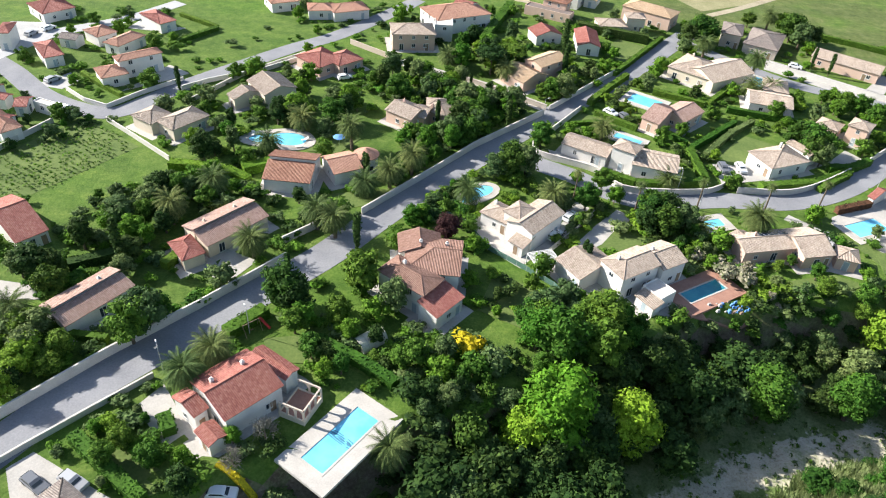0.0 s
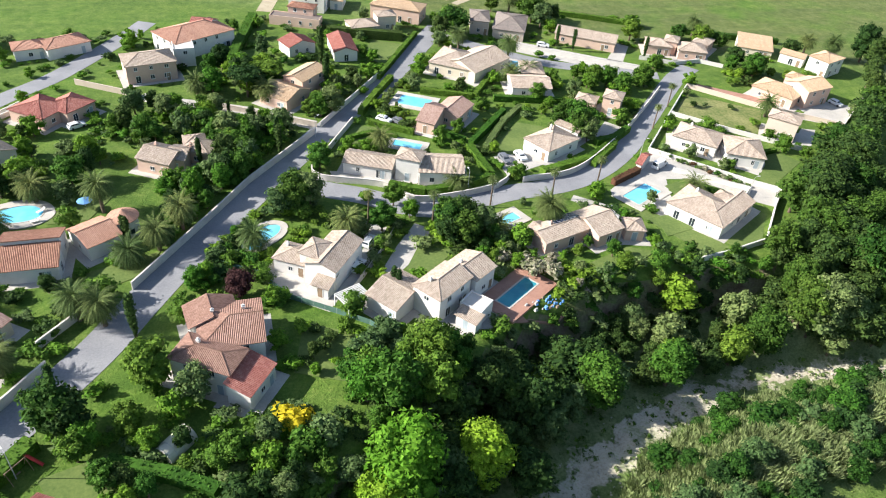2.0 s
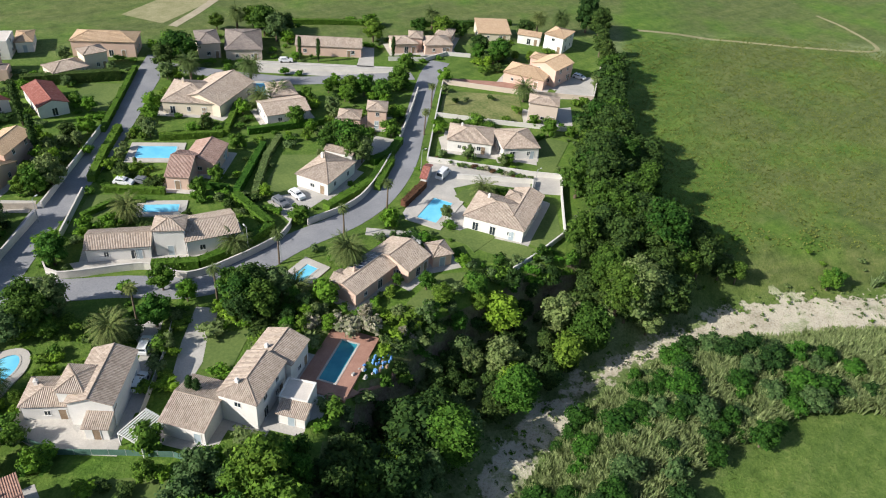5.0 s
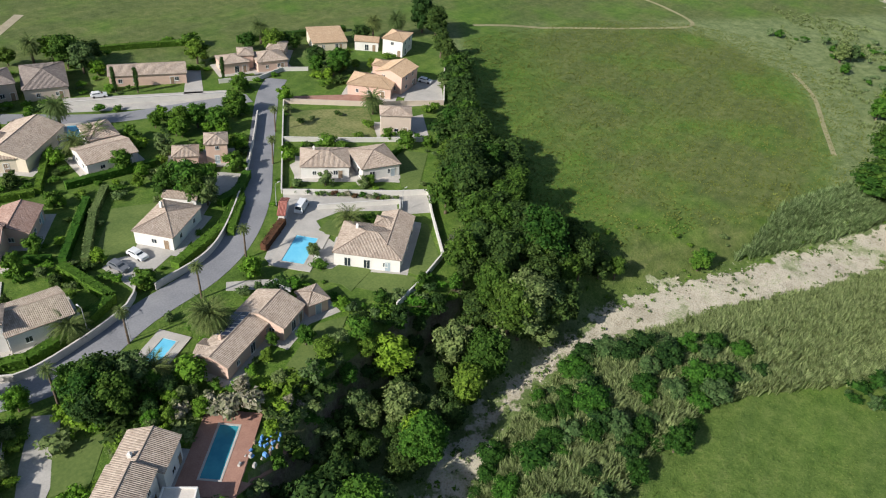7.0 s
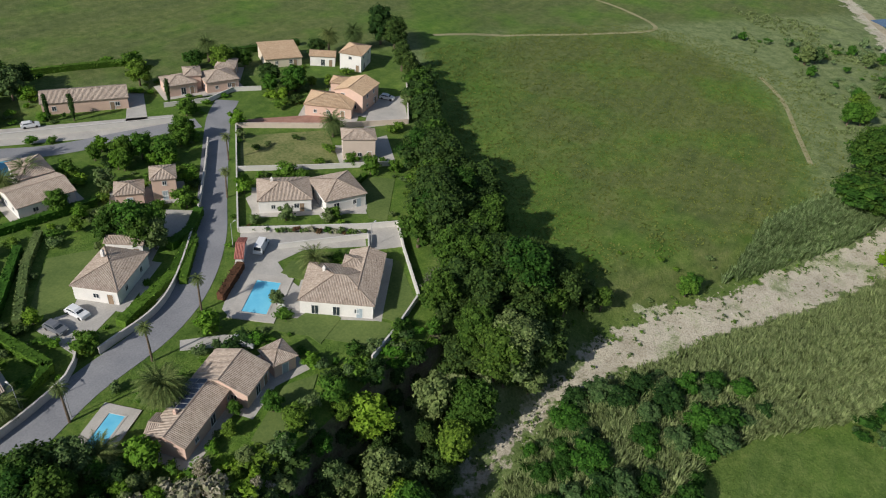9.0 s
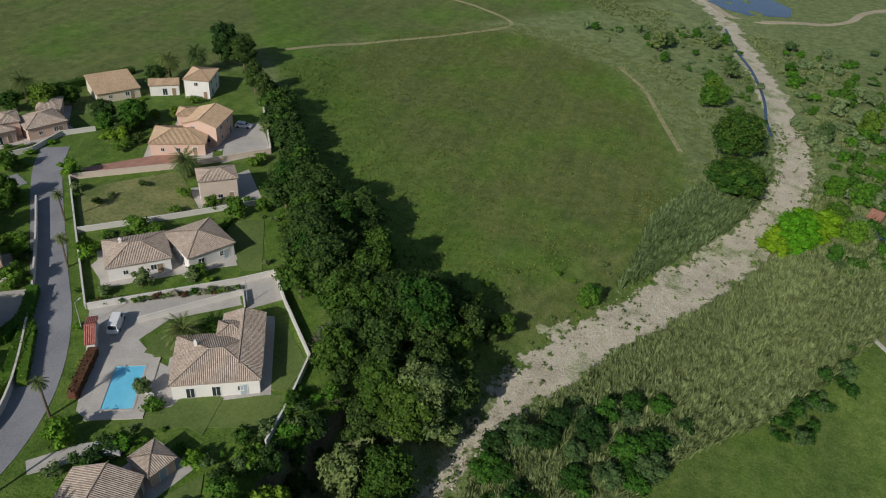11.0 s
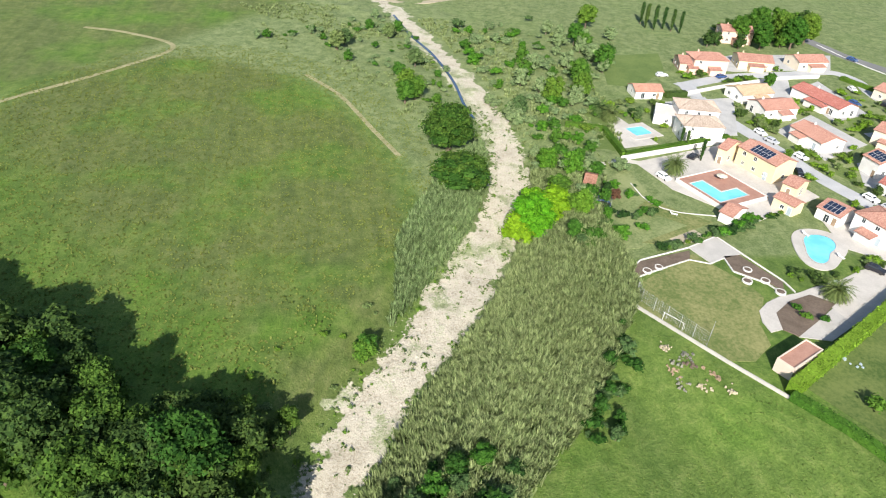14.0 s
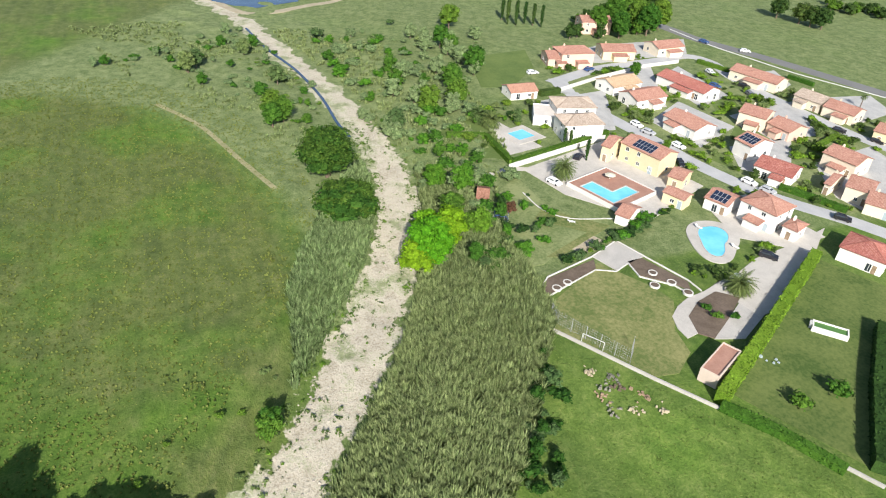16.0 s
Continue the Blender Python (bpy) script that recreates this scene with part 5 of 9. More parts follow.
    earth = ramp(n, l, f, [(0.40, (0.10, 0.075, 0.05)), (0.6, (0.24, 0.19, 0.14))])
    c = mix(n, l, bare, c, earth)
    c = mix(n, l, g, c, stone)
    l.new(c, b.inputs["Base Color"])
    bump(n, l, b, f, 1.0, 0.4)
    return m


land()


def reeds(inside, box, count, h0, h1, seed, name, label, leaf="reed_leaf", spreadw=0.5, thick=1.0, clumps=0, blades=3):
    """Tall grass-like stems over an area: each a few bent blades."""
    rng = np.random.default_rng(seed)
    x = rng.uniform(box[0], box[1], count * 6)
    y = rng.uniform(box[2], box[3], count * 6)
    keep = np.flatnonzero(inside(x, y))[:count]
    x, y = x[keep], y[keep]
    out = rng.uniform(0, 2 * math.pi, len(x))
    if clumps:
        k = len(x) // clumps
        e = np.tile(np.arange(k), clumps)
        r = np.abs(rng.normal(size=len(e))) * 0.40
        out = rng.uniform(0, 2 * math.pi, len(e))
        x, y = x[e] + r * np.cos(out), y[e] + r * np.sin(out)
    z = ground(x, y)
    n = len(x)
    clump = np.array([noise.noise((a * 0.16, b * 0.16, 3.0)) for a, b in zip(x, y)])
    own = np.tile(rng.normal(size=n // clumps), clumps)[:n] if clumps else rng.normal(size=n)
    h = h0 + (h1 - h0) * np.clip(0.45 + 0.45 * clump + own * 0.16 + rng.normal(size=n) * 0.06, 0.05, 1.15)
    V, Fc = [], []
    for k in range(blades):
        a = out + rng.normal(size=n) * (0.7 if clumps else 3.0)
        lean = h * rng.uniform(0.12, spreadw, n)
        w = (0.10 + 0.13 * rng.random(n)) * thick
        hh = h * rng.uniform(0.75, 1.05, n)
        dx, dy = np.cos(a), np.sin(a)
        b = np.stack([x, y, z - 0.1], 1)
        side = np.stack([-dy * w, dx * w, 0 * w], 1)
        mid = b + np.stack([dx * lean * 0.35, dy * lean * 0.35, hh * 0.65], 1)
        tip = b + np.stack([dx * lean, dy * lean, hh], 1)
        i0 = sum(len(v) for v in V)
        V += [b - side * 0.6, b + side * 0.6, mid + side, mid - side, tip]
        i = np.arange(n)
        Fc += [np.stack([i0 + i, i0 + n + i, i0 + 2 * n + i, i0 + 3 * n + i], 1).tolist(), np.stack([i0 + 3 * n + i, i0 + 2 * n + i, i0 + 4 * n + i], 1).tolist()]
    me = mesh_of(name, np.concatenate(V).tolist(), [f for g in Fc for f in g], M[leaf])
    return tagged(new(name, me), label, "reeds" if "reed" in name else "grass", kind="stuff")


def inside_poly(poly, x, y):
    c = False
    for (x0, y0), (x1, y1) in zip(poly, poly[1:] + poly[:1]):
        if (y0 > y) != (y1 > y) and x < (x1 - x0) * (y - y0) / (y1 - y0) + x0:
            c = not c
    return c


def thicket(poly, n, h0, h1, seed, leafs=("green_leaf", "dark_leaf", "bright_leaf", "olive_leaf"), kinds=("round", "round", "tall"), shrubs=0.5, gap=1.5, group="garden trees", apart=True):
    """Trees and shrubs over a plot, clear of what is built there. The shrubs, and trees that cannot be told apart, are one mass."""
    r = random.Random(seed)
    xs, ys = [p[0] for p in poly], [p[1] for p in poly]
    placed, mass = [], Mass()
    for _ in range(n * 12):
        if len(placed) >= n:
            break
        x, y = r.uniform(min(xs), max(xs)), r.uniform(min(ys), max(ys))
        small = r.random() < shrubs
        h = r.uniform(1.0, 2.9) if small else r.uniform(h0, h1)
        if not inside_poly(poly, x, y) or not free(x, y, 0.35 * h if small else 0.28 * h):
            continue
        if any(math.hypot(x - a, y - b) < gap for a, b in placed):
            continue
        placed.append((x, y))
        leaf = r.choice(leafs)
        if small:
            massed(mass, "shrub", leaf, x, y, h, r.uniform(1.0, 1.8))
        elif TREES[0] < 290 and apart:
            tree(r.choice(kinds), leaf, x, y, h, r.uniform(0.8, 1.25), group)
        else:
            massed(mass, "far" if not apart else r.choice(kinds), leaf, x, y, h, r.uniform(0.8, 1.25))
    return mass.done("shrubbery", "dense mixed green shrubbery with small trees", "shrubs")


def vineyard(poly):
    """Small separate vines in straight rows on a grass plot."""
    a, b = np.array(poly[0]), np.array(poly[1])
    u = np.array(poly[-1]) - a
    u /= np.linalg.norm(u)
    w = np.array([-u[1], u[0]])
    if (b - a) @ w < 0:
        w = -w
    r, mass = random.Random(8), Mass()
    for i in range(1, 40):
        for j in range(-6, 60):
            p = a + w * i * 1.9 + u * (j * 1.25 + r.uniform(-0.2, 0.2)) + w * r.uniform(-0.15, 0.15)
            if inside_poly(poly, p[0], p[1]) and r.random() < 0.85:
                massed(mass, "vine", r.choice(("green_leaf", "bright_leaf")), p[0], p[1], r.uniform(0.7, 1.15), r.uniform(0.8, 1.2))
    drape("grass_plot", poly, "lawn", 0.03, "bright green grass between the vine rows", "grass")
    return mass.done("vines", "rows of small young vines on a grass plot", "vines")


# ---- things ----
road([(-78.0, 33.0), (-68.6, 44.8), (-61.4, 53.8), (-56.6, 62.3), (-53.2, 67.4), (-43.2, 79.7), (-31.1, 94.3), (-22.4, 105.2), (-15.7, 115.8), (-6.5, 129.7), (7.0, 147.7), (23.2, 168.7), (44.5, 194.1), (67.4, 226.4), (76.8, 239.8)], 7.2)
road([(12.9, 152.0), (20.3, 146.1), (29.0, 141.4), (38.3, 134.7), (47.4, 133.4), (60.3, 136.2), (75.1, 137.3), (87.0, 141.7), (99.1, 150.2), (110.0, 160.9), (125.6, 176.2), (139.2, 189.0), (148.6, 195.5)], 6.2, lift=0.06)
road([(72.7, 234.0), (84.9, 220.2), (100.8, 205.4), (118.3, 197.6), (133.9, 190.8)], 5.5, lift=0.07)
road([(-17.4, 198.4), (-8.9, 193.9), (7.6, 186.5), (23.9, 175.7)], 4.5, mat='concrete', label='pale concrete lane between hedged gardens', lift=0.07)
road([(-133.1, 182.2), (-118.2, 171.9), (-105.0, 160.6), (-93.7, 154.8), (-83.4, 153.6), (-77.0, 162.6), (-71.5, 172.0), (-60.6, 187.1), (-49.4, 201.8), (-38.0, 214.7), (-22.8, 239.7), (-16.1, 252.8)], 6, lift=0.055)
road([(267.0, -51.4), (254.2, -51.6), (242.1, -53.7), (228.5, -56.9), (210.5, -59.7), (193.8, -65.2), (184.8, -70.2), (174.0, -78.1), (162.9, -84.4)], 5.5, mat='street', label='pale grey estate street')
road([(277.2, -49.3), (287.4, -74.6), (291.6, -102.5), (294.3, -119.0), (285.1, -124.2), (267.8, -120.9), (239.8, -121.6), (217.8, -124.0), (200.1, -128.0)], 5.5, lift=0.06, mat='street', label='pale grey estate street')
road([(280.5, -53.2), (267.2, -50.4)], 6, lift=0.07, mat='street', label='pale grey estate street')
road([(360.2, -124.3), (335.4, -134.2), (311.9, -139.4), (287.3, -151.3), (265.6, -159.7), (242.2, -168.2), (218.3, -175.8)], 7, mat='highway', label='grey two-lane country road with white edge lines', lift=0.06)
h = house(-28.7, 68.6, "white two-storey villa with ribbed red tile roofs")
wing(h, -28.7, 68.6, 48, 9.9, 9.9, 4.2, "gable", "red", "white", chimney=2)
wing(h, -34.4, 65.0, 53, 2.6, 5.5, 3.5, "gable", "red", "white")
wing(h, -30.2, 60.7, -41, 3.8, 3.1, 2.6, "gable", "red", "white")
wing(h, -24.5, 74.0, 147, 8.1, 3.0, 3.4, "gable", "red", "white")
wing(h, -19.3, 68.4, -20, 4.4, 5.2, 0.8, "flat", "terracotta", "cream", windows=0)
loggia(-19.3, 68.4, -20, 4.4, 5.2, 0.9)
h = house(-58.5, 85.8, "long low white house with a red-brown tile roof")
split_wing(h, -58.5, 85.8, 58, 13.1, 7.1, 2.7, "dusty", "white", chimney=1)
h = house(-42.2, 109.3, "long cream house with a brown tile roof and a lower annex")
split_wing(h, -42.2, 109.3, 52, 14.2, 8.2, 2.9, "dusty", "cream", chimney=2)
wing(h, -47.2, 101.0, -48, 6.8, 4.5, 2.5, "hip", "red", "cream")
h = house(-33.8, 130.1, "white house with a steep brown tile roof and garage doors")
split_wing(h, -34.0, 130.4, -2, 10.4, 11.0, 3.0, "brown", "white", step=0.8)
h = house(-23.9, 134.3, "white villa with pink tile roof beside a round turret")
wing(h, -23.9, 134.3, 31, 6.9, 8.1, 3.0, "gable", "salmon", "white")
h = house(-47.5, 168.1, "pale house with two sand-coloured tile roofs")
wing(h, -47.5, 168.1, -50, 10.3, 9.3, 4.0, "gable", "tan", "cream")
wing(h, -53.2, 164.0, -48, 4.1, 8.7, 2.9, "gable", "tan", "cream")
h = house(-64.0, 148.4, "beige villa with mottled grey-tan hipped roofs")
wing(h, -64.0, 148.4, 55, 10.5, 7.0, 3.0, "hip", "tan", "cream")
wing(h, -71.3, 148.7, 59, 6.8, 7.3, 3.0, "hip", "tan", "cream")
h = house(-85.6, 177.1, "white villa with salmon roofs on two levels")
wing(h, -85.6, 177.1, 43, 12.0, 4.4, 5.0, "hip", "salmon", "white")
wing(h, -90.2, 170.2, -52, 7.5, 7.0, 3.0, "hip", "salmon", "white")
h = house(-111.7, 180.4, "white house with a red hipped roof")
wing(h, -111.7, 180.4, 40, 5.2, 11.7, 3.0, "hip", "red", "white")
h = house(-104.0, 195.4, "white house with a salmon roof")
wing(h, -104.0, 195.4, 55, 6.4, 7.6, 3.0, "hip", "salmon", "white")
wing(h, -110.4, 190.8, -7, 5.5, 4.6, 2.6, "gable", "grey", "white")
h = house(-95.2, 191.3, "white house with an orange roof")
wing(h, -95.2, 191.3, 67, 10.6, 5.8, 3.0, "hip", "salmon", "white")
h = house(-92.5, 209.6, "white house with a red roof at the edge of the fallow")
wing(h, -92.5, 209.6, 51, 5.7, 11.8, 3.0, "hip", "red", "white")
h = house(-126.2, 211.7, "white house with a red-brown roof")
wing(h, -126.2, 211.7, 49, 10.1, 11.6, 3.0, "hip", "red", "white")
h = house(-38.9, 189.6, "pale house with two red hipped roofs")
wing(h, -38.9, 189.6, 51, 9.8, 10.7, 3.0, "hip", "red", "pink")
wing(h, -32.8, 190.6, 46, 8.8, 8.3, 3.0, "hip", "red", "pink")
h = house(-11.8, 161.6, "pink house with tan tile roofs")
wing(h, -11.8, 161.6, -33, 8.4, 7.9, 3.2, "gable", "tan", "pink", chimney=1)
wing(h, -4.8, 167.1, 2, 5.1, 5.3, 3.0, "hip", "tan", "pink")
h = house(-14.8, 211.5, "pink two-storey house with mottled roof")
wing(h, -14.8, 211.5, 11, 13.4, 9.5, 5.0, "hip", "tan", "pink")
h = house(-46.3, 229.4, "low white house with a pink roof")
wing(h, -46.3, 229.4, 14, 8.7, 7.2, 3.0, "hip", "salmon", "white")
wing(h, -37.7, 231.2, 28, 12.5, 8.3, 3.0, "hip", "salmon", "white")
h = house(-81.4, 105.2, "low white house with a dark red roof")
wing(h, -81.4, 105.2, 51, 6.2, 16.0, 2.8, "gable", "red", "white")
h = house(-45.5, 48.6, "small grey-roofed garden outbuilding")
wing(h, -45.5, 48.6, -121, 4.4, 5.6, 2.6, "hip", "grey", "beige")
h = house(0.7, 235.7, "white two-storey house with a red roof")
wing(h, 0.7, 235.7, -23, 6.6, 9.3, 5.2, "gable", "red", "white")
wing(h, 0.6, 230.0, -31, 4.3, 4.7, 3.0, "flat", "flat", "white")
h = house(26.9, 223.8, "white villa with red and white tiled roofs")
wing(h, 26.9, 223.8, -70, 7.4, 9.2, 3.0, "gable", "red", "white")
wing(h, 40.1, 221.1, -91, 14.2, 7.4, 3.0, "gable", "red", "white")
h = house(25.1, 196.4, "ochre villa with straw-coloured stepped roofs")
wing(h, 25.1, 196.4, 45, 11.3, 6.8, 5.0, "gable", "straw", "pink")
wing(h, 18.8, 190.3, -47, 9.7, 10.2, 3.0, "gable", "straw", "pink")
h = house(-3.7, 164.5, "pink house with tan hipped roofs among trees")
wing(h, -3.7, 164.5, 66, 7.1, 7.0, 3.0, "hip", "tan", "pink", chimney=1)
wing(h, -8.1, 161.7, -20, 4.6, 6.9, 3.0, "gable", "tan", "pink")
h = house(36.9, 262.0, "white modern flat-roofed house")
wing(h, 36.9, 262.0, -25, 12.3, 8.4, 5.0, "flat", "flat", "white")
wing(h, 47.1, 263.6, -19, 5.0, 10.0, 3, "hip", "straw", "white")
h = house(32.6, 249.5, "pink house with brown roof and flat wing")
wing(h, 32.6, 249.5, -26, 9.0, 5.4, 5.0, "hip", "brown", "pink")
wing(h, 29.9, 246.3, -24, 16.5, 4.7, 2.8, "flat", "grey", "pink")
h = house(65.4, 249.7, "long rose-coloured house with straw roof")
wing(h, 65.4, 249.7, -32, 17.9, 9.4, 4.5, "hip", "straw", "pink")
h = house(58.2, 240.3, "cream house with tan hipped roofs")
wing(h, 58.2, 240.3, 2, 6.8, 6.0, 4.8, "hip", "tan", "cream")
wing(h, 50.0, 237.6, 7, 9.7, 7.8, 2.8, "hip", "tan", "cream")
h = house(71.6, 204.8, "cream villa with a large tan hipped roof")
wing(h, 71.6, 204.8, -37, 13.1, 14.4, 3.2, "hip", "tan", "cream", chimney=1)
wing(h, 77.5, 203.3, 33, 17.7, 12.2, 3.2, "gable", "tan", "cream")
h = house(90.3, 236.3, "grey-roofed house beside palms")
wing(h, 90.3, 236.3, -19, 6.8, 11.9, 4.5, "hip", "grey", "beige")
wing(h, 100.4, 232.8, -27, 11.0, 17.9, 3.2, "hip", "grey", "beige")
h = house(121.5, 216.4, "long rose house with tan roof and cypresses")
wing(h, 122.7, 219.3, -35.2, 20.6, 8.9, 3.0, "gable", "tan", "pink")
h = house(85.3, 187.2, "pale house with a low tan roof")
wing(h, 87.6, 186.7, -12.0, 11.8, 9.7, 2.8, "gable", "tan", "white", slope=0.28)
wing(h, 91.9, 195.4, -15.6, 7.0, 9.2, 3.2, "hip", "tan", "white")
h = house(60.3, 173.8, "pink bungalow with cross-gabled tan roof")
wing(h, 60.3, 173.8, 46, 10.0, 7.6, 3.0, "gable", "dusty", "pink")
wing(h, 54.1, 171.3, -39, 5.3, 12.1, 3.0, "gable", "dusty", "pink")
h = house(32.9, 151.8, "large white villa with a square tower and tan roofs")
wing(h, 32.9, 151.8, -27, 11.7, 6.7, 2.8, "gable", "tan", "white")
wing(h, 41.1, 147.5, -31, 6.0, 5.4, 5.6, "hip", "tan", "white")
wing(h, 47.9, 146.1, -14, 10.4, 8.8, 3.4, "gable", "tan", "white")
h = house(79.4, 153.5, "white villa with a tan cross-hipped roof")
wing(h, 79.4, 153.5, -65, 8.6, 12.1, 3.0, "hip", "tan", "white", chimney=1)
wing(h, 86.9, 158.8, -57, 7.4, 3.6, 3.0, "gable", "tan", "white")
h = house(10.0, 120.9, "white villa with a two-storey middle and tan roofs")
wing(h, 11.4, 120.1, -34, 7.1, 5.9, 2.9, "half", "tan", "white", chimney=1)
wing(h, 14.7, 117.9, -39, 4.3, 5.6, 5.4, "hip", "tan", "white")
wing(h, 18.0, 117.2, 51, 11.2, 6.8, 4.6, "gable", "tan", "white")
wing(h, 15.2, 111.7, -39, 3.8, 4.0, 2.4, "mono", "tan", "white", slope=0.25)
h = house(37.9, 105.4, "large white house with tan roof, low garage and roof terrace")
wing(h, 34.9, 104.0, 34, 9.6, 6.6, 5.2, "half", "tan", "white", chimney=1)
wing(h, 41.7, 108.0, 32.5, 6.4, 7.4, 4.5, "gable", "tan", "white", chimney=1)
wing(h, 27.2, 106.0, -53.5, 7.2, 9.6, 3.0, "gable", "tan", "white", slope=0.26)
wing(h, 40.0, 99.8, -51, 4.5, 4.0, 2.9, "flat", "flat", "white")
wing(h, 37.8, 97.3, -53, 4.8, 2.7, 2.2, "mono", "tan", "white", slope=0.22)
h = house(68.9, 117.4, "long pink bungalow with mottled tan roof and solar panels")
wing(h, 67.7, 118.4, 15, 18.6, 6.4, 2.9, "gable", "tan", "pink", chimney=1)
wing(h, 73.6, 118.4, 15, 7.2, 9.6, 2.95, "gable", "tan", "pink")
wing(h, 81.1, 115.9, -17, 4.5, 5.0, 2.6, "hip", "tan", "pink")
wing(h, 60.9, 117.7, -64, 5.6, 4.9, 2.6, "gable", "tan", "pink")
h = house(100.0, 118.6, "white villa with a broad mottled tan hipped roof")
wing(h, 100.8, 118.7, -60, 13.5, 11.4, 3.0, "hip", "tan", "white", chimney=1)
wing(h, 105.9, 117.5, 28, 13.5, 7.0, 3.0, "gable", "tan", "white")
wing(h, 107.0, 120.2, -62, 4.4, 3.8, 3.7, "hip", "tan", "white", windows=0)
h = house(119.3, 148.7, "white bungalow of two hipped tan roofs")
wing(h, 119.3, 148.7, -46, 11.5, 9.7, 3.0, "hip", "tan", "white", chimney=1)
wing(h, 127.5, 140.8, -29, 9.8, 10.8, 3.0, "hip", "tan", "white")
h = house(147.0, 149.7, "beige two-storey house with a hipped tan roof")
wing(h, 147.0, 149.7, -49, 8.4, 6.4, 5.4, "hip", "tan", "beige")
h = house(162.7, 170.7, "pink villa with tan roofs and a raised wing")
wing(h, 162.7, 170.7, -62, 13.1, 10.1, 3.0, "hip", "straw", "pink")
wing(h, 170.5, 167.9, 11, 10.8, 8.9, 5.2, "gable", "straw", "pink")
wing(h, 172.3, 175.3, -63, 4.9, 5.8, 4.4, "hip", "straw", "pink")
h = house(193.3, 185.8, "white two-storey house with pale roof and low wing")
wing(h, 193.3, 185.8, -71, 7.4, 10.3, 5.2, "hip", "straw", "white")
wing(h, 187.9, 194.3, -54, 8.2, 5.5, 3.0, "gable", "straw", "white")
h = house(182.0, 205.1, "low building with a straw-coloured lean-to roof")
wing(h, 180.2, 205.1, -33.6, 11.7, 10.7, 2.6, "mono", "straw", "cream", slope=0.16)
h = house(144.7, 209.8, "clustered pink house with several small rose roofs")
wing(h, 144.7, 209.8, -24, 8.4, 7.8, 3.0, "hip", "tan", "pink")
wing(h, 149.7, 209.7, -38, 4.8, 7.2, 4.0, "hip", "tan", "pink")
wing(h, 154.1, 204.4, -26, 9.6, 8.9, 3.0, "hip", "tan", "pink")
wing(h, 161.9, 208.9, -52, 5.8, 8.2, 3.2, "hip", "tan", "pink")
h = house(99.4, 173.5, "pink house with a two-storey end")
wing(h, 99.4, 173.5, -39, 6.0, 5.9, 3.0, "hip", "tan", "pink")
wing(h, 105.8, 170.4, -39, 5.4, 6.3, 5.0, "hip", "tan", "pink")
h = house(-4.0, 98.6, "large white house with hipped dusty brown roofs on two levels")
wing(h, -5.3, 95.5, -34, 10.6, 6.1, 5.0, "hip", "umber", "white", chimney=1)
wing(h, -1.6, 101.6, -1.7, 10.4, 10.6, 4.9, "half", "umber", "white", chimney=2)
wing(h, -4.4, 105.0, 98, 6.0, 8.2, 5.0, "gable", "umber", "white")
wing(h, 0.4, 91.1, 52.8, 7.6, 4.6, 3.3, "mono", "red", "white", slope=0.24)
h = house(98.6, 141.1, "small open shelter with a red tile roof by the gate")
wing(h, 98.6, 141.1, -52, 1.8, 7.0, 2.2, "gable", "red", "white", windows=0)
h = house(-103.2, 150.6, "low red-roofed building by the lane")
wing(h, -103.2, 150.6, 11, 3.2, 5.3, 2.6, "gable", "red", "white")
h = house(-98.2, 151.2, "long white low shed with a pale roof")
wing(h, -98.2, 151.2, -20, 5.7, 2.0, 2.6, "flat", "flat", "white")
h = house(-102.9, 140.1, "white house with a pink roof at the road")
wing(h, -102.9, 140.1, -38, 11.6, 4.9, 3.0, "hip", "salmon", "white")
h = house(-114.4, 155.0, "white house with a brown roof by the lane")
wing(h, -114.4, 155.0, 2, 6.5, 5.8, 3.0, "gable", "brown", "white")
h = house(-2.3, 230.6, "white two-storey house with flat roofs")
wing(h, -2.3, 230.6, 31, 20.0, 13.1, 5.0, "hip", "salmon", "white")
wing(h, -5.7, 221.0, 4, 5.6, 9.2, 5.0, "flat", "flat", "white")
h = house(-60.5, 234.8, "pale house with a salmon roof at the corner")
wing(h, -60.5, 234.8, 31, 9.9, 9.5, 3.0, "hip", "salmon", "white")
h = house(-126.5, 187.5, "white two-storey house with red roof and balcony")
wing(h, -126.5, 187.5, 14, 3.6, 8.3, 5.0, "hip", "red", "white")
h = house(247.3, -40.3, "white modern villa with roof terraces")
wing(h, 247.3, -40.3, -102, 12.9, 9.5, 5.2, "hip", "tan", "white")
wing(h, 235.3, -35.9, -97, 12.6, 8.9, 5.0, "hip", "tan", "white")
wing(h, 247.7, -32.0, -115, 8.4, 9.5, 3.0, "flat", "flat", "white")
h = house(268.5, -32.8, "small white pool hut with a pink roof")
wing(h, 268.5, -32.8, -90, 10.1, 7.9, 2.5, "gable", "salmon", "white")
h = house(294.9, -67.2, "rose-coloured two-storey house with an orange roof")
wing(h, 294.9, -67.2, -94, 13.5, 9.5, 5.0, "hip", "orange", "pink", chimney=1)
wing(h, 296.3, -61.5, -100, 10.2, 9.5, 3.0, "gable", "orange", "pink", chimney=1)
h = house(299.4, -88.7, "yellow house with an orange roof")
wing(h, 299.4, -88.7, -102, 13.5, 9.5, 3.2, "gable", "orange", "yellow", chimney=1)
h = house(300.4, -111.9, "cream house with an orange roof")
wing(h, 300.4, -111.9, -85, 13.5, 9.5, 3.2, "gable", "orange", "cream", chimney=1)
h = house(254.1, -71.0, "terraced pair with a tan and an orange roof")
wing(h, 254.1, -71.0, -81, 13.5, 9.5, 3.0, "gable", "orange", "white", chimney=1)
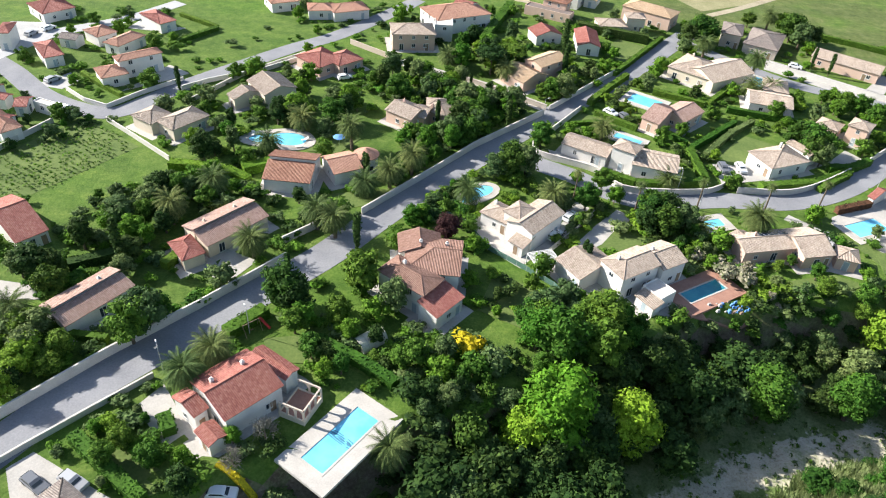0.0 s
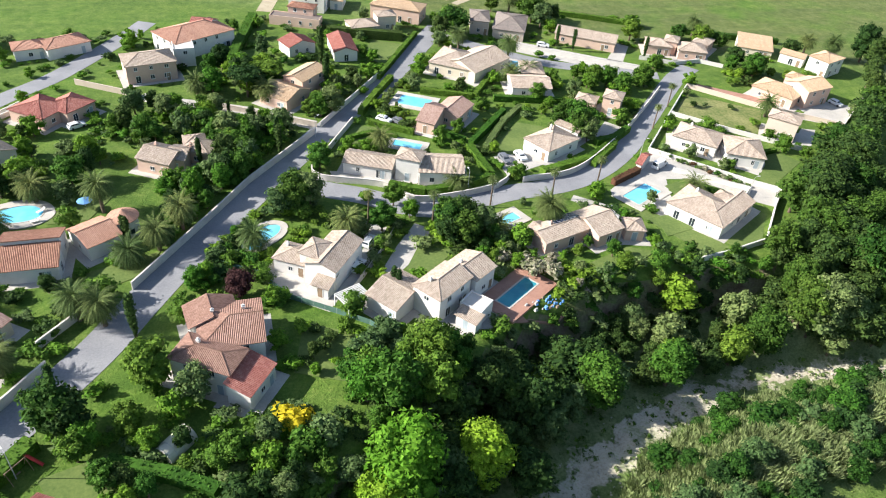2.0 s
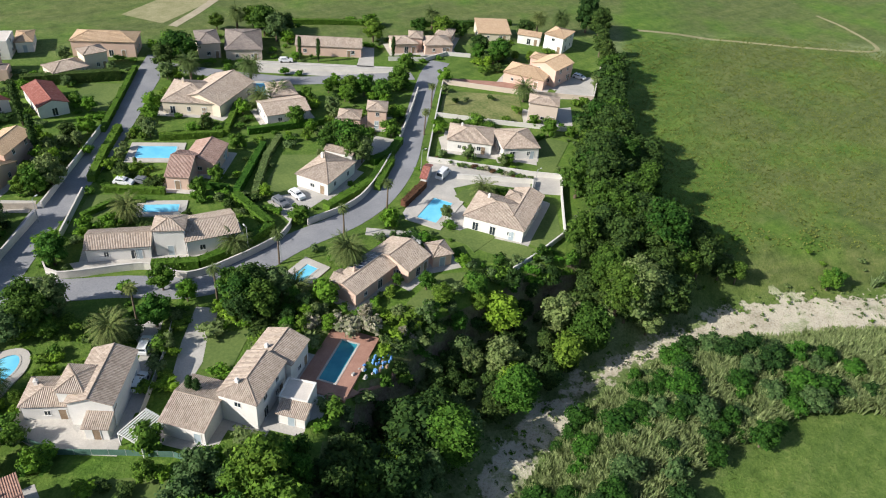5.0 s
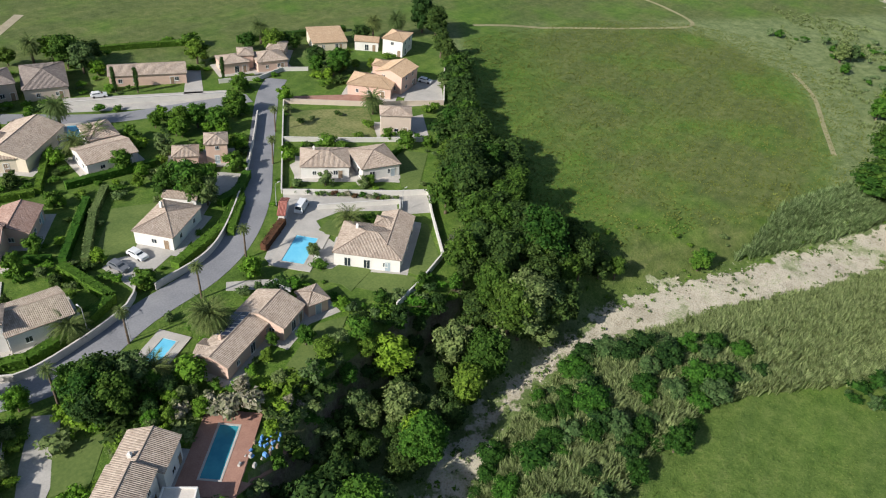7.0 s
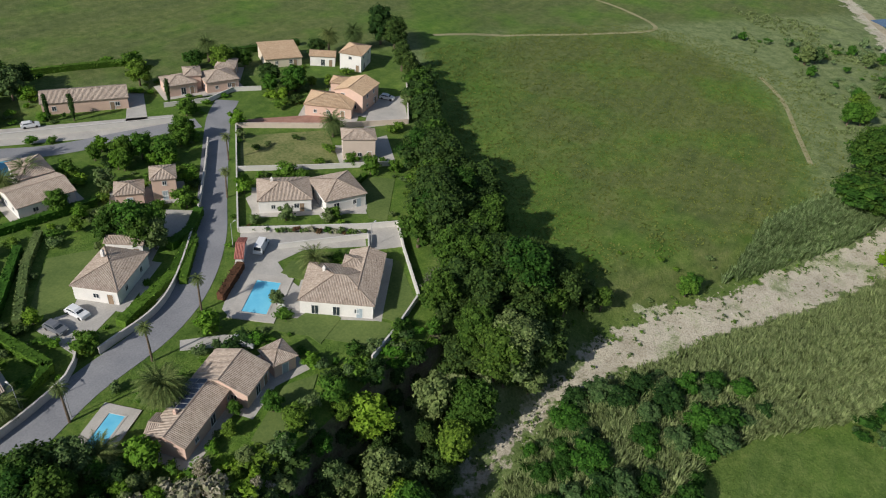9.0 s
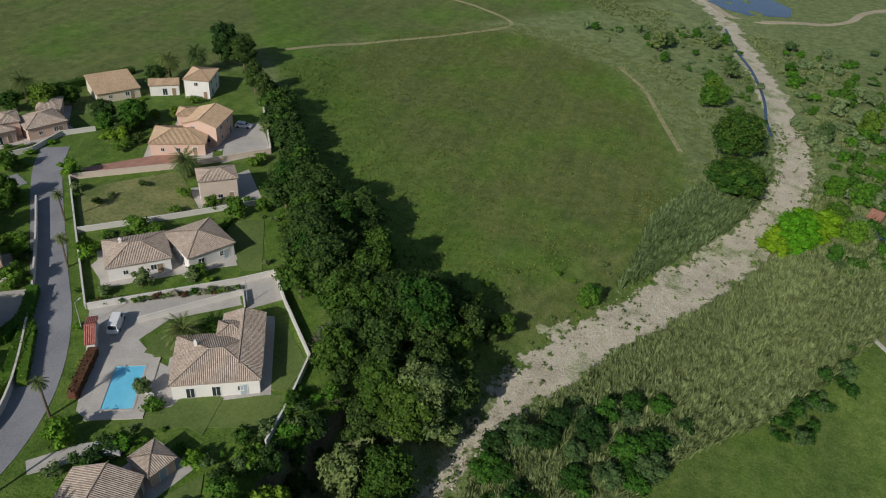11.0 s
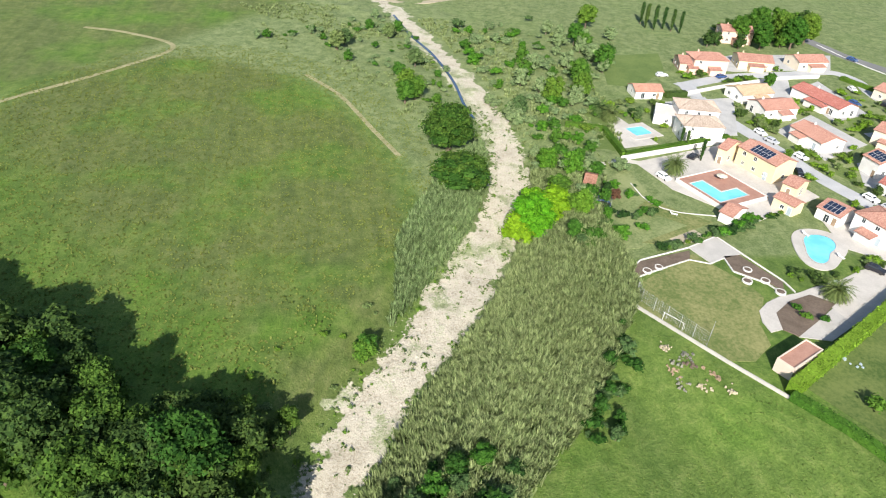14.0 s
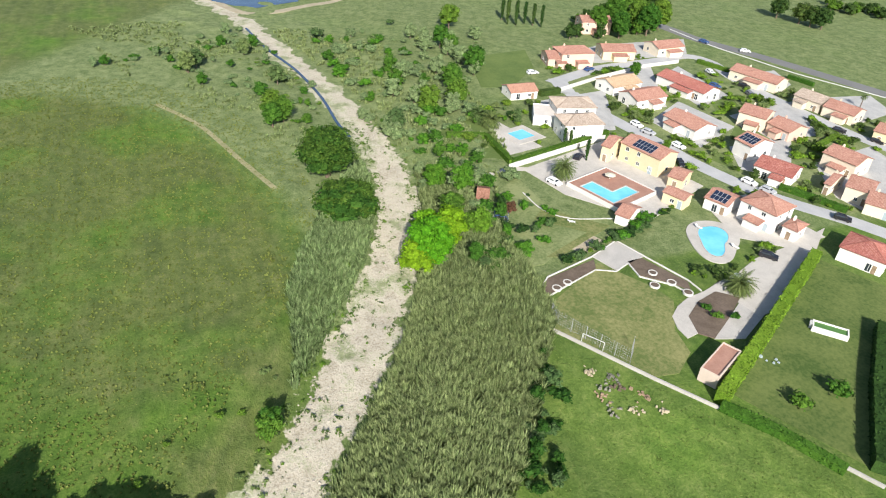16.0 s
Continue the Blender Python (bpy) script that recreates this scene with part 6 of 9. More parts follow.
wing(h, 266.9, -69.7, -78, 13.5, 9.5, 3.0, "gable", "straw", "white", chimney=1)
h = house(260.8, -94.0, "long white house with a red roof")
wing(h, 260.8, -94.0, -166, 20.9, 9.5, 3.0, "gable", "red", "white", chimney=1)
h = house(262.0, -126.0, "long cream house with an orange roof")
wing(h, 262.0, -126.0, -159, 18.7, 9.5, 3.2, "gable", "orange", "cream", chimney=1)
h = house(228.3, -132.2, "terrace with a half tan and half orange roof")
wing(h, 228.3, -132.2, -161, 10.7, 9.5, 3.2, "gable", "orange", "cream", chimney=1)
wing(h, 238.8, -129.7, -165, 10.3, 9.5, 3.2, "gable", "tan", "cream", chimney=1)
h = house(231.2, -72.5, "white terrace with mottled orange roof")
wing(h, 231.2, -72.5, -170, 13.5, 9.5, 3.0, "gable", "orange", "white", chimney=1)
h = house(229.8, -96.8, "cream house with cross-gabled orange roofs")
wing(h, 229.8, -96.8, -150, 8.8, 9.5, 4.4, "gable", "orange", "cream", chimney=1)
h = house(221.1, -101.6, "rose house with an orange roof")
wing(h, 221.1, -101.6, -170, 8.6, 9.5, 3.0, "gable", "orange", "pink", chimney=1)
h = house(211.6, -79.9, "white two-storey house with dark solar panels")
wing(h, 211.6, -79.9, -172, 6.6, 9.5, 4.4, "gable", "orange", "white", chimney=1)
h = house(198.2, -77.2, "white house with a red roof and car port")
wing(h, 198.2, -77.2, -152, 10.5, 9.5, 3.0, "gable", "red", "white", chimney=1)
h = house(213.1, -45.0, "yellow two-storey house with orange roof and solar panels")
wing(h, 213.1, -45.0, -161, 13.5, 8.5, 5.2, "gable", "orange", "yellow")
wing(h, 220.1, -38.1, -148, 3.0, 9.3, 4.4, "gable", "orange", "yellow")
wing(h, 201.0, -47.0, -148, 4.3, 7.4, 3.0, "gable", "orange", "yellow")
wing(h, 192.3, -39.9, -154, 6.3, 4.8, 2.8, "gable", "orange", "yellow")
h = house(179.3, -55.9, "white two-storey house with an orange hipped roof")
wing(h, 179.3, -55.9, -162, 9.7, 9.2, 5.0, "hip", "orange", "white")
wing(h, 171.7, -58.0, -158, 3.9, 6.1, 3.0, "hip", "orange", "white", chimney=1)
wing(h, 187.7, -50.1, -155, 6.5, 8.1, 2.8, "gable", "orange", "white")
h = house(197.1, -100.5, "cream house with an orange cross roof")
wing(h, 197.1, -100.5, -165, 10.2, 9.5, 4.2, "gable", "orange", "cream", chimney=1)
h = house(187.8, -86.8, "cream terrace with stepped orange roofs")
wing(h, 187.8, -86.8, -160, 2.1, 9.5, 3.0, "gable", "orange", "cream", chimney=1)
wing(h, 182.6, -90.4, -149, 6.7, 9.5, 4.0, "gable", "orange", "cream", chimney=1)
wing(h, 175.7, -90.0, -146, 6.8, 9.5, 3.0, "gable", "orange", "cream", chimney=1)
h = house(158.7, -66.6, "white house with a red hipped roof beside the hedge")
wing(h, 158.7, -66.6, -152, 10.0, 9.5, 3.4, "hip", "red", "white")
h = house(210.9, -130.8, "yellow house with orange roof at the corner")
wing(h, 210.9, -130.8, -154, 4.6, 9.5, 3.4, "gable", "orange", "yellow", chimney=1)
h = house(188.5, -23.1, "small pool house with an orange roof")
wing(h, 188.5, -23.1, -147, 3.8, 7.5, 2.4, "gable", "orange", "white", windows=0)
h = house(138.0, -9.6, "flat red-roofed garden building")
wing(h, 138.0, -9.6, -152, 3.4, 9.5, 2.6, "flat", "terracotta", "beige", windows=0)
h = house(205.8, 7.0, "dark brown wooden garden shed")
wing(h, 205.8, 7.0, -116, 3.2, 6.5, 2.0, "gable", "brown", "wood", windows=0)
h = house(331.5, -97.4, "farm building with a pink roof under trees")
wing(h, 331.5, -97.4, -101, 13.5, 9.5, 5.0, "gable", "orange", "pink", chimney=1)
pool(-12.5, 63.4, -34, 4.8, 12.4, 2.3, mosaic=True, label='large rectangular swimming pool with a dark mosaic on its floor')
pool(52.8, 184.5, -32, 9.3, 6.3, 1.5)
pool(44.4, 161.5, -31, 7.7, 3.5, 1.2)
pool(90.8, 203.7, -31, 4.6, 8.4, 1.2)
round_pool(6.6, 130.8, 55, 8.6, 4.6, deck=1.3)
pool(49.8, 103.6, -57, 3.4, 10.0, 2.5, mat='teal_pool', deck_mat='terracotta', label='rectangular swimming pool with dark teal water on brown paving')
pool(56.3, 126.2, -69, 3.1, 7.7, 1.4)
pool(92.0, 129.8, -64, 5.1, 9.7, 1.6)
pool(239.1, -19.4, -163, 6.0, 6.6, 2.0)
corner_pool(202.4, -27.4, -70)
round_pool(-40.7, 147.4, 10, 12, 7, deck=2.0)
round_pool(175.2, -38.1, -30, 12, 8, deck=2.5)
garden_wall([(-76.0, 43.5), (-66.0, 56.0), (-58.1, 66.5), (-51.5, 75.4), (-40.7, 88.2), (-29.2, 102.8)], 1.9)
garden_wall([(-31.1, 107.6), (-23.2, 116.3)], 1.7)
garden_wall([(-17.4, 119.5), (-1.9, 140.4), (5.6, 151.0), (23.6, 171.3)], 1.7)
garden_wall([(-68.0, 41.5), (-61.5, 50.0), (-55.6, 57.4), (-49.2, 64.9), (-42.9, 72.1)], 1.1)
garden_wall([(19.8, 154.1), (20.9, 149.7), (34.1, 144.0), (39.3, 137.2), (49.5, 136.9), (59.7, 138.9), (64.2, 142.6)], 1.5, smoothed=True)
garden_wall([(66.2, 140.0), (80.9, 142.0), (99.4, 154.9), (115.4, 169.0), (128.0, 181.0)], 1.5, smoothed=True)
garden_wall([(25.1, 161.9), (33.7, 175.4)], 1.6)
garden_wall([(25.3, 174.2), (46.7, 201.6)], 1.5)
garden_wall([(-0.2, 190.1), (24.4, 174.4)], 1.4, mat='stone_wall', label='weathered pinkish garden wall along a lane')
garden_wall([(140.3, 184.0), (121.0, 164.6), (104.5, 147.9)], 1.0, mat='white_wall', label='low white rendered plot wall')
garden_wall([(104.5, 147.5), (121.4, 128.6), (126.6, 123.8), (119.8, 117.7), (109.0, 107.0), (98.6, 105.1), (90.7, 104.3)], 1.3, mat='white_wall', label='white rendered wall round a villa plot')
garden_wall([(105.1, 137.6), (119.1, 126.0), (115.7, 123.4)], 1.2, mat='white_wall', label='white rendered drive wall')
garden_wall([(122.4, 165.6), (133.4, 153.8), (147.8, 139.6)], 1.2, mat='white_wall', label='white rendered wall between plots')
garden_wall([(138.2, 181.7), (153.4, 164.2), (169.5, 149.9)], 1.4, mat='beige', label='beige rendered wall between plots')
garden_wall([(203.0, 173.3), (169.5, 149.9)], 1.5)
garden_wall([(134.6, 204.1), (144.7, 198.2), (154.0, 198.7), (159.8, 193.6)], 1.2, mat='white_wall', label='white rendered street wall')
garden_wall([(97.4, 217.9), (129.9, 195.6)], 1.5, mat='white_wall', label='white rendered street wall')
garden_wall([(159.2, 15.7), (139.3, 2.8), (130.3, -3.5), (122.5, -9.7), (109.1, -17.4)], 0.6, mat='concrete', label='low grey concrete block wall')
garden_wall([(219.6, -6.4), (230.8, -42.7)], 1.4, mat='white_wall', label='white slatted garden fence wall')
garden_wall([(-83.0, 149.3), (-75.2, 143.6), (-62.5, 134.0)], 1.2)
garden_wall([(-67.8, 161.0), (-58.6, 179.9), (-45.0, 197.2)], 1.2)
garden_wall([(-33.4, 208.3), (-18.5, 198.4)], 1.5, mat='beige', label='beige rendered street wall')
garden_wall([(268.1, -45.6), (277.6, -68.8), (285.4, -93.1), (287.6, -110.1)], 1.2, mat='white_wall', label='white rendered street wall')
hedge([(35.2, 143.4), (42.5, 139.3), (50.1, 139.7), (59.5, 142.8), (58.9, 157.0)], 1.9, 1.9)
hedge([(59.8, 158.2), (74.9, 174.1)], 1.8, 1.6)
hedge([(56.0, 190.1), (69.3, 184.1)], 1.7, 1.5)
hedge([(70.1, 184.1), (85.7, 205.3)], 1.7, 1.5)
hedge([(37.7, 174.0), (47.5, 166.6)], 1.5, 1.5)
hedge([(75.0, 182.2), (93.9, 177.4)], 1.8, 1.6)
hedge([(51.1, 168.8), (59.2, 160.8)], 1.4, 1.3)
hedge([(36.6, 179.2), (43.1, 189.6), (50.0, 199.5)], 1.8, 1.8)
hedge([(80.3, 176.0), (72.7, 168.7), (62.8, 155.9)], 1.4, 1.6, leaf='olive_leaf')
hedge([(30.4, 166.5), (37.4, 168.6), (43.0, 165.5)], 1.2, 1.2)
hedge([(86.3, 143.4), (96.4, 151.4)], 1.5, 1.5)
hedge([(129.7, 140.1), (139.0, 141.5)], 1.2, 1.2)
hedge([(-45.2, 131.3), (-39.9, 135.0), (-29.9, 135.6)], 2.2, 2.6, leaf='bright_leaf')
hedge([(-61.4, 131.3), (-48.8, 130.9), (-42.9, 127.2)], 2.0, 2.4, leaf='bright_leaf')
hedge([(-48.1, 102.8), (-50.4, 97.4)], 1.8, 2.0)
hedge([(-67.5, 84.2), (-60.2, 79.0), (-52.7, 78.6)], 1.4, 1.4)
hedge([(-66.8, 95.2), (-57.1, 101.4)], 2.0, 2.2, leaf='dark_leaf')
hedge([(-28.6, 57.4), (-25.2, 56.0), (-23.1, 55.2)], 0.8, 1.0, leaf='mustard_leaf', label='low yellow flowering hedge along the drive')
hedge([(-49.5, 59.9), (-41.6, 54.2), (-36.7, 51.2)], 1.7, 2.2)
hedge([(-38.4, 64.4), (-36.6, 61.6)], 1.9, 2.2)
hedge([(-19.6, 82.3), (-11.6, 78.1), (-5.7, 74.0)], 1.6, 2.2)
hedge([(38.2, 236.3), (61.3, 228.7)], 3.0, 2.5, leaf='dark_leaf')
hedge([(7.2, 217.9), (16.8, 252.3)], 2.5, 3.0)
hedge([(46.4, 200.3), (66.8, 232.7)], 1.6, 1.4)
hedge([(162.2, -55.6), (144.0, -26.0), (131.1, -4.5)], 2.8, 2.4, leaf='bright_leaf')
hedge([(130.3, -4.0), (122.3, -9.5), (113.2, -13.8)], 1.6, 1.8)
hedge([(242.7, 2.6), (239.5, -8.3), (222.0, -8.3), (233.8, -45.3)], 1.6, 1.6)
hedge([(92.3, 153.7), (98.1, 154.4), (104.5, 158.8)], 1.8, 2.0)
hedge([(72.4, 142.6), (86.9, 146.3), (97.3, 153.0)], 1.6, 2.2)
hedge([(-34.4, 81.6), (-29.4, 87.9)], 2.2, 2.6)
for _i in range(26):
    shrub(("olive_leaf", "red_leaf", "green_leaf", "olive_leaf", "blossom")[_i % 5], 105.9 + 13.6 * _i / 25 + 0.3 * math.sin(_i * 2.3), 147.6 - 20.0 * _i / 25, 1.2 + 0.3 * (_i % 3), 1.1, "mixed shrubs in a walled bed")
hedge([(87.2, 134.9), (96.2, 138.9)], 1.6, 1.6, leaf='red_leaf', label='reddish clipped hedge beside the road')
for _i in range(24):
    shrub("green_leaf" if _i % 3 else "dark_leaf", 175.8 + 15.4 * _i / 23, -0.5 - 38.6 * _i / 23, 1.0 + 0.25 * (_i % 3), 1.1, "row of small shrubs along the path")
for _x, _y, _q in ((166.0, 11.1, 1.1), (167.9, 6.7, 1.0), (169.1, 3.6, 0.9), (167.2, -15.9, 1.0), (163.2, -13.7, 1.1), (163.1, -17.8, 1.0), (159.1, -19.0, 1.1)):
    ring_bed(_x, _y, _q)
# added hedge: its dark leaves stand in for a band of shadow here
hedge([(111.6, -18.8), (125.1, -33.3), (138.1, -48.8)], 2.6, 2.4, leaf="dark_leaf", label="tall dark dense hedge added to darken the garden's shadowed edge")
FALLOW = [[(-88.7, 150.0), (-71.3, 138.9), (-78.5, 127.2), (-85.8, 115.4), (-90.3, 107.2), (-102.4, 124.2)], [(-85.8, 115.4), (-70.6, 138.5), (-63.3, 132.7), (-63.7, 109.1), (-76.1, 107.3)], [(-99.5, 232.5), (-65.6, 240.7), (-55.1, 211.9), (-68.0, 195.8), (-82.9, 205.8)], [(135.5, 177.8), (152.2, 163.6), (140.3, 150.1), (124.2, 166.6)]]
vineyard(FALLOW[0])
drape("driveway", [(-43.5, 66.2), (-40.9, 70.9), (-34.4, 63.0), (-26.9, 55.2), (-27.5, 53.7), (-36.9, 59.8)], "concrete", 0.05, "pale concrete driveway", "driveway")
drape("driveway", [(-56.3, 54.3), (-54.0, 57.2), (-40.4, 51.0), (-52.6, 48.7)], "concrete", 0.05, "pale concrete driveway", "driveway")
drape("driveway", [(-41.4, 96.4), (-41.3, 104.8), (-34.6, 101.9), (-38.0, 95.3)], "concrete", 0.05, "pale concrete driveway", "driveway")
drape("driveway", [(-78.1, 91.0), (-70.8, 90.4), (-68.1, 87.0), (-75.0, 85.5)], "concrete", 0.05, "pale concrete driveway", "driveway")
drape("terrace", [(4.2, 119.6), (11.1, 120.6), (12.3, 112.6), (16.2, 108.2), (15.1, 106.1), (7.4, 112.4)], "paving", 0.05, "pale stone terrace", "terrace")
drape("driveway", [(25.9, 133.1), (31.1, 128.9), (20.8, 111.8), (18.0, 112.8), (19.5, 116.2), (25.7, 124.0)], "concrete", 0.05, "pale concrete driveway", "driveway")
drape("driveway", [(31.5, 122.3), (37.1, 129.1), (40.0, 126.5), (34.0, 117.6), (28.6, 113.0), (26.2, 114.6)], "concrete", 0.05, "pale concrete driveway", "driveway")
drape("driveway", [(63.8, 152.6), (74.8, 154.0), (74.5, 146.7), (63.8, 143.2)], "concrete", 0.05, "pale concrete driveway", "driveway")
drape("driveway", [(101.3, 165.2), (104.8, 160.3), (98.2, 152.9), (94.3, 158.1)], "concrete", 0.05, "pale concrete driveway", "driveway")
drape("driveway", [(99.2, 223.5), (132.9, 199.1), (129.4, 189.4), (95.6, 215.0)], "concrete", 0.05, "pale concrete driveway", "driveway")
drape("driveway", [(134.1, 217.7), (137.0, 215.0), (127.3, 201.8), (122.3, 203.9)], "concrete", 0.05, "pale concrete driveway", "driveway")
drape("terrace", [(142.0, 184.4), (155.4, 173.5), (160.4, 166.9), (155.8, 164.4), (144.7, 175.9)], "terracotta", 0.05, "reddish paved forecourt", "terrace")
drape("driveway", [(175.0, 166.3), (184.3, 161.6), (170.1, 150.2), (159.6, 157.4)], "concrete", 0.05, "pale concrete driveway", "driveway")
drape("driveway", [(156.3, 151.7), (160.1, 150.3), (149.4, 140.1), (146.2, 143.8)], "concrete", 0.05, "pale concrete driveway", "driveway")
drape("lawn", [(135.5, 177.8), (152.2, 163.6), (140.3, 150.1), (124.2, 166.6)], "dry_lawn", 0.05, "dry grassy building plot", "grass plot")
drape("driveway", [(93.2, 138.2), (104.6, 147.3), (121.0, 128.4), (116.5, 124.6), (108.0, 133.5), (101.7, 134.8), (98.8, 128.8), (98.4, 126.5), (94.3, 123.5), (88.1, 123.6), (84.9, 130.9), (85.5, 132.9)], "concrete", 0.05, "pale concrete driveway", "driveway")
drape("terrace", [(91.8, 122.9), (101.0, 108.5), (116.2, 117.8), (115.2, 120.1), (101.9, 112.6), (94.9, 123.7)], "paving", 0.04, "pale terrace round the villa", "terrace")
drape("driveway", [(122.0, 128.6), (126.6, 123.8), (121.0, 118.7), (115.9, 123.0)], "concrete", 0.05, "pale concrete driveway", "driveway")
drape("terrace", [(120.9, 156.0), (114.8, 155.9), (111.5, 150.6), (126.4, 131.8), (130.7, 135.9)], "paving", 0.05, "pale terrace", "terrace")
drape("terrace", [(23.7, 153.0), (37.4, 149.0), (35.8, 144.4), (24.1, 147.9)], "paving", 0.05, "pale terrace", "terrace")
drape("terrace", [(62.1, 205.1), (63.0, 209.7), (74.7, 200.6), (78.0, 199.4), (73.8, 194.5)], "paving", 0.05, "pale terrace", "terrace")
drape("terrace", [(77.9, 144.8), (85.0, 141.3), (81.6, 149.4)], "paving", 0.05, "pale terrace", "terrace")
drape("driveway", [(75.8, 132.6), (81.1, 127.9), (83.9, 123.4), (79.8, 125.0), (74.1, 130.7)], "concrete", 0.05, "pale concrete driveway", "driveway")
drape("terrace", [(41.3, 102.4), (53.7, 102.1), (58.1, 98.7), (55.9, 97.7), (49.2, 97.2), (44.9, 96.7)], "terracotta", 0.02, "brown paved pool terrace", "terrace")
drape("lawn", [(160.4, 15.6), (174.0, -6.5), (169.0, -9.5), (163.5, -13.0), (157.8, -14.6), (150.0, -9.2), (143.5, -8.0), (139.4, -2.5), (139.9, 2.2)], "dry_lawn", 0.1, "worn football lawn", "lawn")
drape("yard", [(218.7, -10.2), (230.6, -43.6), (198.4, -53.2), (186.4, -28.3), (203.3, -14.5)], "paving", 0.12, "pale paved yard", "yard")
drape("driveway", [(153.5, -11.1), (156.0, -14.2), (157.8, -18.0), (158.8, -23.0), (160.7, -28.0), (161.8, -33.3), (166.0, -42.5), (168.7, -56.7), (172.5, -69.2), (162.5, -55.7), (158.7, -49.2), (150.7, -37.0), (148.9, -31.0), (148.6, -28.2), (155.3, -27.0), (157.7, -24.7), (155.8, -19.0), (152.5, -14.5), (147.7, -12.8), (147.0, -10.0), (150.1, -9.9)], "paving", 0.14, "pale gravel drive", "driveway")
drape("flower_bed", [(152.6, -14.3), (156.1, -19.2), (158.0, -25.0), (154.8, -28.8), (149.5, -21.4), (145.5, -15.0), (147.7, -12.8)], "soil", 0.2, "planting bed with dark mulch", "bed")
drape("driveway", [(154.6, -29.2), (149.1, -30.4), (143.8, -20.8), (145.4, -14.9)], "concrete", 0.13, "pale gravel strip beside the garden shed", "gravel strip")
drape("flower_bed", [(172.6, -13.2), (172.9, -17.0), (162.5, -21.5), (159.6, -20.2), (162.8, -18.2), (167.4, -12.9)], "soil", 0.2, "dark mulched bed with white edging", "flower bed")
drape("flower_bed", [(166.9, 12.2), (171.6, 6.7), (175.2, -6.3), (172.2, -5.0), (168.1, 5.4), (164.8, 12.9)], "soil", 0.2, "dark mulched bed with white edging", "flower bed")
drape("flower_bed", [(176.4, -6.6), (180.5, -15.2), (173.4, -17.7), (170.4, -8.9)], "concrete", 0.2, "square gravel bed with white edging", "gravel bed")
drape("yard", [(190.6, -47.2), (191.6, -61.4), (169.1, -65.9), (167.3, -53.8), (174.9, -44.0)], "paving", 0.12, "pale paved yard", "yard")
drape("lawn", [(181.0, 14.1), (198.2, -5.6), (187.0, -17.7), (178.3, 0.5)], "dry_lawn", 0.1, "dry lawn", "lawn")
drape("lawn", [(149.2, -26.9), (161.7, -56.8), (146.2, -64.9), (108.6, -20.9), (132.1, -8.5)], "park", 0.06, "green lawn with worn patches", "lawn")
drape("terrace", [(248.5, -4.1), (250.0, -16.7), (230.4, -22.0), (227.5, -10.1)], "paving", 0.05, "pale pool terrace", "terrace")
drape("yard", [(281.9, -77.4), (287.8, -97.3), (248.9, -77.4), (251.7, -64.0)], "yard", 0.08, "grey paved house plot", "yard")
drape("yard", [(239.7, -64.6), (252.5, -84.6), (229.8, -89.5), (219.1, -68.2)], "yard", 0.08, "grey paved house plot", "yard")
drape("yard", [(238.1, -94.0), (244.1, -125.7), (218.1, -112.7), (217.9, -94.5)], "yard", 0.08, "grey paved house plot", "yard")
drape("yard", [(217.7, -77.4), (220.2, -103.3), (195.1, -79.9), (204.4, -70.3)], "yard", 0.08, "grey paved house plot", "yard")
drape("yard", [(270.4, -123.1), (272.9, -144.1), (258.4, -138.9), (251.9, -127.7)], "yard", 0.08, "grey paved house plot", "yard")
drape("yard", [(246.4, -127.8), (242.5, -160.8), (227.7, -155.0), (222.5, -133.9)], "yard", 0.08, "grey paved house plot", "yard")
drape("yard", [(262.3, -36.3), (267.0, -64.7), (236.3, -50.0), (236.0, -32.4)], "yard", 0.08, "grey paved house plot", "yard")
drape("yard", [(273.6, -90.0), (284.1, -107.5), (253.4, -106.5), (246.5, -89.2)], "yard", 0.08, "grey paved house plot", "yard")
drape("yard", [(202.2, -94.8), (207.5, -122.4), (192.7, -119.3), (171.7, -87.0), (184.2, -84.8)], "yard", 0.08, "grey paved house plot", "yard")
drape("yard", [(299.4, -57.3), (313.5, -90.2), (314.6, -132.6), (297.4, -121.4), (293.2, -78.1)], "yard", 0.08, "grey paved house plot", "yard")
palm("date", -33.9, 74.4, 5.6, 1)
palm("date", -36.9, 69.9, 5.6, 1)
palm("date", -5.4, 63.5, 3.9, 1)
palm("date", -25.4, 113.3, 5.6, 1)
palm("date", -21.4, 111.0, 5.6, 1)
palm("date", -48.1, 120.6, 5.6, 1)
palm("date", -53.6, 111.2, 5.6, 1)
palm("date", -35.4, 102.9, 5, 1)
palm("date", -23.4, 145.4, 6.7, 1)
palm("date", -41.9, 141.6, 3.4, 1)
palm("date", -17.9, 127.2, 3.4, 1)
palm("date", -12.8, 130.4, 5, 1)
palm("date", -8.5, 136.4, 5.6, 1)
palm("date", -36.2, 151.7, 4.5, 1)
palm("date", -68.6, 80.6, 4.5, 1)
palm("fan", 27.5, 130.6, 7.8, 1)
tree("cypress", "dark_leaf", -16.5, 106.9, 10.1)
tree("cypress", "dark_leaf", -58.3, 97.8, 11.2)
tree("cypress", "dark_leaf", -71.4, 167.0, 7.8)
tree("cypress", "dark_leaf", 32.2, 212.7, 12.3)
tree("cypress", "dark_leaf", -18.8, 134.1, 6.7)
tree("cypress", "dark_leaf", -18.2, 133.7, 6.7)
tree("cypress", "dark_leaf", -4.0, 160.0, 7.8)
tree("cypress", "dark_leaf", 13.6, 165.1, 9)
tree("cypress", "dark_leaf", -27.7, 97.4, 6.7)
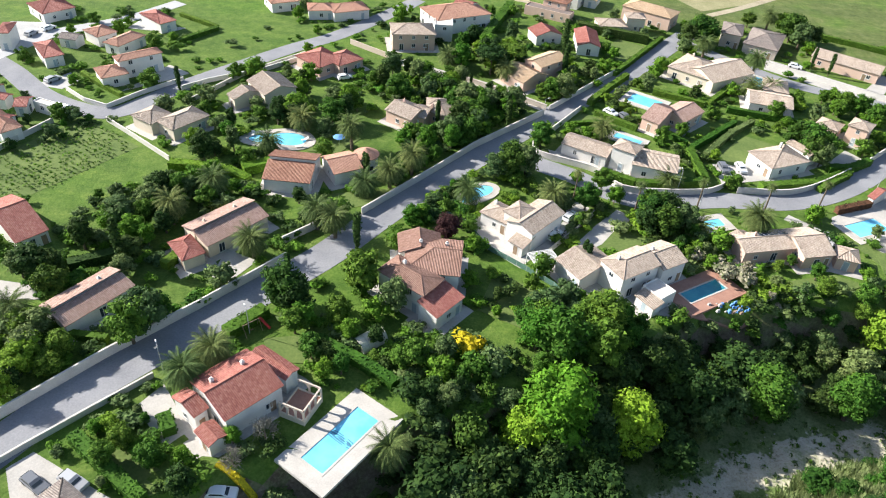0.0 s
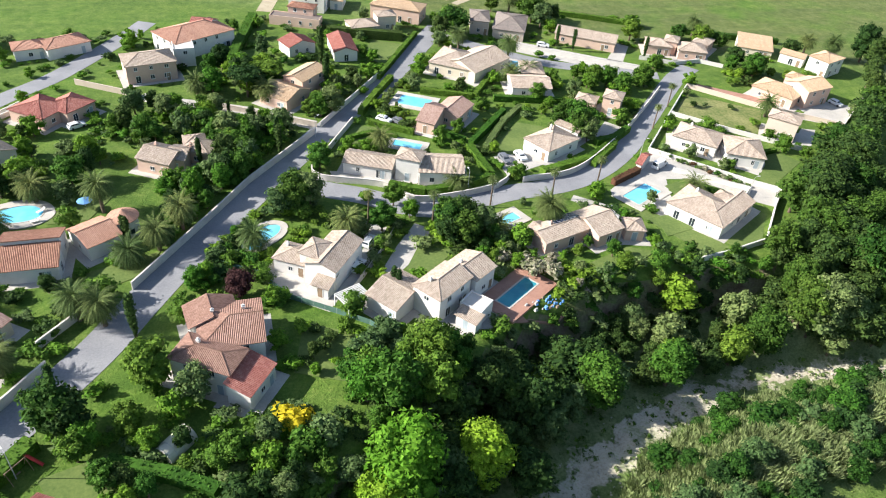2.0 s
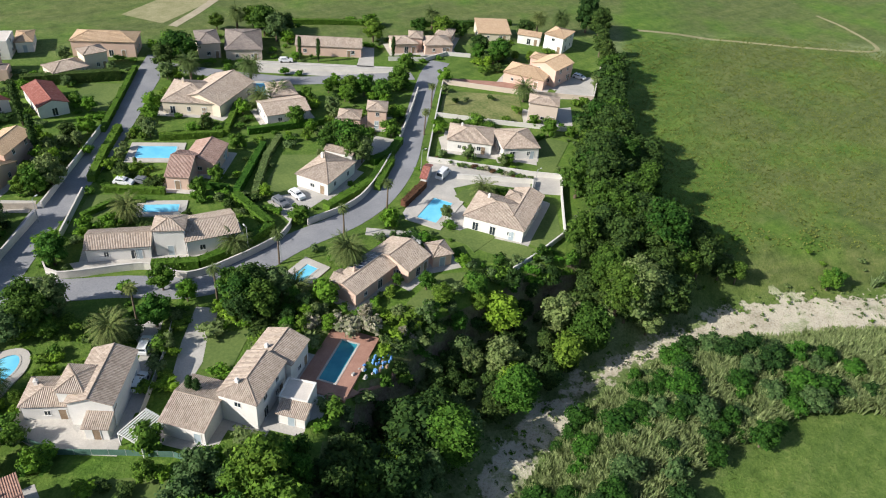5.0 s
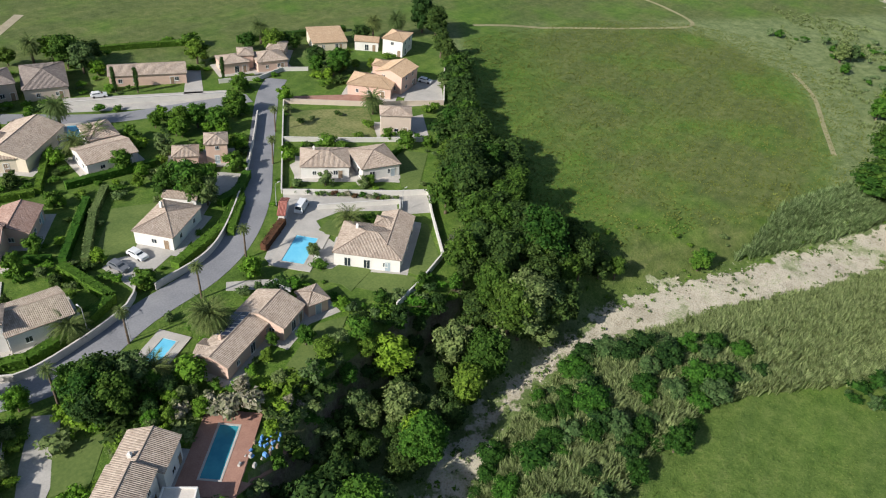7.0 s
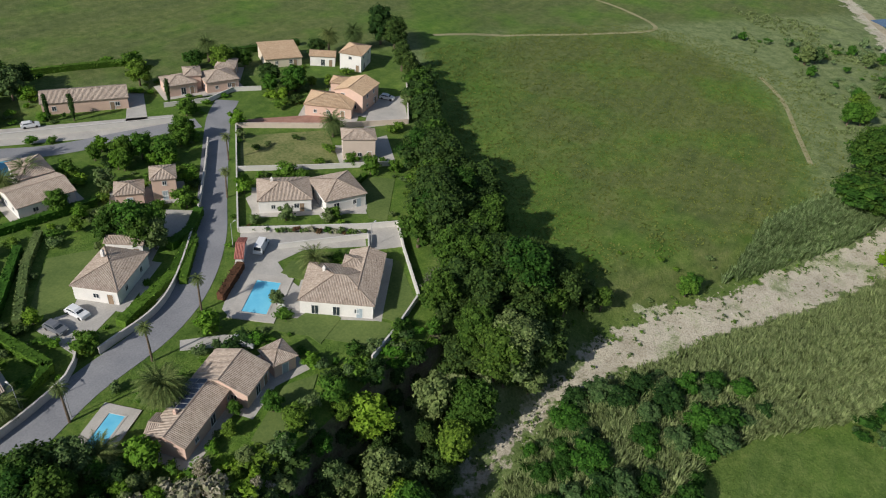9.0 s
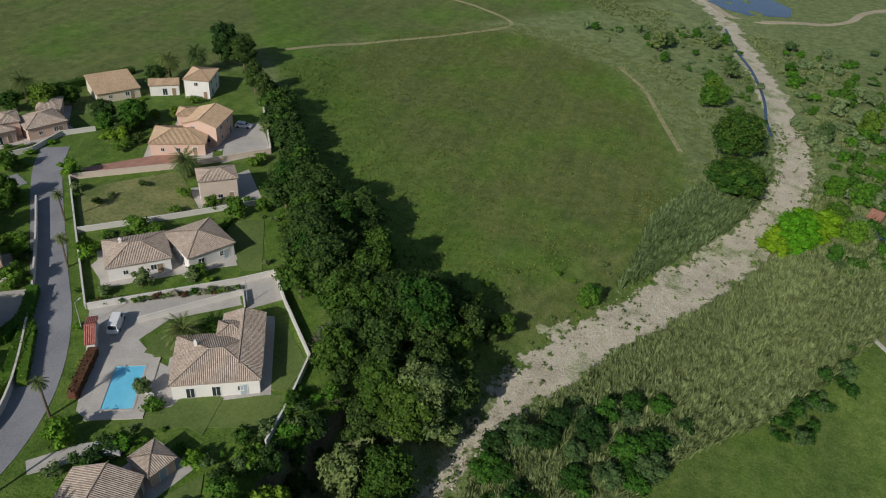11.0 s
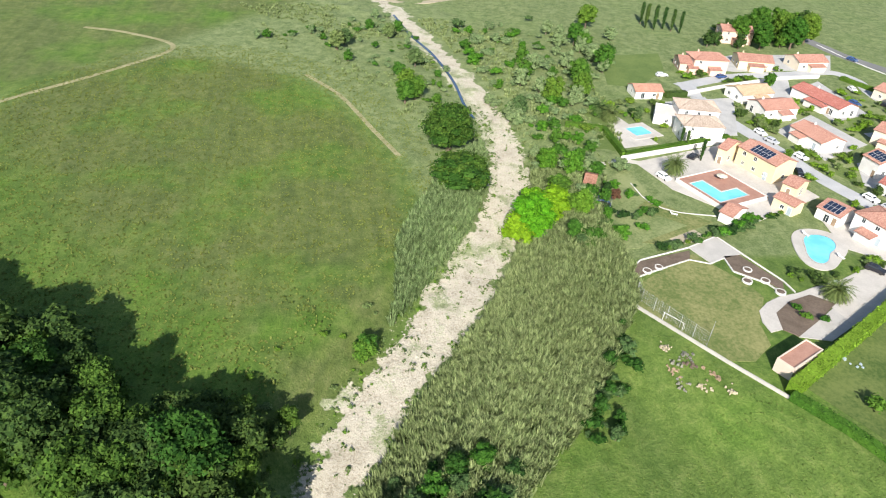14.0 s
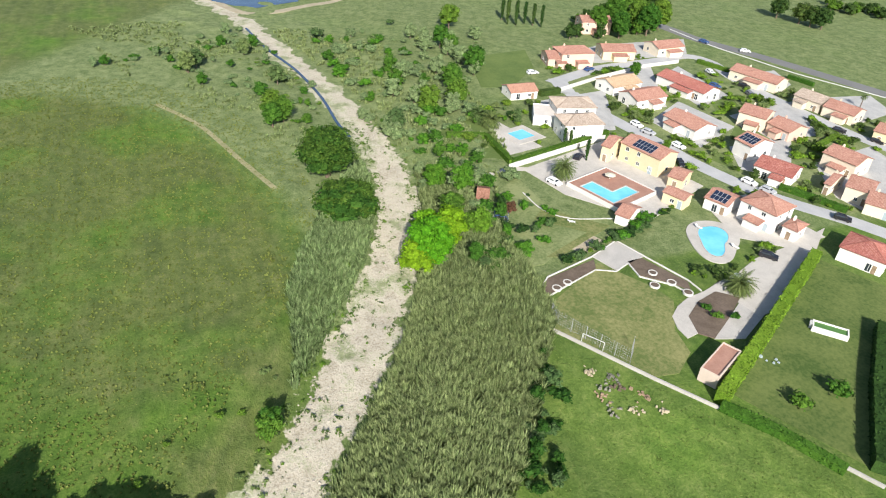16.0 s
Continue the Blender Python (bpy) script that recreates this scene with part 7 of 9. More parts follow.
tree("tall", "poplar_leaf", 19.6, 73.2, 16.8, 1.25)
tree("tall", "poplar_leaf", 32.3, 73.6, 13.4, 1.15)
tree("tall", "poplar_leaf", 15.0, 69.8, 12.3, 1.2)
tree("tall", "green_leaf", 57.6, 84.0, 12.3, 1.3)
tree("tall", "green_leaf", 73.9, 85.1, 11.2, 1.2)
shrub("mustard_leaf", 5.5, 82.7, 5)
tree("pine", "green_leaf", 15.0, 198.7, 7.8, 1.35)
tree("round", "wood_leaf", -65.9, 87.8, 6.7)
tree("round", "olive_leaf", -47.5, 81.5, 9)
tree("round", "green_leaf", -48.6, 78.7, 9)
tree("round", "wood_leaf", -26.8, 90.4, 9)
tree("round", "dark_leaf", -24.6, 89.3, 7.8)
tree("round", "olive_leaf", -7.9, 91.0, 7.0)
tree("round", "wood_leaf", 13.6, 138.3, 7.8)
tree("round", "olive_leaf", 10.5, 137.7, 6.7)
tree("round", "green_leaf", 29.8, 127.9, 6.7)
tree("round", "wood_leaf", 43.3, 123.6, 7.8)
tree("round", "dark_leaf", 41.9, 121.3, 6.7)
tree("round", "green_leaf", -14.0, 95.8, 9)
tree("round", "green_leaf", -3.1, 79.1, 5.6)
tree("round", "green_leaf", -16.7, 87.4, 5.6)
tree("round", "green_leaf", -23.6, 83.9, 5.6)
tree("round", "green_leaf", -42.1, 59.2, 4.5)
tree("round", "green_leaf", -37.7, 56.9, 4.5)
tree("round", "green_leaf", -19.7, 78.5, 5.6)
tree("round", "green_leaf", -43.6, 56.3, 4.5)
tree("round", "olive_leaf", 29.4, 181.1, 7.8)
tree("round", "olive_leaf", 72.6, 98.1, 6.3)
tree("round", "purple_leaf", 0.3, 113.4, 5.6)
tree("round", "bright_leaf", -27.5, 61.2, 3.4)
tree("round", "bright_leaf", -22.5, 85.4, 5.6)
tree("round", "bright_leaf", -14.2, 83.6, 4.5)
tree("round", "green_leaf", 55.8, 116.4, 4.2)
tree("round", "green_leaf", 79.6, 229.8, 9)
tree("round", "green_leaf", 78.9, 234.7, 9)
tree("round", "wood_leaf", 111.5, 240.3, 10.1)
tree("round", "olive_leaf", 112.6, 234.6, 9)
tree("round", "green_leaf", 26.4, 180.2, 6.7)
tree("round", "wood_leaf", 78.9, 230.2, 10.1, 1.2)
tree("round", "dark_leaf", 74.0, 229.5, 7.8)
tree("pine", "dark_leaf", 9.5, 194.3, 8.4, 1.3)
tree("cypress", "dark_leaf", 32.5, 215.7, 11.2)
tree("cypress", "dark_leaf", 30.7, 195.7, 11.2)
tree("cypress", "dark_leaf", 13.7, 161.3, 9)
tree("cypress", "dark_leaf", 3.9, 182.5, 5.6)
tree("cypress", "dark_leaf", 27.2, 108.6, 6.7)
tree("cypress", "dark_leaf", 27.8, 107.6, 6.7)
tree("cypress", "dark_leaf", 111.0, 217.5, 7.8)
tree("cypress", "dark_leaf", 115.1, 213.7, 7.8)
tree("cypress", "dark_leaf", 136.5, 204.3, 7.8)
tree("round", "green_leaf", 89.8, 160.6, 9)
tree("round", "green_leaf", 92.5, 159.4, 7.8)
tree("round", "green_leaf", 89.3, 164.0, 7.8)
tree("round", "green_leaf", 112.6, 185.9, 6.7)
tree("round", "green_leaf", 115.1, 180.7, 6.7)
tree("round", "green_leaf", 124.7, 186.1, 6.7)
tree("round", "green_leaf", 108.6, 187.3, 6.7)
tree("round", "green_leaf", 21.6, 154.0, 6.7)
tree("round", "green_leaf", 3.1, 164.1, 6.7)
tree("round", "green_leaf", 5.5, 159.7, 6.7)
tree("round", "green_leaf", 0.1, 166.5, 5.6)
palm("date", 13.8, 189.7, 4.5, 1)
palm("date", -3.1, 196.1, 4.5, 1)
palm("date", 4.4, 127.0, 3.9, 1)
palm("date", 50.4, 140.3, 2.2, 1)
palm("date", 22.5, 127.3, 4.5, 1)
palm("date", 37.6, 160.1, 3.9, 1)
palm("date", 75.9, 215.9, 6.7, 1)
palm("date", 89.1, 207.0, 6.7, 1)
palm("date", 90.6, 195.1, 3.4, 1)
palm("date", 64.3, 123.2, 5.6, 1)
tree("round", "purple_leaf", 0.8, 114.0, 5.6)
shrub("green_leaf", -3.6, 113.9, 2.8)
shrub("green_leaf", -0.7, 112.5, 2.8)
shrub("green_leaf", 5.9, 110.3, 3.4)
tree("round", "green_leaf", 28.7, 90.1, 9)
tree("round", "green_leaf", 20.9, 83.2, 10.1)
tree("round", "green_leaf", 27.5, 83.3, 10.1)
tree("round", "green_leaf", 17.8, 88.1, 7.8)
tree("round", "green_leaf", 25.0, 89.7, 6.7)
tree("round", "green_leaf", 34.4, 136.4, 5.6)
tree("round", "green_leaf", 43.1, 127.5, 6.7)
tree("round", "green_leaf", 44.2, 126.0, 6.7)
tree("round", "wood_leaf", 13.5, 141.4, 7.8)
tree("round", "olive_leaf", 17.4, 140.7, 7.8)
tree("round", "green_leaf", 15.1, 139.8, 6.7)
tree("round", "bright_leaf", 36.6, 131.3, 4.5)
tree("round", "bright_leaf", 50.9, 115.3, 3.5)
tree("round", "bright_leaf", 52.7, 110.8, 3.5)
shrub("bright_leaf", 28.9, 138.8, 3.4)
shrub("bright_leaf", 40.3, 191.9, 2.8)
palm("fan", 40.5, 127.7, 7.8, 1)
palm("fan", 55.0, 131.8, 7.3, 1)
palm("fan", 70.0, 132.3, 7.3, 1)
palm("fan", 83.2, 135.5, 7.3, 1)
palm("fan", 112.6, 159.1, 6.7, 1)
palm("fan", 124.7, 170.9, 6.7, 1)
palm("date", 64.6, 122.2, 5.6, 1)
palm("date", 84.9, 194.2, 3.4, 1)
palm("date", 104.4, 127.6, 2.8, 1)
palm("date", 52.3, 121.4, 2.8, 1)
palm("date", 150.4, 160.3, 4.5, 1)
tree("round", "wood_leaf", 44.4, 125.2, 7.8)
tree("round", "dark_leaf", 45.8, 125.3, 7.8)
tree("round", "wood_leaf", 45.1, 120.1, 7.8)
tree("round", "olive_leaf", 49.9, 123.2, 6.7)
tree("round", "green_leaf", 42.6, 123.2, 6.7)
tree("round", "wood_leaf", 89.2, 157.2, 7.8)
tree("round", "dark_leaf", 89.5, 160.3, 7.8)
tree("round", "wood_leaf", 86.8, 163.2, 7.8)
tree("round", "olive_leaf", 90.7, 155.6, 6.7)
tree("round", "green_leaf", 87.5, 180.1, 5.6)
tree("round", "green_leaf", 48.7, 117.8, 2.8)
tree("round", "green_leaf", 50.9, 116.9, 2.8)
tree("round", "green_leaf", 73.2, 109.8, 4.2)
tree("round", "green_leaf", 72.8, 105.0, 4.8)
tree("round", "green_leaf", 68.8, 103.1, 4.2)
tree("round", "green_leaf", 73.8, 101.0, 4.2)
tree("round", "green_leaf", 69.6, 114.0, 2.8)
tree("round", "green_leaf", 66.3, 111.8, 2.8)
tree("round", "green_leaf", 79.8, 102.0, 4.2)
tree("round", "green_leaf", 160.6, 190.9, 5.6)
tree("round", "green_leaf", 168.4, 187.7, 6.7)
tree("round", "green_leaf", 162.7, 186.0, 5.6)
shrub("blossom", 50.2, 112.4, 3.9)
shrub("blossom", 54.9, 108.1, 4.5)
shrub("blossom", 57.4, 106.0, 4.5)
shrub("blossom", 54.8, 110.4, 3.9)
tree("round", "yellow_leaf", 60.4, 116.4, 2.8)
tree("round", "yellow_leaf", 56.3, 117.4, 2.8)
tree("round", "wood_leaf", 96.0, 87.7, 11.2)
tree("round", "bright_leaf", 75.7, 87.5, 7.8)
tree("round", "olive_leaf", 73.5, 97.7, 5.6)
tree("round", "olive_leaf", 73.1, 96.1, 5.6)
tree("round", "olive_leaf", 112.0, 85.5, 10.1)
tree("round", "olive_leaf", 106.9, 86.3, 10.1)
tree("round", "green_leaf", 153.1, 66.8, 5.6)
tree("tall", "wood_leaf", 121.4, 91.4, 10.1)
tree("tall", "wood_leaf", 122.6, 96.1, 10.1)
tree("tall", "wood_leaf", 116.4, 96.5, 10.1)
tree("round", "wood_leaf", 211.4, 36.1, 11.2)
tree("round", "green_leaf", 266.6, 48.0, 7.8)
tree("round", "green_leaf", 318.8, 68.8, 5.6)
tree("round", "wood_leaf", 123.4, 93.1, 13.4, 1.1)
tree("round", "wood_leaf", 151.1, 127.7, 12.3)
tree("round", "wood_leaf", 140.4, 117.1, 12.3)
tree("round", "wood_leaf", 149.1, 134.0, 11.2)
tree("round", "wood_leaf", 134.9, 122.9, 11.2)
tree("round", "wood_leaf", 127.9, 115.5, 11.2)
tree("round", "wood_leaf", 122.8, 116.2, 10.1)
tree("round", "wood_leaf", 129.5, 110.6, 10.1)
tree("round", "yellow_leaf", 191.5, 25.0, 11.2, 1.3)
tree("round", "yellow_leaf", 190.4, 28.5, 7.8, 1.4)
tree("round", "yellow_leaf", 194.9, 19.6, 9, 1.3)
tree("round", "wood_leaf", 232.0, 39.5, 13.4, 1.3)
tree("round", "wood_leaf", 209.5, 40.0, 10.1, 1.5)
tree("twig", "grey_twig", -23.3, 62.7, 4.2, 1.3)
tree("twig", "grey_twig", -26.5, 57.6, 3.8, 1.3)
tree("round", "olive_leaf", 92.0, 126.2, 3.4, 1.0)
tree("twig", "grey_twig", 121.8, 106.9, 7.8)
tree("twig", "grey_twig", 111.3, 105.3, 6.7)
tree("round", "wood_leaf", 107.2, 93.9, 11.2)
tree("round", "wood_leaf", 105.2, 88.3, 12.3)
tree("round", "wood_leaf", 107.5, 101.9, 9)
tree("round", "olive_leaf", 108.6, 87.7, 11.2, 1.2)
tree("tall", "dark_leaf", 199.6, 172.6, 10.1)
tree("tall", "dark_leaf", 195.1, 167.2, 9)
tree("round", "dark_leaf", 214.5, 191.4, 13.4)
tree("round", "dark_leaf", 214.0, 185.3, 11.2)
palm("date", 204.6, 195.5, 6.7, 1)
tree("round", "green_leaf", 154.2, 66.5, 5.6)
tree("round", "wood_leaf", 233.0, 38.9, 13.4, 1.4)
tree("round", "wood_leaf", 211.4, 39.9, 10.1, 1.6)
tree("round", "green_leaf", 272.8, 47.1, 9)
tree("round", "green_leaf", 269.6, 44.4, 7.8)
tree("round", "olive_leaf", 317.6, 68.3, 7.8)
tree("round", "olive_leaf", 322.1, 65.3, 6.7)
tree("round", "olive_leaf", 300.6, 41.0, 6.7)
tree("round", "olive_leaf", 256.7, 13.5, 7.8)
tree("round", "olive_leaf", 332.0, 48.0, 6.7)
tree("round", "green_leaf", 291.4, -25.8, 10.1)
tree("round", "green_leaf", 278.4, -12.4, 9)
tree("round", "green_leaf", 260.9, 1.6, 9)
tree("round", "green_leaf", 263.5, -8.6, 9)
tree("round", "green_leaf", 320.6, -24.0, 9)
tree("round", "green_leaf", 344.0, -36.3, 10.1)
tree("round", "bright_leaf", 212.1, 9.9, 7.8)
tree("round", "bright_leaf", 220.1, 14.2, 7.8)
tree("round", "bright_leaf", 191.2, 14.1, 6.7)
shrub("olive_leaf", 333.7, -1.1, 4.5)
shrub("olive_leaf", 327.9, -17.6, 3.4)
shrub("olive_leaf", 349.8, 17.6, 5.6)
shrub("olive_leaf", 351.8, -13.4, 3.4)
palm("fan", 233.6, -146.1, 4.5, 1)
palm("date", 211.6, -18.1, 3.4, 1)
palm("date", 157.0, -29.9, 2.2, 1)
palm("date", 251.0, -11.2, 2.8, 1)
palm("date", 246.3, -12.9, 2.8, 1)
tree("round", "red_leaf", 198.2, 3.0, 3.4)
tree("cypress", "dark_leaf", 230.4, -28.8, 5.6)
tree("cypress", "dark_leaf", 228.3, -29.5, 5.6)
tree("cypress", "dark_leaf", 219.4, -29.8, 6.7)
tree("round", "green_leaf", 277.2, -83.2, 5.6)
tree("round", "green_leaf", 228.3, -74.6, 3.4)
tree("round", "green_leaf", 220.0, -56.4, 3.4)
tree("round", "green_leaf", 329.3, -98.3, 11.2)
tree("round", "green_leaf", 320.1, -103.6, 11.2)
tree("round", "green_leaf", 330.6, -118.5, 13.4)
tree("round", "green_leaf", 321.8, -118.3, 13.4)
tree("round", "green_leaf", 336.1, -110.6, 13.4)
tree("round", "green_leaf", 329.2, -129.2, 13.4)
tree("cypress", "dark_leaf", 346.6, -64.3, 11.2)
tree("cypress", "dark_leaf", 344.4, -67.3, 11.2)
tree("cypress", "dark_leaf", 345.9, -72.1, 10.1)
tree("cypress", "dark_leaf", 342.9, -74.7, 10.1)
tree("cypress", "dark_leaf", 339.9, -77.2, 10.1)
tree("cypress", "dark_leaf", 353.1, -64.7, 10.1)
tree("round", "dark_leaf", 337.4, -203.3, 10.1)
tree("round", "dark_leaf", 326.9, -207.3, 10.1)
tree("round", "dark_leaf", 316.8, -211.1, 10.1)
tree("round", "dark_leaf", 321.8, -209.2, 10.1)
shrub("green_leaf", 126.5, -17.6, 3.4)
shrub("green_leaf", 126.5, -26.2, 3.9)
shrub("green_leaf", 149.3, -22.5, 2.2)
shrub("green_leaf", 150.2, -19.2, 2.2)
shrub("green_leaf", 153.1, -18.7, 2.2)
drape("lawn", [(26.2, 162.8), (34.4, 174.4), (40.6, 170.5), (36.0, 162.1)], "lawn", 0.055, "bright green lawn beside the villa", "lawn", clear=True)
drape("lawn", [(31.3, 114.7), (35.6, 121.3), (42.4, 118.6), (35.7, 112.6)], "lawn", 0.060, "bright green lawn with mown stripes", "lawn", clear=True)
drape("lawn", [(63.1, 154.9), (76.6, 168.6), (84.3, 164.0), (69.8, 152.1)], "lawn", 0.065, "green lawn between hedges", "lawn", clear=True)
drape("lawn", [(85.5, 124.9), (89.4, 124.1), (99.2, 109.6), (100.3, 107.1), (107.1, 106.3), (93.9, 105.5)], "lawn", 0.070, "smooth green lawn before the villa", "lawn", clear=True)
drape("lawn", [(116.0, 117.5), (116.5, 116.4), (107.9, 106.8), (101.0, 107.0), (100.6, 109.3)], "lawn", 0.075, "smooth green lawn before the villa", "lawn", clear=True)
drape("lawn", [(138.4, 142.9), (142.6, 135.6), (126.8, 126.7), (125.1, 130.4), (131.0, 135.4)], "lawn", 0.080, "green lawn behind the bungalow", "lawn", clear=True)
drape("lawn", [(99.5, 132.0), (103.6, 133.0), (106.9, 129.3), (107.2, 125.0), (100.1, 127.6)], "lawn", 0.085, "small green lawn with a palm", "lawn", clear=True)
drape("lawn", [(10.3, 104.5), (17.3, 100.4), (25.6, 91.4), (25.6, 85.1), (14.7, 89.5), (7.0, 93.3)], "lawn", 0.090, "rough green grass of an open garden", "lawn")
thicket([(8.5, 103.0), (17.3, 100.4), (26.5, 91.4), (25.6, 84.1), (14.7, 88.5), (6.5, 92.3)], 20, 2.0, 4.0, 93, leafs=("green_leaf", "bright_leaf", "dark_leaf"), shrubs=0.75)
drape("lawn", [(-28.5, 82.1), (-20.0, 84.1), (-14.7, 80.4), (-20.1, 77.3), (-26.0, 77.3)], "lawn", 0.095, "green lawn beside a swing", "lawn", clear=True)
drape("lawn", [(-26.2, 125.7), (-12.7, 129.9), (-15.6, 123.5), (-22.3, 120.5)], "lawn", 0.100, "green lawn behind the roadside wall", "lawn", clear=True)
drape("lawn", [(-36.2, 147.4), (-21.9, 151.1), (-26.0, 143.1), (-33.3, 143.0)], "lawn", 0.105, "green lawn beside the round pool", "lawn", clear=True)
drape("lawn", [(-52.4, 77.4), (-49.3, 81.0), (-48.5, 79.1), (-51.2, 75.7)], "lawn", 0.110, "small green lawn", "lawn", clear=True)
drape("lawn", [(-46.9, 58.9), (-41.2, 58.5), (-31.8, 54.0), (-37.7, 51.5)], "lawn", 0.115, "rough green grass with small bushes", "lawn", clear=True)
drape("lawn", [(44.9, 219.4), (52.0, 230.2), (60.6, 225.0), (49.9, 209.4)], "lawn", 0.120, "green lawn behind a clipped hedge", "lawn", clear=True)
drape("lawn", [(90.0, 121.1), (97.3, 120.4), (96.1, 114.9), (88.8, 113.6)], "lawn", 0.125, "green lawn below the villa", "lawn", clear=True)
for _i, (_x, _y, _q, _a, _b) in enumerate(APRONS):
    _m = pose(_x, _y, 0, 0, 0, _q)
    drape("terrace", [tuple((_m @ Vector(v))[:2]) for v in ((-_a, -_b, 0), (_a, -_b, 0), (_a, _b, 0), (-_a, _b, 0))], "concrete" if _i % 3 else "paving", 0.012 + 0.0004 * _i, "pale paved strip round a house", "terrace")
drape("lawn", [(67.4, 108.7), (78.1, 112.1), (83.2, 109.5), (74.8, 105.1), (65.4, 103.5)], "lawn", 0.14, "green lawn behind the long bungalow", "lawn", clear=True)
tree("round", "wood_leaf", 100.9, 252.3, 5.5, 1.2)
palm("date", 106.8, 249.8, 6.0, 1)
tree("round", "green_leaf", 111.7, 248.2, 7.5, 1.2)
tree("round", "wood_leaf", 115.0, 242.3, 5.5, 1.2)
tree("round", "dark_leaf", 119.6, 241.1, 6.5, 1.2)
tree("round", "green_leaf", 139.8, 219.7, 7.5, 1.2)
tree("round", "wood_leaf", 158.7, 218.6, 5.5, 1.2)
palm("date", 165.1, 219.8, 6.0, 1)
tree("round", "green_leaf", 162.9, 211.6, 7.5, 1.2)
tree("round", "wood_leaf", 169.3, 209.2, 5.5, 1.2)
tree("round", "dark_leaf", 189.7, 198.1, 6.5, 1.2)
palm("date", 196.8, 199.2, 6.0, 1)
palm("date", 202.7, 194.0, 6.0, 1)
tree("round", "dark_leaf", 164.1, 194.4, 6.5, 1.2)
tree("round", "green_leaf", 165.8, 186.6, 7.5, 1.2)
hedge([(124.2, 246.8), (135.7, 241.0), (147.2, 234.2)], 1.8, 1.6, leaf="green_leaf", label="loose green hedge behind the last houses")
hedge([(160.5, 225.9), (177.5, 217.5), (195.0, 210.5)], 2.0, 2.0, leaf="wood_leaf", label="loose green hedge behind the last houses")
thicket([(-14.0, 119.0), (4.6, 139.5), (7.5, 136.5), (-9.5, 117.0)], 34, 2.5, 4.5, 94, leafs=("green_leaf", "dark_leaf", "bright_leaf"), shrubs=0.7, gap=1.0, apart=False)
thicket([(-62.8, 139.4), (-52.9, 159.7), (-35.3, 164.5), (-44.7, 129.9), (-56.0, 130.5)], 26, 4, 8, 1)
thicket([(-38.8, 167.1), (-19.6, 192.7), (6.5, 182.6), (18.4, 167.8), (4.1, 147.8), (-3.4, 138.8), (-16.9, 167.9), (-27.7, 153.6)], 56, 4, 8, 2)
thicket([(-7.2, 203.6), (18.9, 222.9), (19.5, 192.6), (-1.3, 182.9)], 20, 5, 8, 3)
thicket([(-26.5, 80.3), (-20.9, 89.1), (-4.7, 82.8), (8.4, 79.2), (6.8, 71.5), (-5.1, 68.6), (-18.0, 73.9)], 22, 2.5, 5, 5)
thicket([(-50.0, 59.9), (-44.0, 66.6), (-31.1, 55.3), (-35.8, 50.8), (-41.7, 51.7)], 9, 2, 3.5, 6)
thicket([(-78.4, 90.9), (-72.5, 94.8), (-58.4, 116.8), (-48.6, 104.8), (-54.0, 94.0), (-68.1, 86.2)], 32, 4, 8, 7)
thicket([(-72.4, 80.2), (-64.8, 79.7), (-52.4, 72.5), (-55.6, 66.5), (-63.7, 64.6)], 22, 4, 7, 8)
thicket([(-51.6, 78.7), (-43.3, 89.3), (-35.5, 96.4), (-46.0, 83.3)], 14, 3, 7, 81)
thicket([(-63.5, 118.2), (-43.5, 130.1), (-27.9, 125.7), (-29.0, 119.1), (-43.5, 121.1), (-52.9, 107.8)], 26, 3, 7, 82)
thicket([(-9.1, 182.6), (22.2, 167.3), (4.9, 145.3), (-2.1, 150.4), (1.8, 165.8)], 40, 4, 7, 9)
thicket([(-13.8, 115.4), (6.4, 142.7), (12.4, 129.2), (-6.3, 115.5)], 26, 2, 5, 10)
thicket([(26.9, 205.4), (43.9, 199.2), (42.4, 189.2), (26.2, 173.8), (21.7, 181.3)], 30, 3, 5, 11)
thicket([(0.9, 218.4), (24.4, 221.5), (17.0, 189.1), (-4.1, 191.4)], 18, 4, 8, 12)
thicket([(51.8, 116.9), (66.1, 105.3), (65.5, 100.1), (56.3, 100.1), (49.9, 110.6)], 26, 2, 4, 13, leafs=('green_leaf', 'bright_leaf', 'blossom', 'olive_leaf'))
thicket([(70.3, 112.2), (95.1, 102.8), (99.9, 93.6), (84.3, 91.3), (62.6, 98.6), (62.8, 102.0)], 18, 2.5, 4.5, 14)
thicket([(42.0, 128.6), (54.4, 123.0), (52.6, 114.1), (44.0, 112.9), (40.9, 121.4)], 12, 3, 5, 15)
thicket([(107.8, 197.0), (128.3, 186.8), (103.8, 159.3), (106.5, 168.1), (97.6, 181.2)], 22, 3, 5, 16)
thicket([(84.2, 224.6), (103.0, 211.2), (96.4, 203.6), (80.3, 217.3)], 14, 2, 4, 17)
thicket([(55.3, 159.3), (68.2, 164.1), (65.3, 156.0), (54.7, 147.9)], 12, 1.5, 3, 18)
thicket([(26.2, 128.3), (45.2, 117.9), (49.9, 108.6), (48.8, 102.5), (45.5, 115.9)], 18, 2, 4, 19)
thicket([(44.6, 191.8), (50.7, 196.7), (50.5, 174.7), (40.1, 177.1)], 12, 1.5, 3, 20)
thicket([(161.9, 194.5), (178.3, 186.0), (164.8, 168.0), (156.7, 187.2)], 14, 3, 5, 21)
thicket([(21.9, 95.6), (32.5, 90.4), (35.4, 83.9), (20.4, 78.6), (13.8, 86.1)], 26, 3, 8, 23, leafs=('green_leaf', 'bright_leaf', 'olive_leaf'))
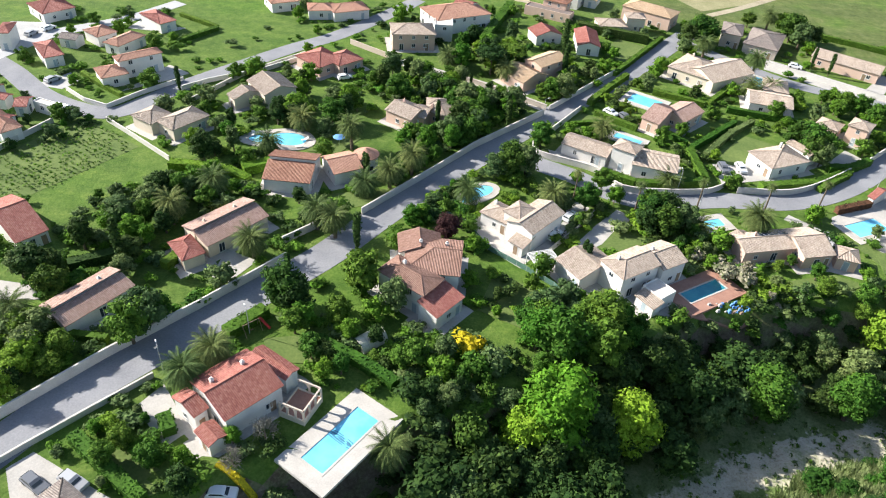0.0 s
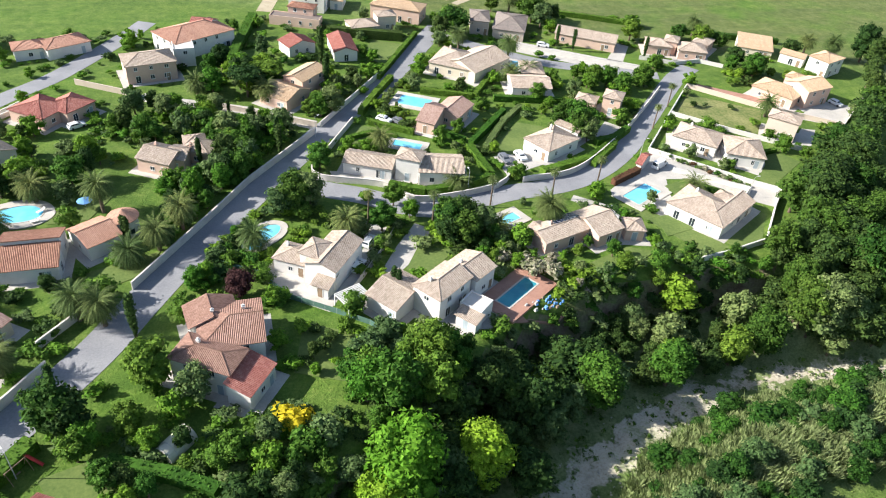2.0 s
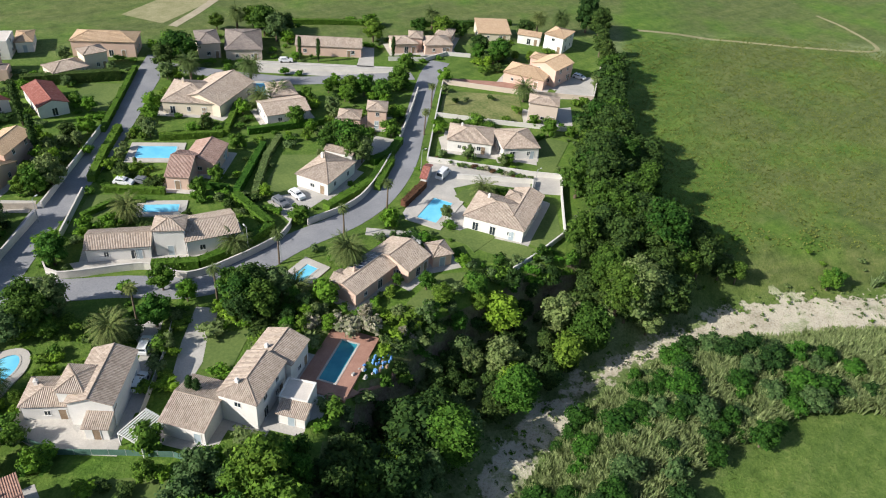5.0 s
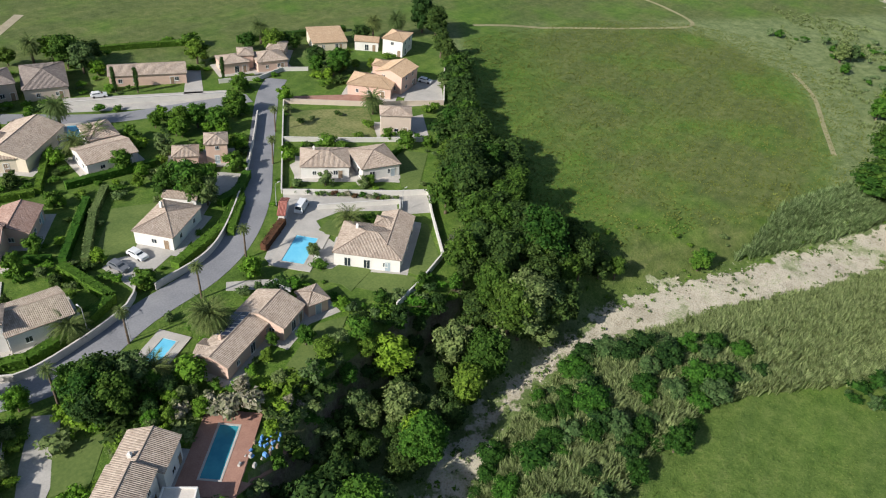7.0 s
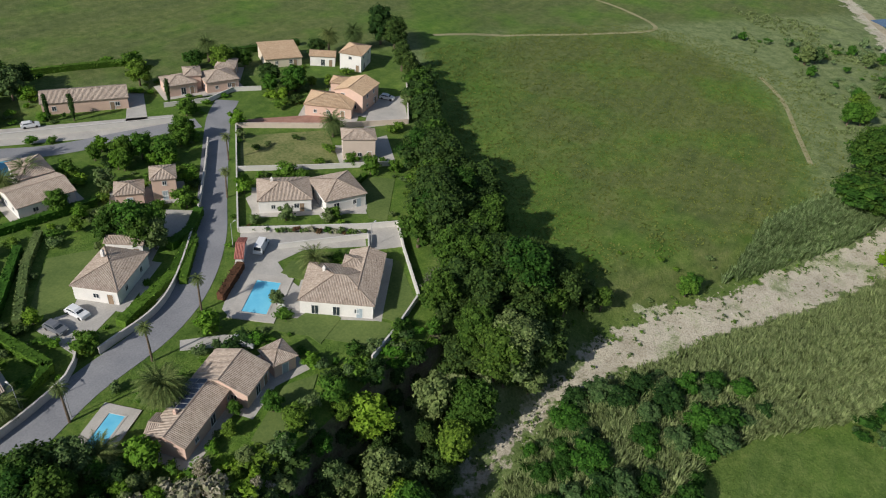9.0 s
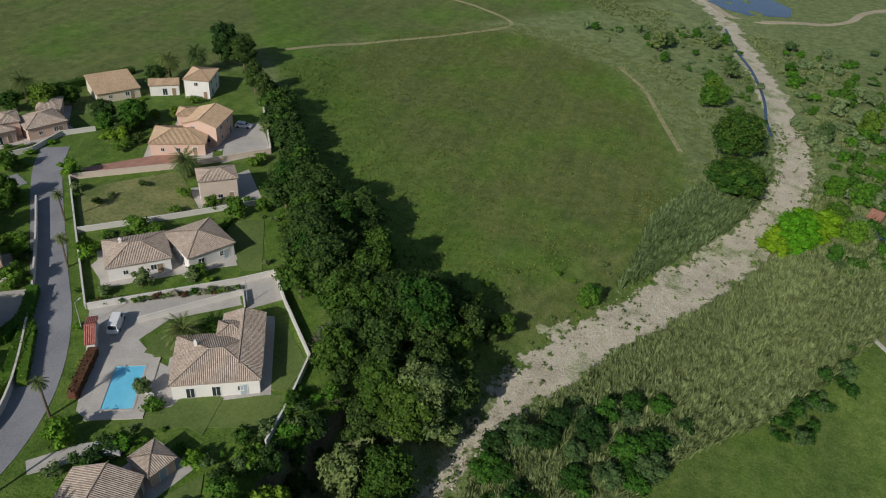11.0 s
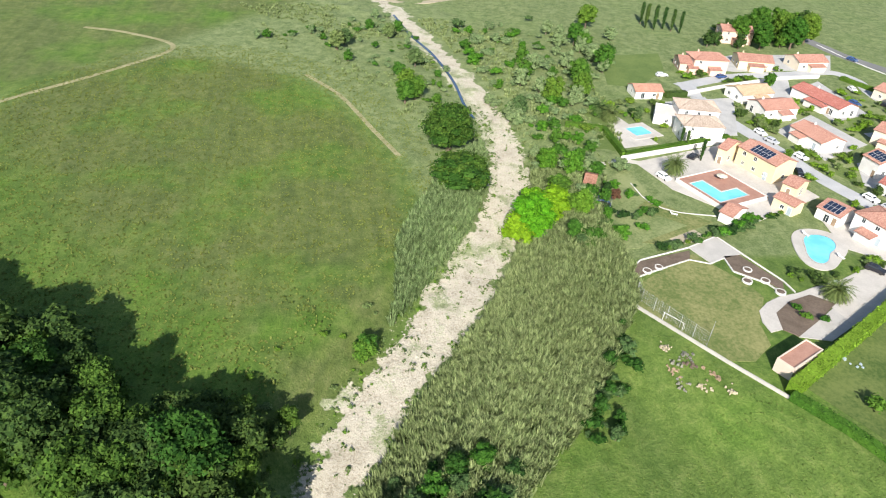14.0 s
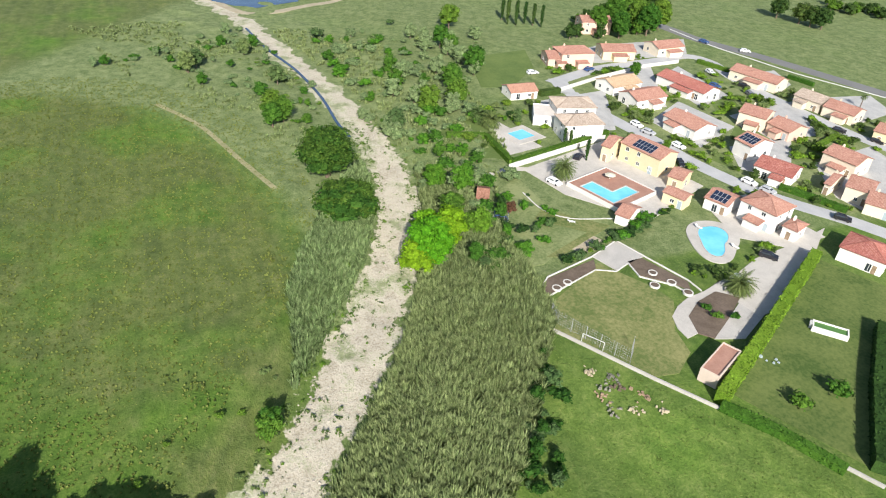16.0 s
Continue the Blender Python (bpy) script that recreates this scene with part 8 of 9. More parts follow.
thicket([(269.4, 20.4), (334.3, -10.4), (328.8, -46.6), (209.2, 6.3), (203.9, 17.0), (230.4, 15.1), (248.2, 16.0)], 70, 3, 7, 24, leafs=('scrub_leaf', 'scrub_leaf', 'green_leaf', 'scrub_leaf'), apart=False, group='stream-side scrub')
thicket([(328.4, 100.4), (370.0, 45.7), (295.2, 29.0), (276.1, 43.4), (312.4, 74.3)], 60, 2, 5, 25, leafs=('scrub_leaf', 'green_leaf'), shrubs=0.7, apart=False, group='stream-side scrub')
thicket([(290.4, 33.8), (253.4, 31.3), (240.1, 43.6), (271.7, 44.2)], 14, 2, 5, 26, leafs=('scrub_leaf', 'green_leaf'), apart=False, group='stream-side scrub')
thicket([(209.5, 7.7), (213.8, -0.3), (185.7, 9.5), (175.7, 19.1), (186.8, 19.6)], 16, 3, 6, 27)
thicket([(152.0, 18.2), (147.1, 16.3), (123.5, 28.7), (125.3, 34.2), (143.2, 24.5)], 22, 2, 4, 28, leafs=('wood_leaf', 'olive_leaf'), apart=False, group='stream-side scrub')
thicket([(262.3, -61.4), (273.7, -125.1), (224.8, -145.4), (167.2, -80.8), (193.2, -58.5), (232.7, -45.4)], 150, 1.5, 3.5, 29, shrubs=0.75, apart=False, gap=1.0)
thicket([(253.5, -8.7), (259.5, -24.6), (245.1, -27.3), (244.5, -10.4)], 12, 1.5, 3, 30)
thicket([(194.7, 168.1), (208.3, 150.4), (221.1, 164.4)], 1, 2, 3, 31)
thicket([(21.6, 148.4), (65.9, 227.3), (96.4, 204.5), (125.3, 186.5), (97.1, 150.2), (82.5, 140.0), (56.6, 136.9), (37.4, 138.3)], 50, 2, 4, 51, shrubs=0.7, apart=False)
thicket([(101.7, 143.7), (133.7, 176.5), (181.4, 210.8), (201.6, 171.8), (125.7, 118.1)], 24, 2, 4, 52, shrubs=0.8, apart=False)
thicket([(6.4, 142.7), (11.5, 143.4), (53.7, 115.9), (48.8, 102.5), (31.3, 96.2), (2.1, 118.3)], 60, 2, 4, 53, shrubs=0.8, apart=False)
thicket([(-139.4, 206.5), (-112.2, 223.4), (-52.5, 216.8), (-67.8, 161.7), (-83.4, 168.8), (-98.0, 156.1), (-120.7, 172.2)], 26, 2, 4, 54, shrubs=0.9, apart=False)
thicket([(-83.3, 103.6), (-60.7, 129.7), (-29.2, 132.3), (-25.6, 113.6), (-44.2, 83.5), (-62.7, 65.7)], 60, 2, 5, 55, shrubs=0.7, apart=False)
thicket([(-33.2, 231.5), (16.0, 254.7), (68.3, 233.8), (23.0, 170.2), (-18.0, 193.0)], 40, 2, 5, 56, shrubs=0.7, apart=False)
thicket([(-53.2, 56.8), (-42.0, 70.2), (-36.4, 68.5), (-15.1, 57.6), (-33.3, 51.9), (-39.7, 50.3)], 10, 1.5, 2.5, 57, shrubs=0.8, apart=False)
thicket([(-17.6, 86.7), (-1.4, 88.6), (10.2, 79.4), (12.5, 102.6), (20.8, 100.4), (19.4, 80.4), (5.4, 69.1), (-10.4, 70.2)], 20, 2.5, 4, 58, shrubs=0.6, apart=False)
thicket([(82.8, 131.4), (80.7, 128.5), (89.7, 102.8), (105.4, 105.9), (101.2, 101.7), (88.2, 102.0), (75.9, 125.1)], 30, 1.5, 3, 59, shrubs=0.7, apart=False)
thicket([(-11.4, 150.6), (1.9, 144.7), (-7.6, 133.4), (-13.1, 125.5)], 20, 3, 5, 61)
thicket([(-8.8, 187.7), (-11.1, 154.3), (-2.4, 148.5), (5.5, 143.1), (22.2, 167.3)], 36, 4, 7, 62, apart=False)
thicket([(-120.7, 172.2), (-82.7, 149.8), (-81.0, 145.8), (-98.2, 131.0)], 20, 2, 4, 63, apart=False)
thicket([(-69.7, 155.1), (-58.2, 173.7), (-43.8, 191.8), (-37.2, 174.2), (-51.7, 155.3)], 26, 3, 6, 64, apart=False)
thicket([(208.2, 2.2), (205.4, -8.9), (186.8, -5.2), (179.6, 12.3), (190.8, 9.9)], 22, 1.5, 3, 71, shrubs=0.8, apart=False)
thicket([(174.8, 2.7), (184.6, -18.8), (192.5, -36.9), (188.4, -35.7), (177.8, -11.6)], 24, 1, 2, 72, shrubs=0.9, apart=False, gap=0.8)
thicket([(295.7, -55.1), (306.6, -70.5), (294.1, -103.7), (280.9, -92.1), (280.9, -52.0)], 26, 1.5, 3, 73, shrubs=0.8, apart=False)
thicket([(257.7, -10.4), (266.5, -40.2), (232.7, -26.6), (225.4, -8.8), (238.5, -0.8)], 24, 1.5, 3, 74, shrubs=0.8, apart=False)
thicket([(166.1, -21.1), (164.9, -33.5), (170.6, -47.8), (164.2, -53.4), (156.3, -33.7)], 16, 1, 2, 75, shrubs=0.9, apart=False)
hedge([(192.0, -72.8), (184.6, -77.2), (177.1, -80.9)], 1.6, 1.5)
hedge([(226.3, -118.0), (215.4, -116.5), (209.6, -101.7)], 1.6, 1.5)
hedge([(286.6, -118.4), (274.5, -123.5)], 1.5, 1.8)
hedge([(266.7, -39.4), (267.8, -47.4)], 2.0, 2.2, leaf='dark_leaf')
hedge([(264.6, -143.1), (254.9, -146.1)], 1.5, 1.5)
car(103.1, 140.3, 26, "white", True)
car(26.3, 124.3, 52, "white")
car(22.5, 117.2, 44, "white")
car(-46.4, 52.9, -25, "silver")
car(-51.1, 52.1, -30, "grey")
car(196.5, -66.6, -164, "white")
car(191.2, -68.2, -160, "silver")
car(294.5, -148.2, -121, "white")
car(274.7, -115.1, 178, "white")
car(308.6, -138.4, -159, "blue")
car(70.1, 150.7, -85, "white")
car(65.7, 150.1, -84, "grey")
car(174.4, -76.7, -142, "black")
car(165.5, -45.5, -142, "black")
car(159.4, -32.5, -154, "white")
car(221.2, -28.6, -53, "black")
car(209.3, -14.5, -158, "white")
car(237.3, -58.0, -169, "white")
car(220.8, -61.5, -163, "white")
car(81.2, 123.7, -68, "silver")
car(-27.3, 54.3, 3, "white")
car(-94.4, 151.9, -19, "white", True)
car(106.4, 218.1, -28, "white")
car(178.9, 163.5, -75, "white")
car(41.9, 174.9, -46, "white")
car(45.5, 172.9, -53, "grey")
car(-31.1, 183.3, 30, "white")
turret(-18.9, 137.4, 2.6, 4.0)
tunnel(-10.9, 83.3, 44, 5.0, 3.4, 2.0)
pergola(19.4, 106.5, -68, 4.6, 5.2)
screen_fence([(-2.4, 123.5), (4.1, 119.0), (8.9, 111.1), (16.2, 105.5), (21.2, 101.4), (24.2, 97.1)], 1.2)
screen_fence([(31.7, 126.3), (27.6, 120.1), (20.0, 110.3)], 1.5, 'concrete', 'pale panel fence beside a drive')
slide(-28.9, 85.0, -30)
swing(-30.7, 83.5, 46)
goal(150.3, 8.8, -144)
mesh_fence([(160.3, 12.0), (157.7, 12.1), (144.1, 4.7), (147.3, 2.2)], 3.2)
trampoline(195.3, 6.9)
tank_pool(140.6, -38.3, -136, 6.5, 2.6)
heap(53.8, 100.4, 'blue_canvas', 1, label='pile of blue plastic garden clutter')
heap(54.2, 99.2, 'blue_canvas', 2, label='pile of blue plastic garden clutter')
heap(54.6, 98.5, 'wood', 3, label='stack of weathered wooden garden boards')
heap(51.7, 99.3, 'concrete', 4, label='stack of pale concrete slabs')
heap(56.1, 99.0, 'blue_canvas', 7, label='pile of blue plastic garden clutter')
lamp_post(52.2, 138.7, 90)
lamp_post(55.7, 132.4, 60)
lamp_post(100.2, 145.0, 0)
lamp_post(-31.0, 83.1, 120)
lamp_post(-42.0, 73.6, 120)
lamp_post(117.1, 123.8, 0)
lamp_post(23.3, 169.5, 30)
sun_bed(-35.5, 144.2, 20)
sun_bed(-34.9, 147.6, 40)
sun_bed(-47.5, 148.2, 100)
sun_bed(247.3, -15.4, 30)
sun_bed(190.5, -9.1, 60)
sun_bed(61.7, 181.1, 0)
sun_bed(92.2, 125.5, 80)
sun_bed(180.4, -37.8, 20)
sun_bed(170.8, -40.6, 20)
parasol(-26.7, 147.3, 'blue_canvas', label='open blue garden parasol')
parasol(245.8, -34.4, 'canvas')
parasol(206.7, -29.4, 'canvas')
solar(66.4, 119.9, 1.86, 195, 18.8, 6, 2)
solar(212.4, -43.0, 4.41, -161, 18.8, 6, 2)
solar(211.2, -77.6, 3.70, -172, 18.8, 5, 2)
solar(186.8, -48.3, 1.98, -155, 18.8, 4, 2)
for _i, (_x, _y, _q) in enumerate(((144.7, 12.3, "track"), (142.3, 9.5, "grey_twig"), (139.3, 13.2, "wood"), (136.4, 12.6, "grey_twig"), (134.6, 9.4, "track"), (137.3, 7.0, "wood"), (141.0, 11.6, "grey_twig"), (133.4, 5.2, "track"), (139.8, 9.6, "soil"))):
    heap(_x, _y, _q, 31 + _i, 12, 0.7, {"soil": "low heap of dark earth in the grass", "wood": "heap of old boards and sticks", "track": "low heap of dry earth", "grey_twig": "heap of dry grey brushwood"}[_q], float(ground(_x, _y)[0]) - 0.05)
heap(136.6, -21.1, 'shutter', 21, 5, 0.7, 'small blue-grey garden shed and crates', float(ground(136.6, -21.1)[0]))
edging([(165.5, 13.3), (172.1, 6.5), (176.4, -6.6), (180.7, -15.3), (173.4, -18.0), (163.0, -21.9), (159.0, -22.3)])
edging([(164.3, 13.1), (167.6, 5.7), (171.6, -4.6), (169.9, -8.6), (172.0, -12.9), (166.9, -12.5), (162.3, -17.8), (158.0, -19.4)])
garden_wall([(206.7, -4.4), (197.7, -5.3), (192.2, -10.0), (189.6, -20.1)], 0.15, 'white_wall', 0.22, 'low curved white kerb across the lawn', True)
road([(218.7, 11.4), (217.8, 2.5), (219.6, -6.4), (218.4, -11.6)], 2.2, mat='paving', label='pale garden path', name='path')
drape("pad", [(179.6, 16.3), (188.3, 11.5), (186.0, 7.4), (179.1, 11.6)], "net", 0.04, "green play surface pad", "play pad")
drape("bed", [(180.7, -3.6), (184.6, -7.3), (184.8, -11.1), (182.0, -12.4), (179.0, -9.9), (178.0, -5.0)], "track", 0.04, "round bare patch with stones", "bed")
drape("water", [(413.2, 52.5), (404.4, 44.3), (399.2, 33.9), (407.9, 13.8), (424.4, 11.8), (437.3, 19.8), (446.8, 30.7)], "river", 0.15, "still blue pond beyond the scrub", "pond")
road([(367.8, 42.8), (339.8, 38.5), (316.1, 32.5), (289.2, 29.0), (268.4, 28.6), (256.9, 27.4)], 0.9, mat='river', label='narrow dark stream still holding water', name='stream', lift=0.35)
road([(425.3, 55.7), (390.2, 39.0), (401.2, 8.7), (410.2, -11.3), (427.1, -20.3), (446.7, -40.8)], 4, mat='track', label='pale sandy track round the pond', name='track')
road([(338.1, 161.9), (332.1, 144.4), (316.7, 126.5), (290.7, 143.3), (262.4, 168.1), (236.6, 184.0)], 1.8, mat='faint', label='faint trodden path across the grass', name='path')
road([(291.3, 79.4), (272.4, 68.3), (246.7, 59.6), (228.8, 53.4)], 1.5, mat='faint', label='faint trodden path across the grass', name='path')
road([(84.0, 272.2), (113.8, 289.9)], 16, mat='faint', label='strip of bare ploughed earth', name='ploughed_field', lift=0.03)
road([(89.9, 261.5), (104.5, 272.7), (125.3, 290.8)], 3, mat='track', label='pale farm track', name='track')
road([(20.8, 259.5), (25.5, 274.0), (31.7, 289.9), (34.8, 301.9)], 5, mat='track', label='pale farm track', name='track')
road([(-128.1, 176.2), (-123.7, 188.2), (-119.1, 198.7), (-110.8, 206.6), (-102.4, 215.8), (-93.4, 231.2)], 5.5, mat='street', label='pale grey estate street', lift=0.07)
garden_wall([(-99.4, 163.3), (-92.4, 158.1), (-85.7, 155.6), (-80.6, 164.2), (-73.0, 174.2)], 1.1, mat='white_wall', label='low pale wall along the street')
garden_wall([(-71.6, 168.6), (-66.3, 174.4), (-53.5, 184.3), (-41.8, 197.8)], 1.2, mat='white_wall', label='low pale wall along the street')
garden_wall([(-100.2, 131.2), (-97.8, 138.4), (-94.6, 146.6)], 1.3)
drape("terrace", [(-86.1, 165.2), (-76.7, 173.8), (-73.1, 178.9), (-80.0, 183.2), (-83.1, 172.6)], "paving", 0.05, "pale forecourt of the villa", "terrace")
drape("yard", [(-108.6, 164.9), (-105.5, 169.0), (-103.2, 173.7), (-98.6, 168.6), (-100.8, 163.7)], "yard", 0.05, "grey paved house plot", "yard")
drape("yard", [(-136.6, 194.0), (-124.7, 190.1), (-119.5, 197.8), (-124.3, 205.9), (-135.5, 204.3)], "yard", 0.05, "grey paved house plot", "yard")
drape("yard", [(-101.2, 206.4), (-99.8, 213.9), (-92.5, 210.7), (-84.4, 210.1), (-88.0, 205.6)], "yard", 0.05, "grey paved house plot", "yard")
hedge([(-84.1, 194.9), (-81.1, 200.8), (-74.8, 210.4)], 1.4, 1.6)
hedge([(-89.3, 219.7), (-75.1, 211.6)], 1.2, 1.4)
hedge([(-99.7, 173.1), (-91.8, 166.9), (-84.7, 162.2)], 1.2, 1.4)
h = house(-110.1, 152.5, "small white house with a low red roof")
wing(h, -110.1, 152.5, -9, 5.8, 3.4, 2.7, "gable", "red", "white")
h = house(-103.2, 141.8, "low white house with a red roof by the street")
wing(h, -103.2, 141.8, -5, 4.3, 3.9, 2.8, "gable", "red", "white")
car(-122.1, 200.3, 66, "white")
car(-124.8, 195.6, 79, "silver")
car(-105.0, 167.7, 65, "silver")
road([(329.1, -135.7), (305.7, -139.0), (286.3, -144.7), (269.9, -149.8), (260.2, -154.4), (239.4, -165.1), (216.8, -173.8)], 0.55, mat='line', label='broad white edge line of the road', name='edge_line', lift=0.12)
car(286.3, -69.7, -69, "blue")
car(231.3, -58.3, -155, "silver")
car(210.7, -54.7, 165, "black")
car(259.6, -118.1, -159, "black")
car(251.9, -114.3, 171, "grey")
car(261.7, -107.0, -164, "blue")
car(218.8, -121.3, -144, "black")
car(209.2, -127.1, -161, "black")
car(286.8, -46.8, -90, "white")
thicket([(347.0, -95.4), (366.9, -131.2), (368.7, -161.8), (332.7, -134.7), (324.2, -121.5), (320.1, -93.8), (319.5, -77.5)], 34, 5, 8, 141, leafs=('dark_leaf', 'green_leaf', 'dark_leaf'), shrubs=0.2, gap=2.2, apart=False)
thicket([(358.2, -256.4), (336.5, -270.5), (325.3, -260.2), (344.4, -240.6)], 20, 4, 6, 142, leafs=('dark_leaf', 'green_leaf'), shrubs=0.2, gap=2.0, apart=False)
tree("round", "yellow_leaf", 201.1, 23.0, 7.8, 1.3)
tree("round", "yellow_leaf", 192.8, 21.3, 6.7, 1.2)
tree("round", "green_leaf", 204.0, 15.7, 6.7, 1.2)
tree("round", "green_leaf", 193.9, 15.6, 5.6)
drape("lawn", [(307.8, -30.3), (312.7, -56.4), (293.2, -50.5), (275.6, -33.6), (277.9, -23.2)], "lawn", 0.07, "bright green garden lawn", "lawn")
drape("lawn", [(247.6, 2.8), (256.7, -12.9), (227.8, -10.7), (223.2, -1.5), (232.3, 3.9)], "lawn", 0.07, "bright green garden lawn", "lawn")
drape("lawn", [(207.8, 3.4), (214.6, -6.5), (200.7, -7.3), (193.0, -11.5), (189.6, -19.0), (187.6, -17.0), (182.3, -3.9), (176.5, 5.2), (176.9, 14.3), (191.5, 10.4)], "pale_lawn", 0.09, "pale dry garden lawn", "lawn")
drape("yard", [(266.8, -65.7), (280.0, -94.5), (263.5, -112.2), (231.8, -123.8), (204.7, -131.0), (169.5, -90.2), (180.5, -81.1), (198.4, -69.2), (215.2, -63.2), (240.9, -59.1)], "pale_lawn", 0.045, "dry garden plots between the houses", "lawn")
drape("lawn", [(260.2, -99.8), (254.3, -107.3), (243.6, -103.2), (241.0, -91.8)], "lawn", 0.06, "small green garden lawn", "lawn")
drape("lawn", [(229.8, -89.5), (224.5, -93.8), (217.8, -85.9), (222.9, -81.6)], "lawn", 0.06, "small green garden lawn", "lawn")
drape("lawn", [(216.7, -100.0), (210.6, -105.2), (202.2, -94.8), (207.1, -90.0)], "lawn", 0.06, "small green garden lawn", "lawn")
drape("lawn", [(217.5, -70.0), (212.8, -73.4), (204.7, -68.7), (210.8, -66.1)], "lawn", 0.06, "small green garden lawn", "lawn")
drape("lawn", [(198.0, -96.9), (193.1, -102.4), (184.3, -97.0), (187.6, -90.4)], "lawn", 0.06, "small green garden lawn", "lawn")


# ---- woods in the ravine and along the field ----
def wood(n, box, test, h0, h1, seed, leafs, kinds=("round", "tall", "round"), gap=3.2, label="dense dark green woodland filling the ravine", wide=(0.85, 1.3)):
    r = random.Random(seed)
    placed, mass = [], Mass()
    for _ in range(n * 40):
        if len(placed) >= n:
            break
        x, y = r.uniform(box[0], box[1]), r.uniform(box[2], box[3])
        if not test(x, y) or any(math.hypot(x - a, y - b) < gap for a, b in placed) or not free(x, y, 2.0):
            continue
        placed.append((x, y))
        massed(mass, r.choice(kinds), r.choice(leafs), x, y, r.uniform(h0, h1), r.uniform(*wide))
    return mass.done("woodland", label, "trees")


def off_river(x, y):
    d, _, half = river_at(x, y)
    return float(d[0]), float(half[0])


def north_bank(lo, hi):
    def f(x, y):
        d, h = off_river(x, y)
        return d > 0 and lo < d - h < hi
    return f


def south_bank(lo, hi):
    def f(x, y):
        d, h = off_river(x, y)
        return d < 0 and lo < -d - h < hi
    return f


# SHADE: ravine mix of mostly darkest leaves, the bluff's shade put into leaf colour
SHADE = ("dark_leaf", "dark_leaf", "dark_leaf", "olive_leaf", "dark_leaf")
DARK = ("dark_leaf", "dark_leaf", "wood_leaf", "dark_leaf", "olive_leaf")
HEDGE_LINE = lambda x, y: (x - 108) * 0.62 - (y - 96.6) * 0.785
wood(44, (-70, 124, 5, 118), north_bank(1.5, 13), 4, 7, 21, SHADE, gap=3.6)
wood(60, (-70, 124, 5, 122), north_bank(15, 25), 2.8, 5.0, 25, DARK + ("green_leaf",), kinds=("round", "far", "far"), gap=2.6, label="dense dark green trees along the top of the bluff")
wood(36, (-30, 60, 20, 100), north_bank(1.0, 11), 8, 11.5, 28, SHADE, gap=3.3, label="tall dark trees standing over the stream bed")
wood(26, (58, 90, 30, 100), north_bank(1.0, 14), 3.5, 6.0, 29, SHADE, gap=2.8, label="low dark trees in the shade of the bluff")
wood(16, (-10, 44, 30, 110), north_bank(4, 16), 8, 11, 31, DARK, gap=4.0, label="tall dark trees on the edge of the bluff")
wood(9, (-70, 124, 5, 118), north_bank(2, 16), 7, 10, 26, ("bright_leaf", "green_leaf", "olive_leaf"), gap=7, label="lighter green trees standing in the ravine")
wood(26, (112, 152, 96, 140), lambda x, y: -3 < HEDGE_LINE(x, y) < 11, 9, 13, 22, ("wood_leaf", "dark_leaf", "wood_leaf", "dark_leaf", "dark_leaf"), gap=4.0, label="belt of tall trees between the plots and the field")
wood(30, (148, 200, 125, 172), lambda x, y: -1 < HEDGE_LINE(x, y) < 3.5, 5, 8, 24, ("dark_leaf", "dark_leaf", "wood_leaf"), kinds=("round", "far"), gap=2.3, label="row of dark trees along the field")
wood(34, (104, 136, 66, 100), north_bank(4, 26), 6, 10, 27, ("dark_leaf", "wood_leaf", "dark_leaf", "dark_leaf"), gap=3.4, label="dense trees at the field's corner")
wood(95, (30, 124, 20, 90), lambda x, y: south_bank(0.8, 25)(x, y) and y > 72 - 0.42 * (x - 40) - 20, 2.5, 5.5, 23, ("green_leaf", "wood_leaf", "dark_leaf", "wood_leaf", "olive_leaf"), kinds=("round", "far", "round"), gap=2.5, label="thick green bushes on the low bank", wide=(1.0, 1.4))


def reed_bed(x, y):
    d, _, half = river_at(x, y)
    w = -d - half
    return (d < 0) & (w > 1.0) & (w < np.interp(x, [45, 60, 88, 109, 124, 144, 161, 172, 201, 224], [8, 18, 22, 25, 28, 29, 29, 24, 14, 6]))


reeds(reed_bed, (45, 230, -8, 90), 86000, 2.1, 3.4, 5, "reed_bed", "dense stand of tall grey-green giant reeds on the bank", spreadw=0.5, thick=0.72, clumps=14, blades=2)


def reed_fringe(x, y):
    d, _, half = river_at(x, y)
    w = d - half
    return (d > 0) & (w > 1.0) & (w < np.interp(x, [158, 170, 185, 200, 220, 240], [0, 4, 11, 14, 11, 3]))


reeds(reed_fringe, (156, 240, 20, 80), 16000, 1.6, 3.4, 6, "reed_fringe", "strip of tall grey-green reeds between field and stream bed", spreadw=0.5, thick=0.72, clumps=12, blades=2)


# ---- stones and tufts in the stream bed ----
def scatter_stones(n, seed):
    r = np.random.default_rng(seed)
    s = Shape()
    k = 0
    while k < n:
        x = r.uniform(40, 290)
        y = r.uniform(15, 85)
        d, zb, half = river_at(x, y)
        if abs(d[0]) > half[0] + 0.5:
            continue
        k += 1
        z = float(ground(x, y)[0])
        a = r.uniform(0.10, 0.30)
        ring = [(x + a * math.cos(t + 0.3) * r.uniform(0.7, 1.2), y + a * math.sin(t + 0.3) * r.uniform(0.7, 1.2)) for t in (0, 1.3, 2.5, 3.8, 5.0)]
        top = (x + r.normal() * 0.05, y + r.normal() * 0.05, z + a * 0.8)
        for i in range(5):
            p, q = ring[i], ring[(i + 1) % 5]
            s.face((*p, z - 0.05), (*q, z - 0.05), top)
    return solid("stream_stones", s, "stones", pose(0, 0, 0), "scattered pale stones on the dry stream bed", "stones", kind="stuff")


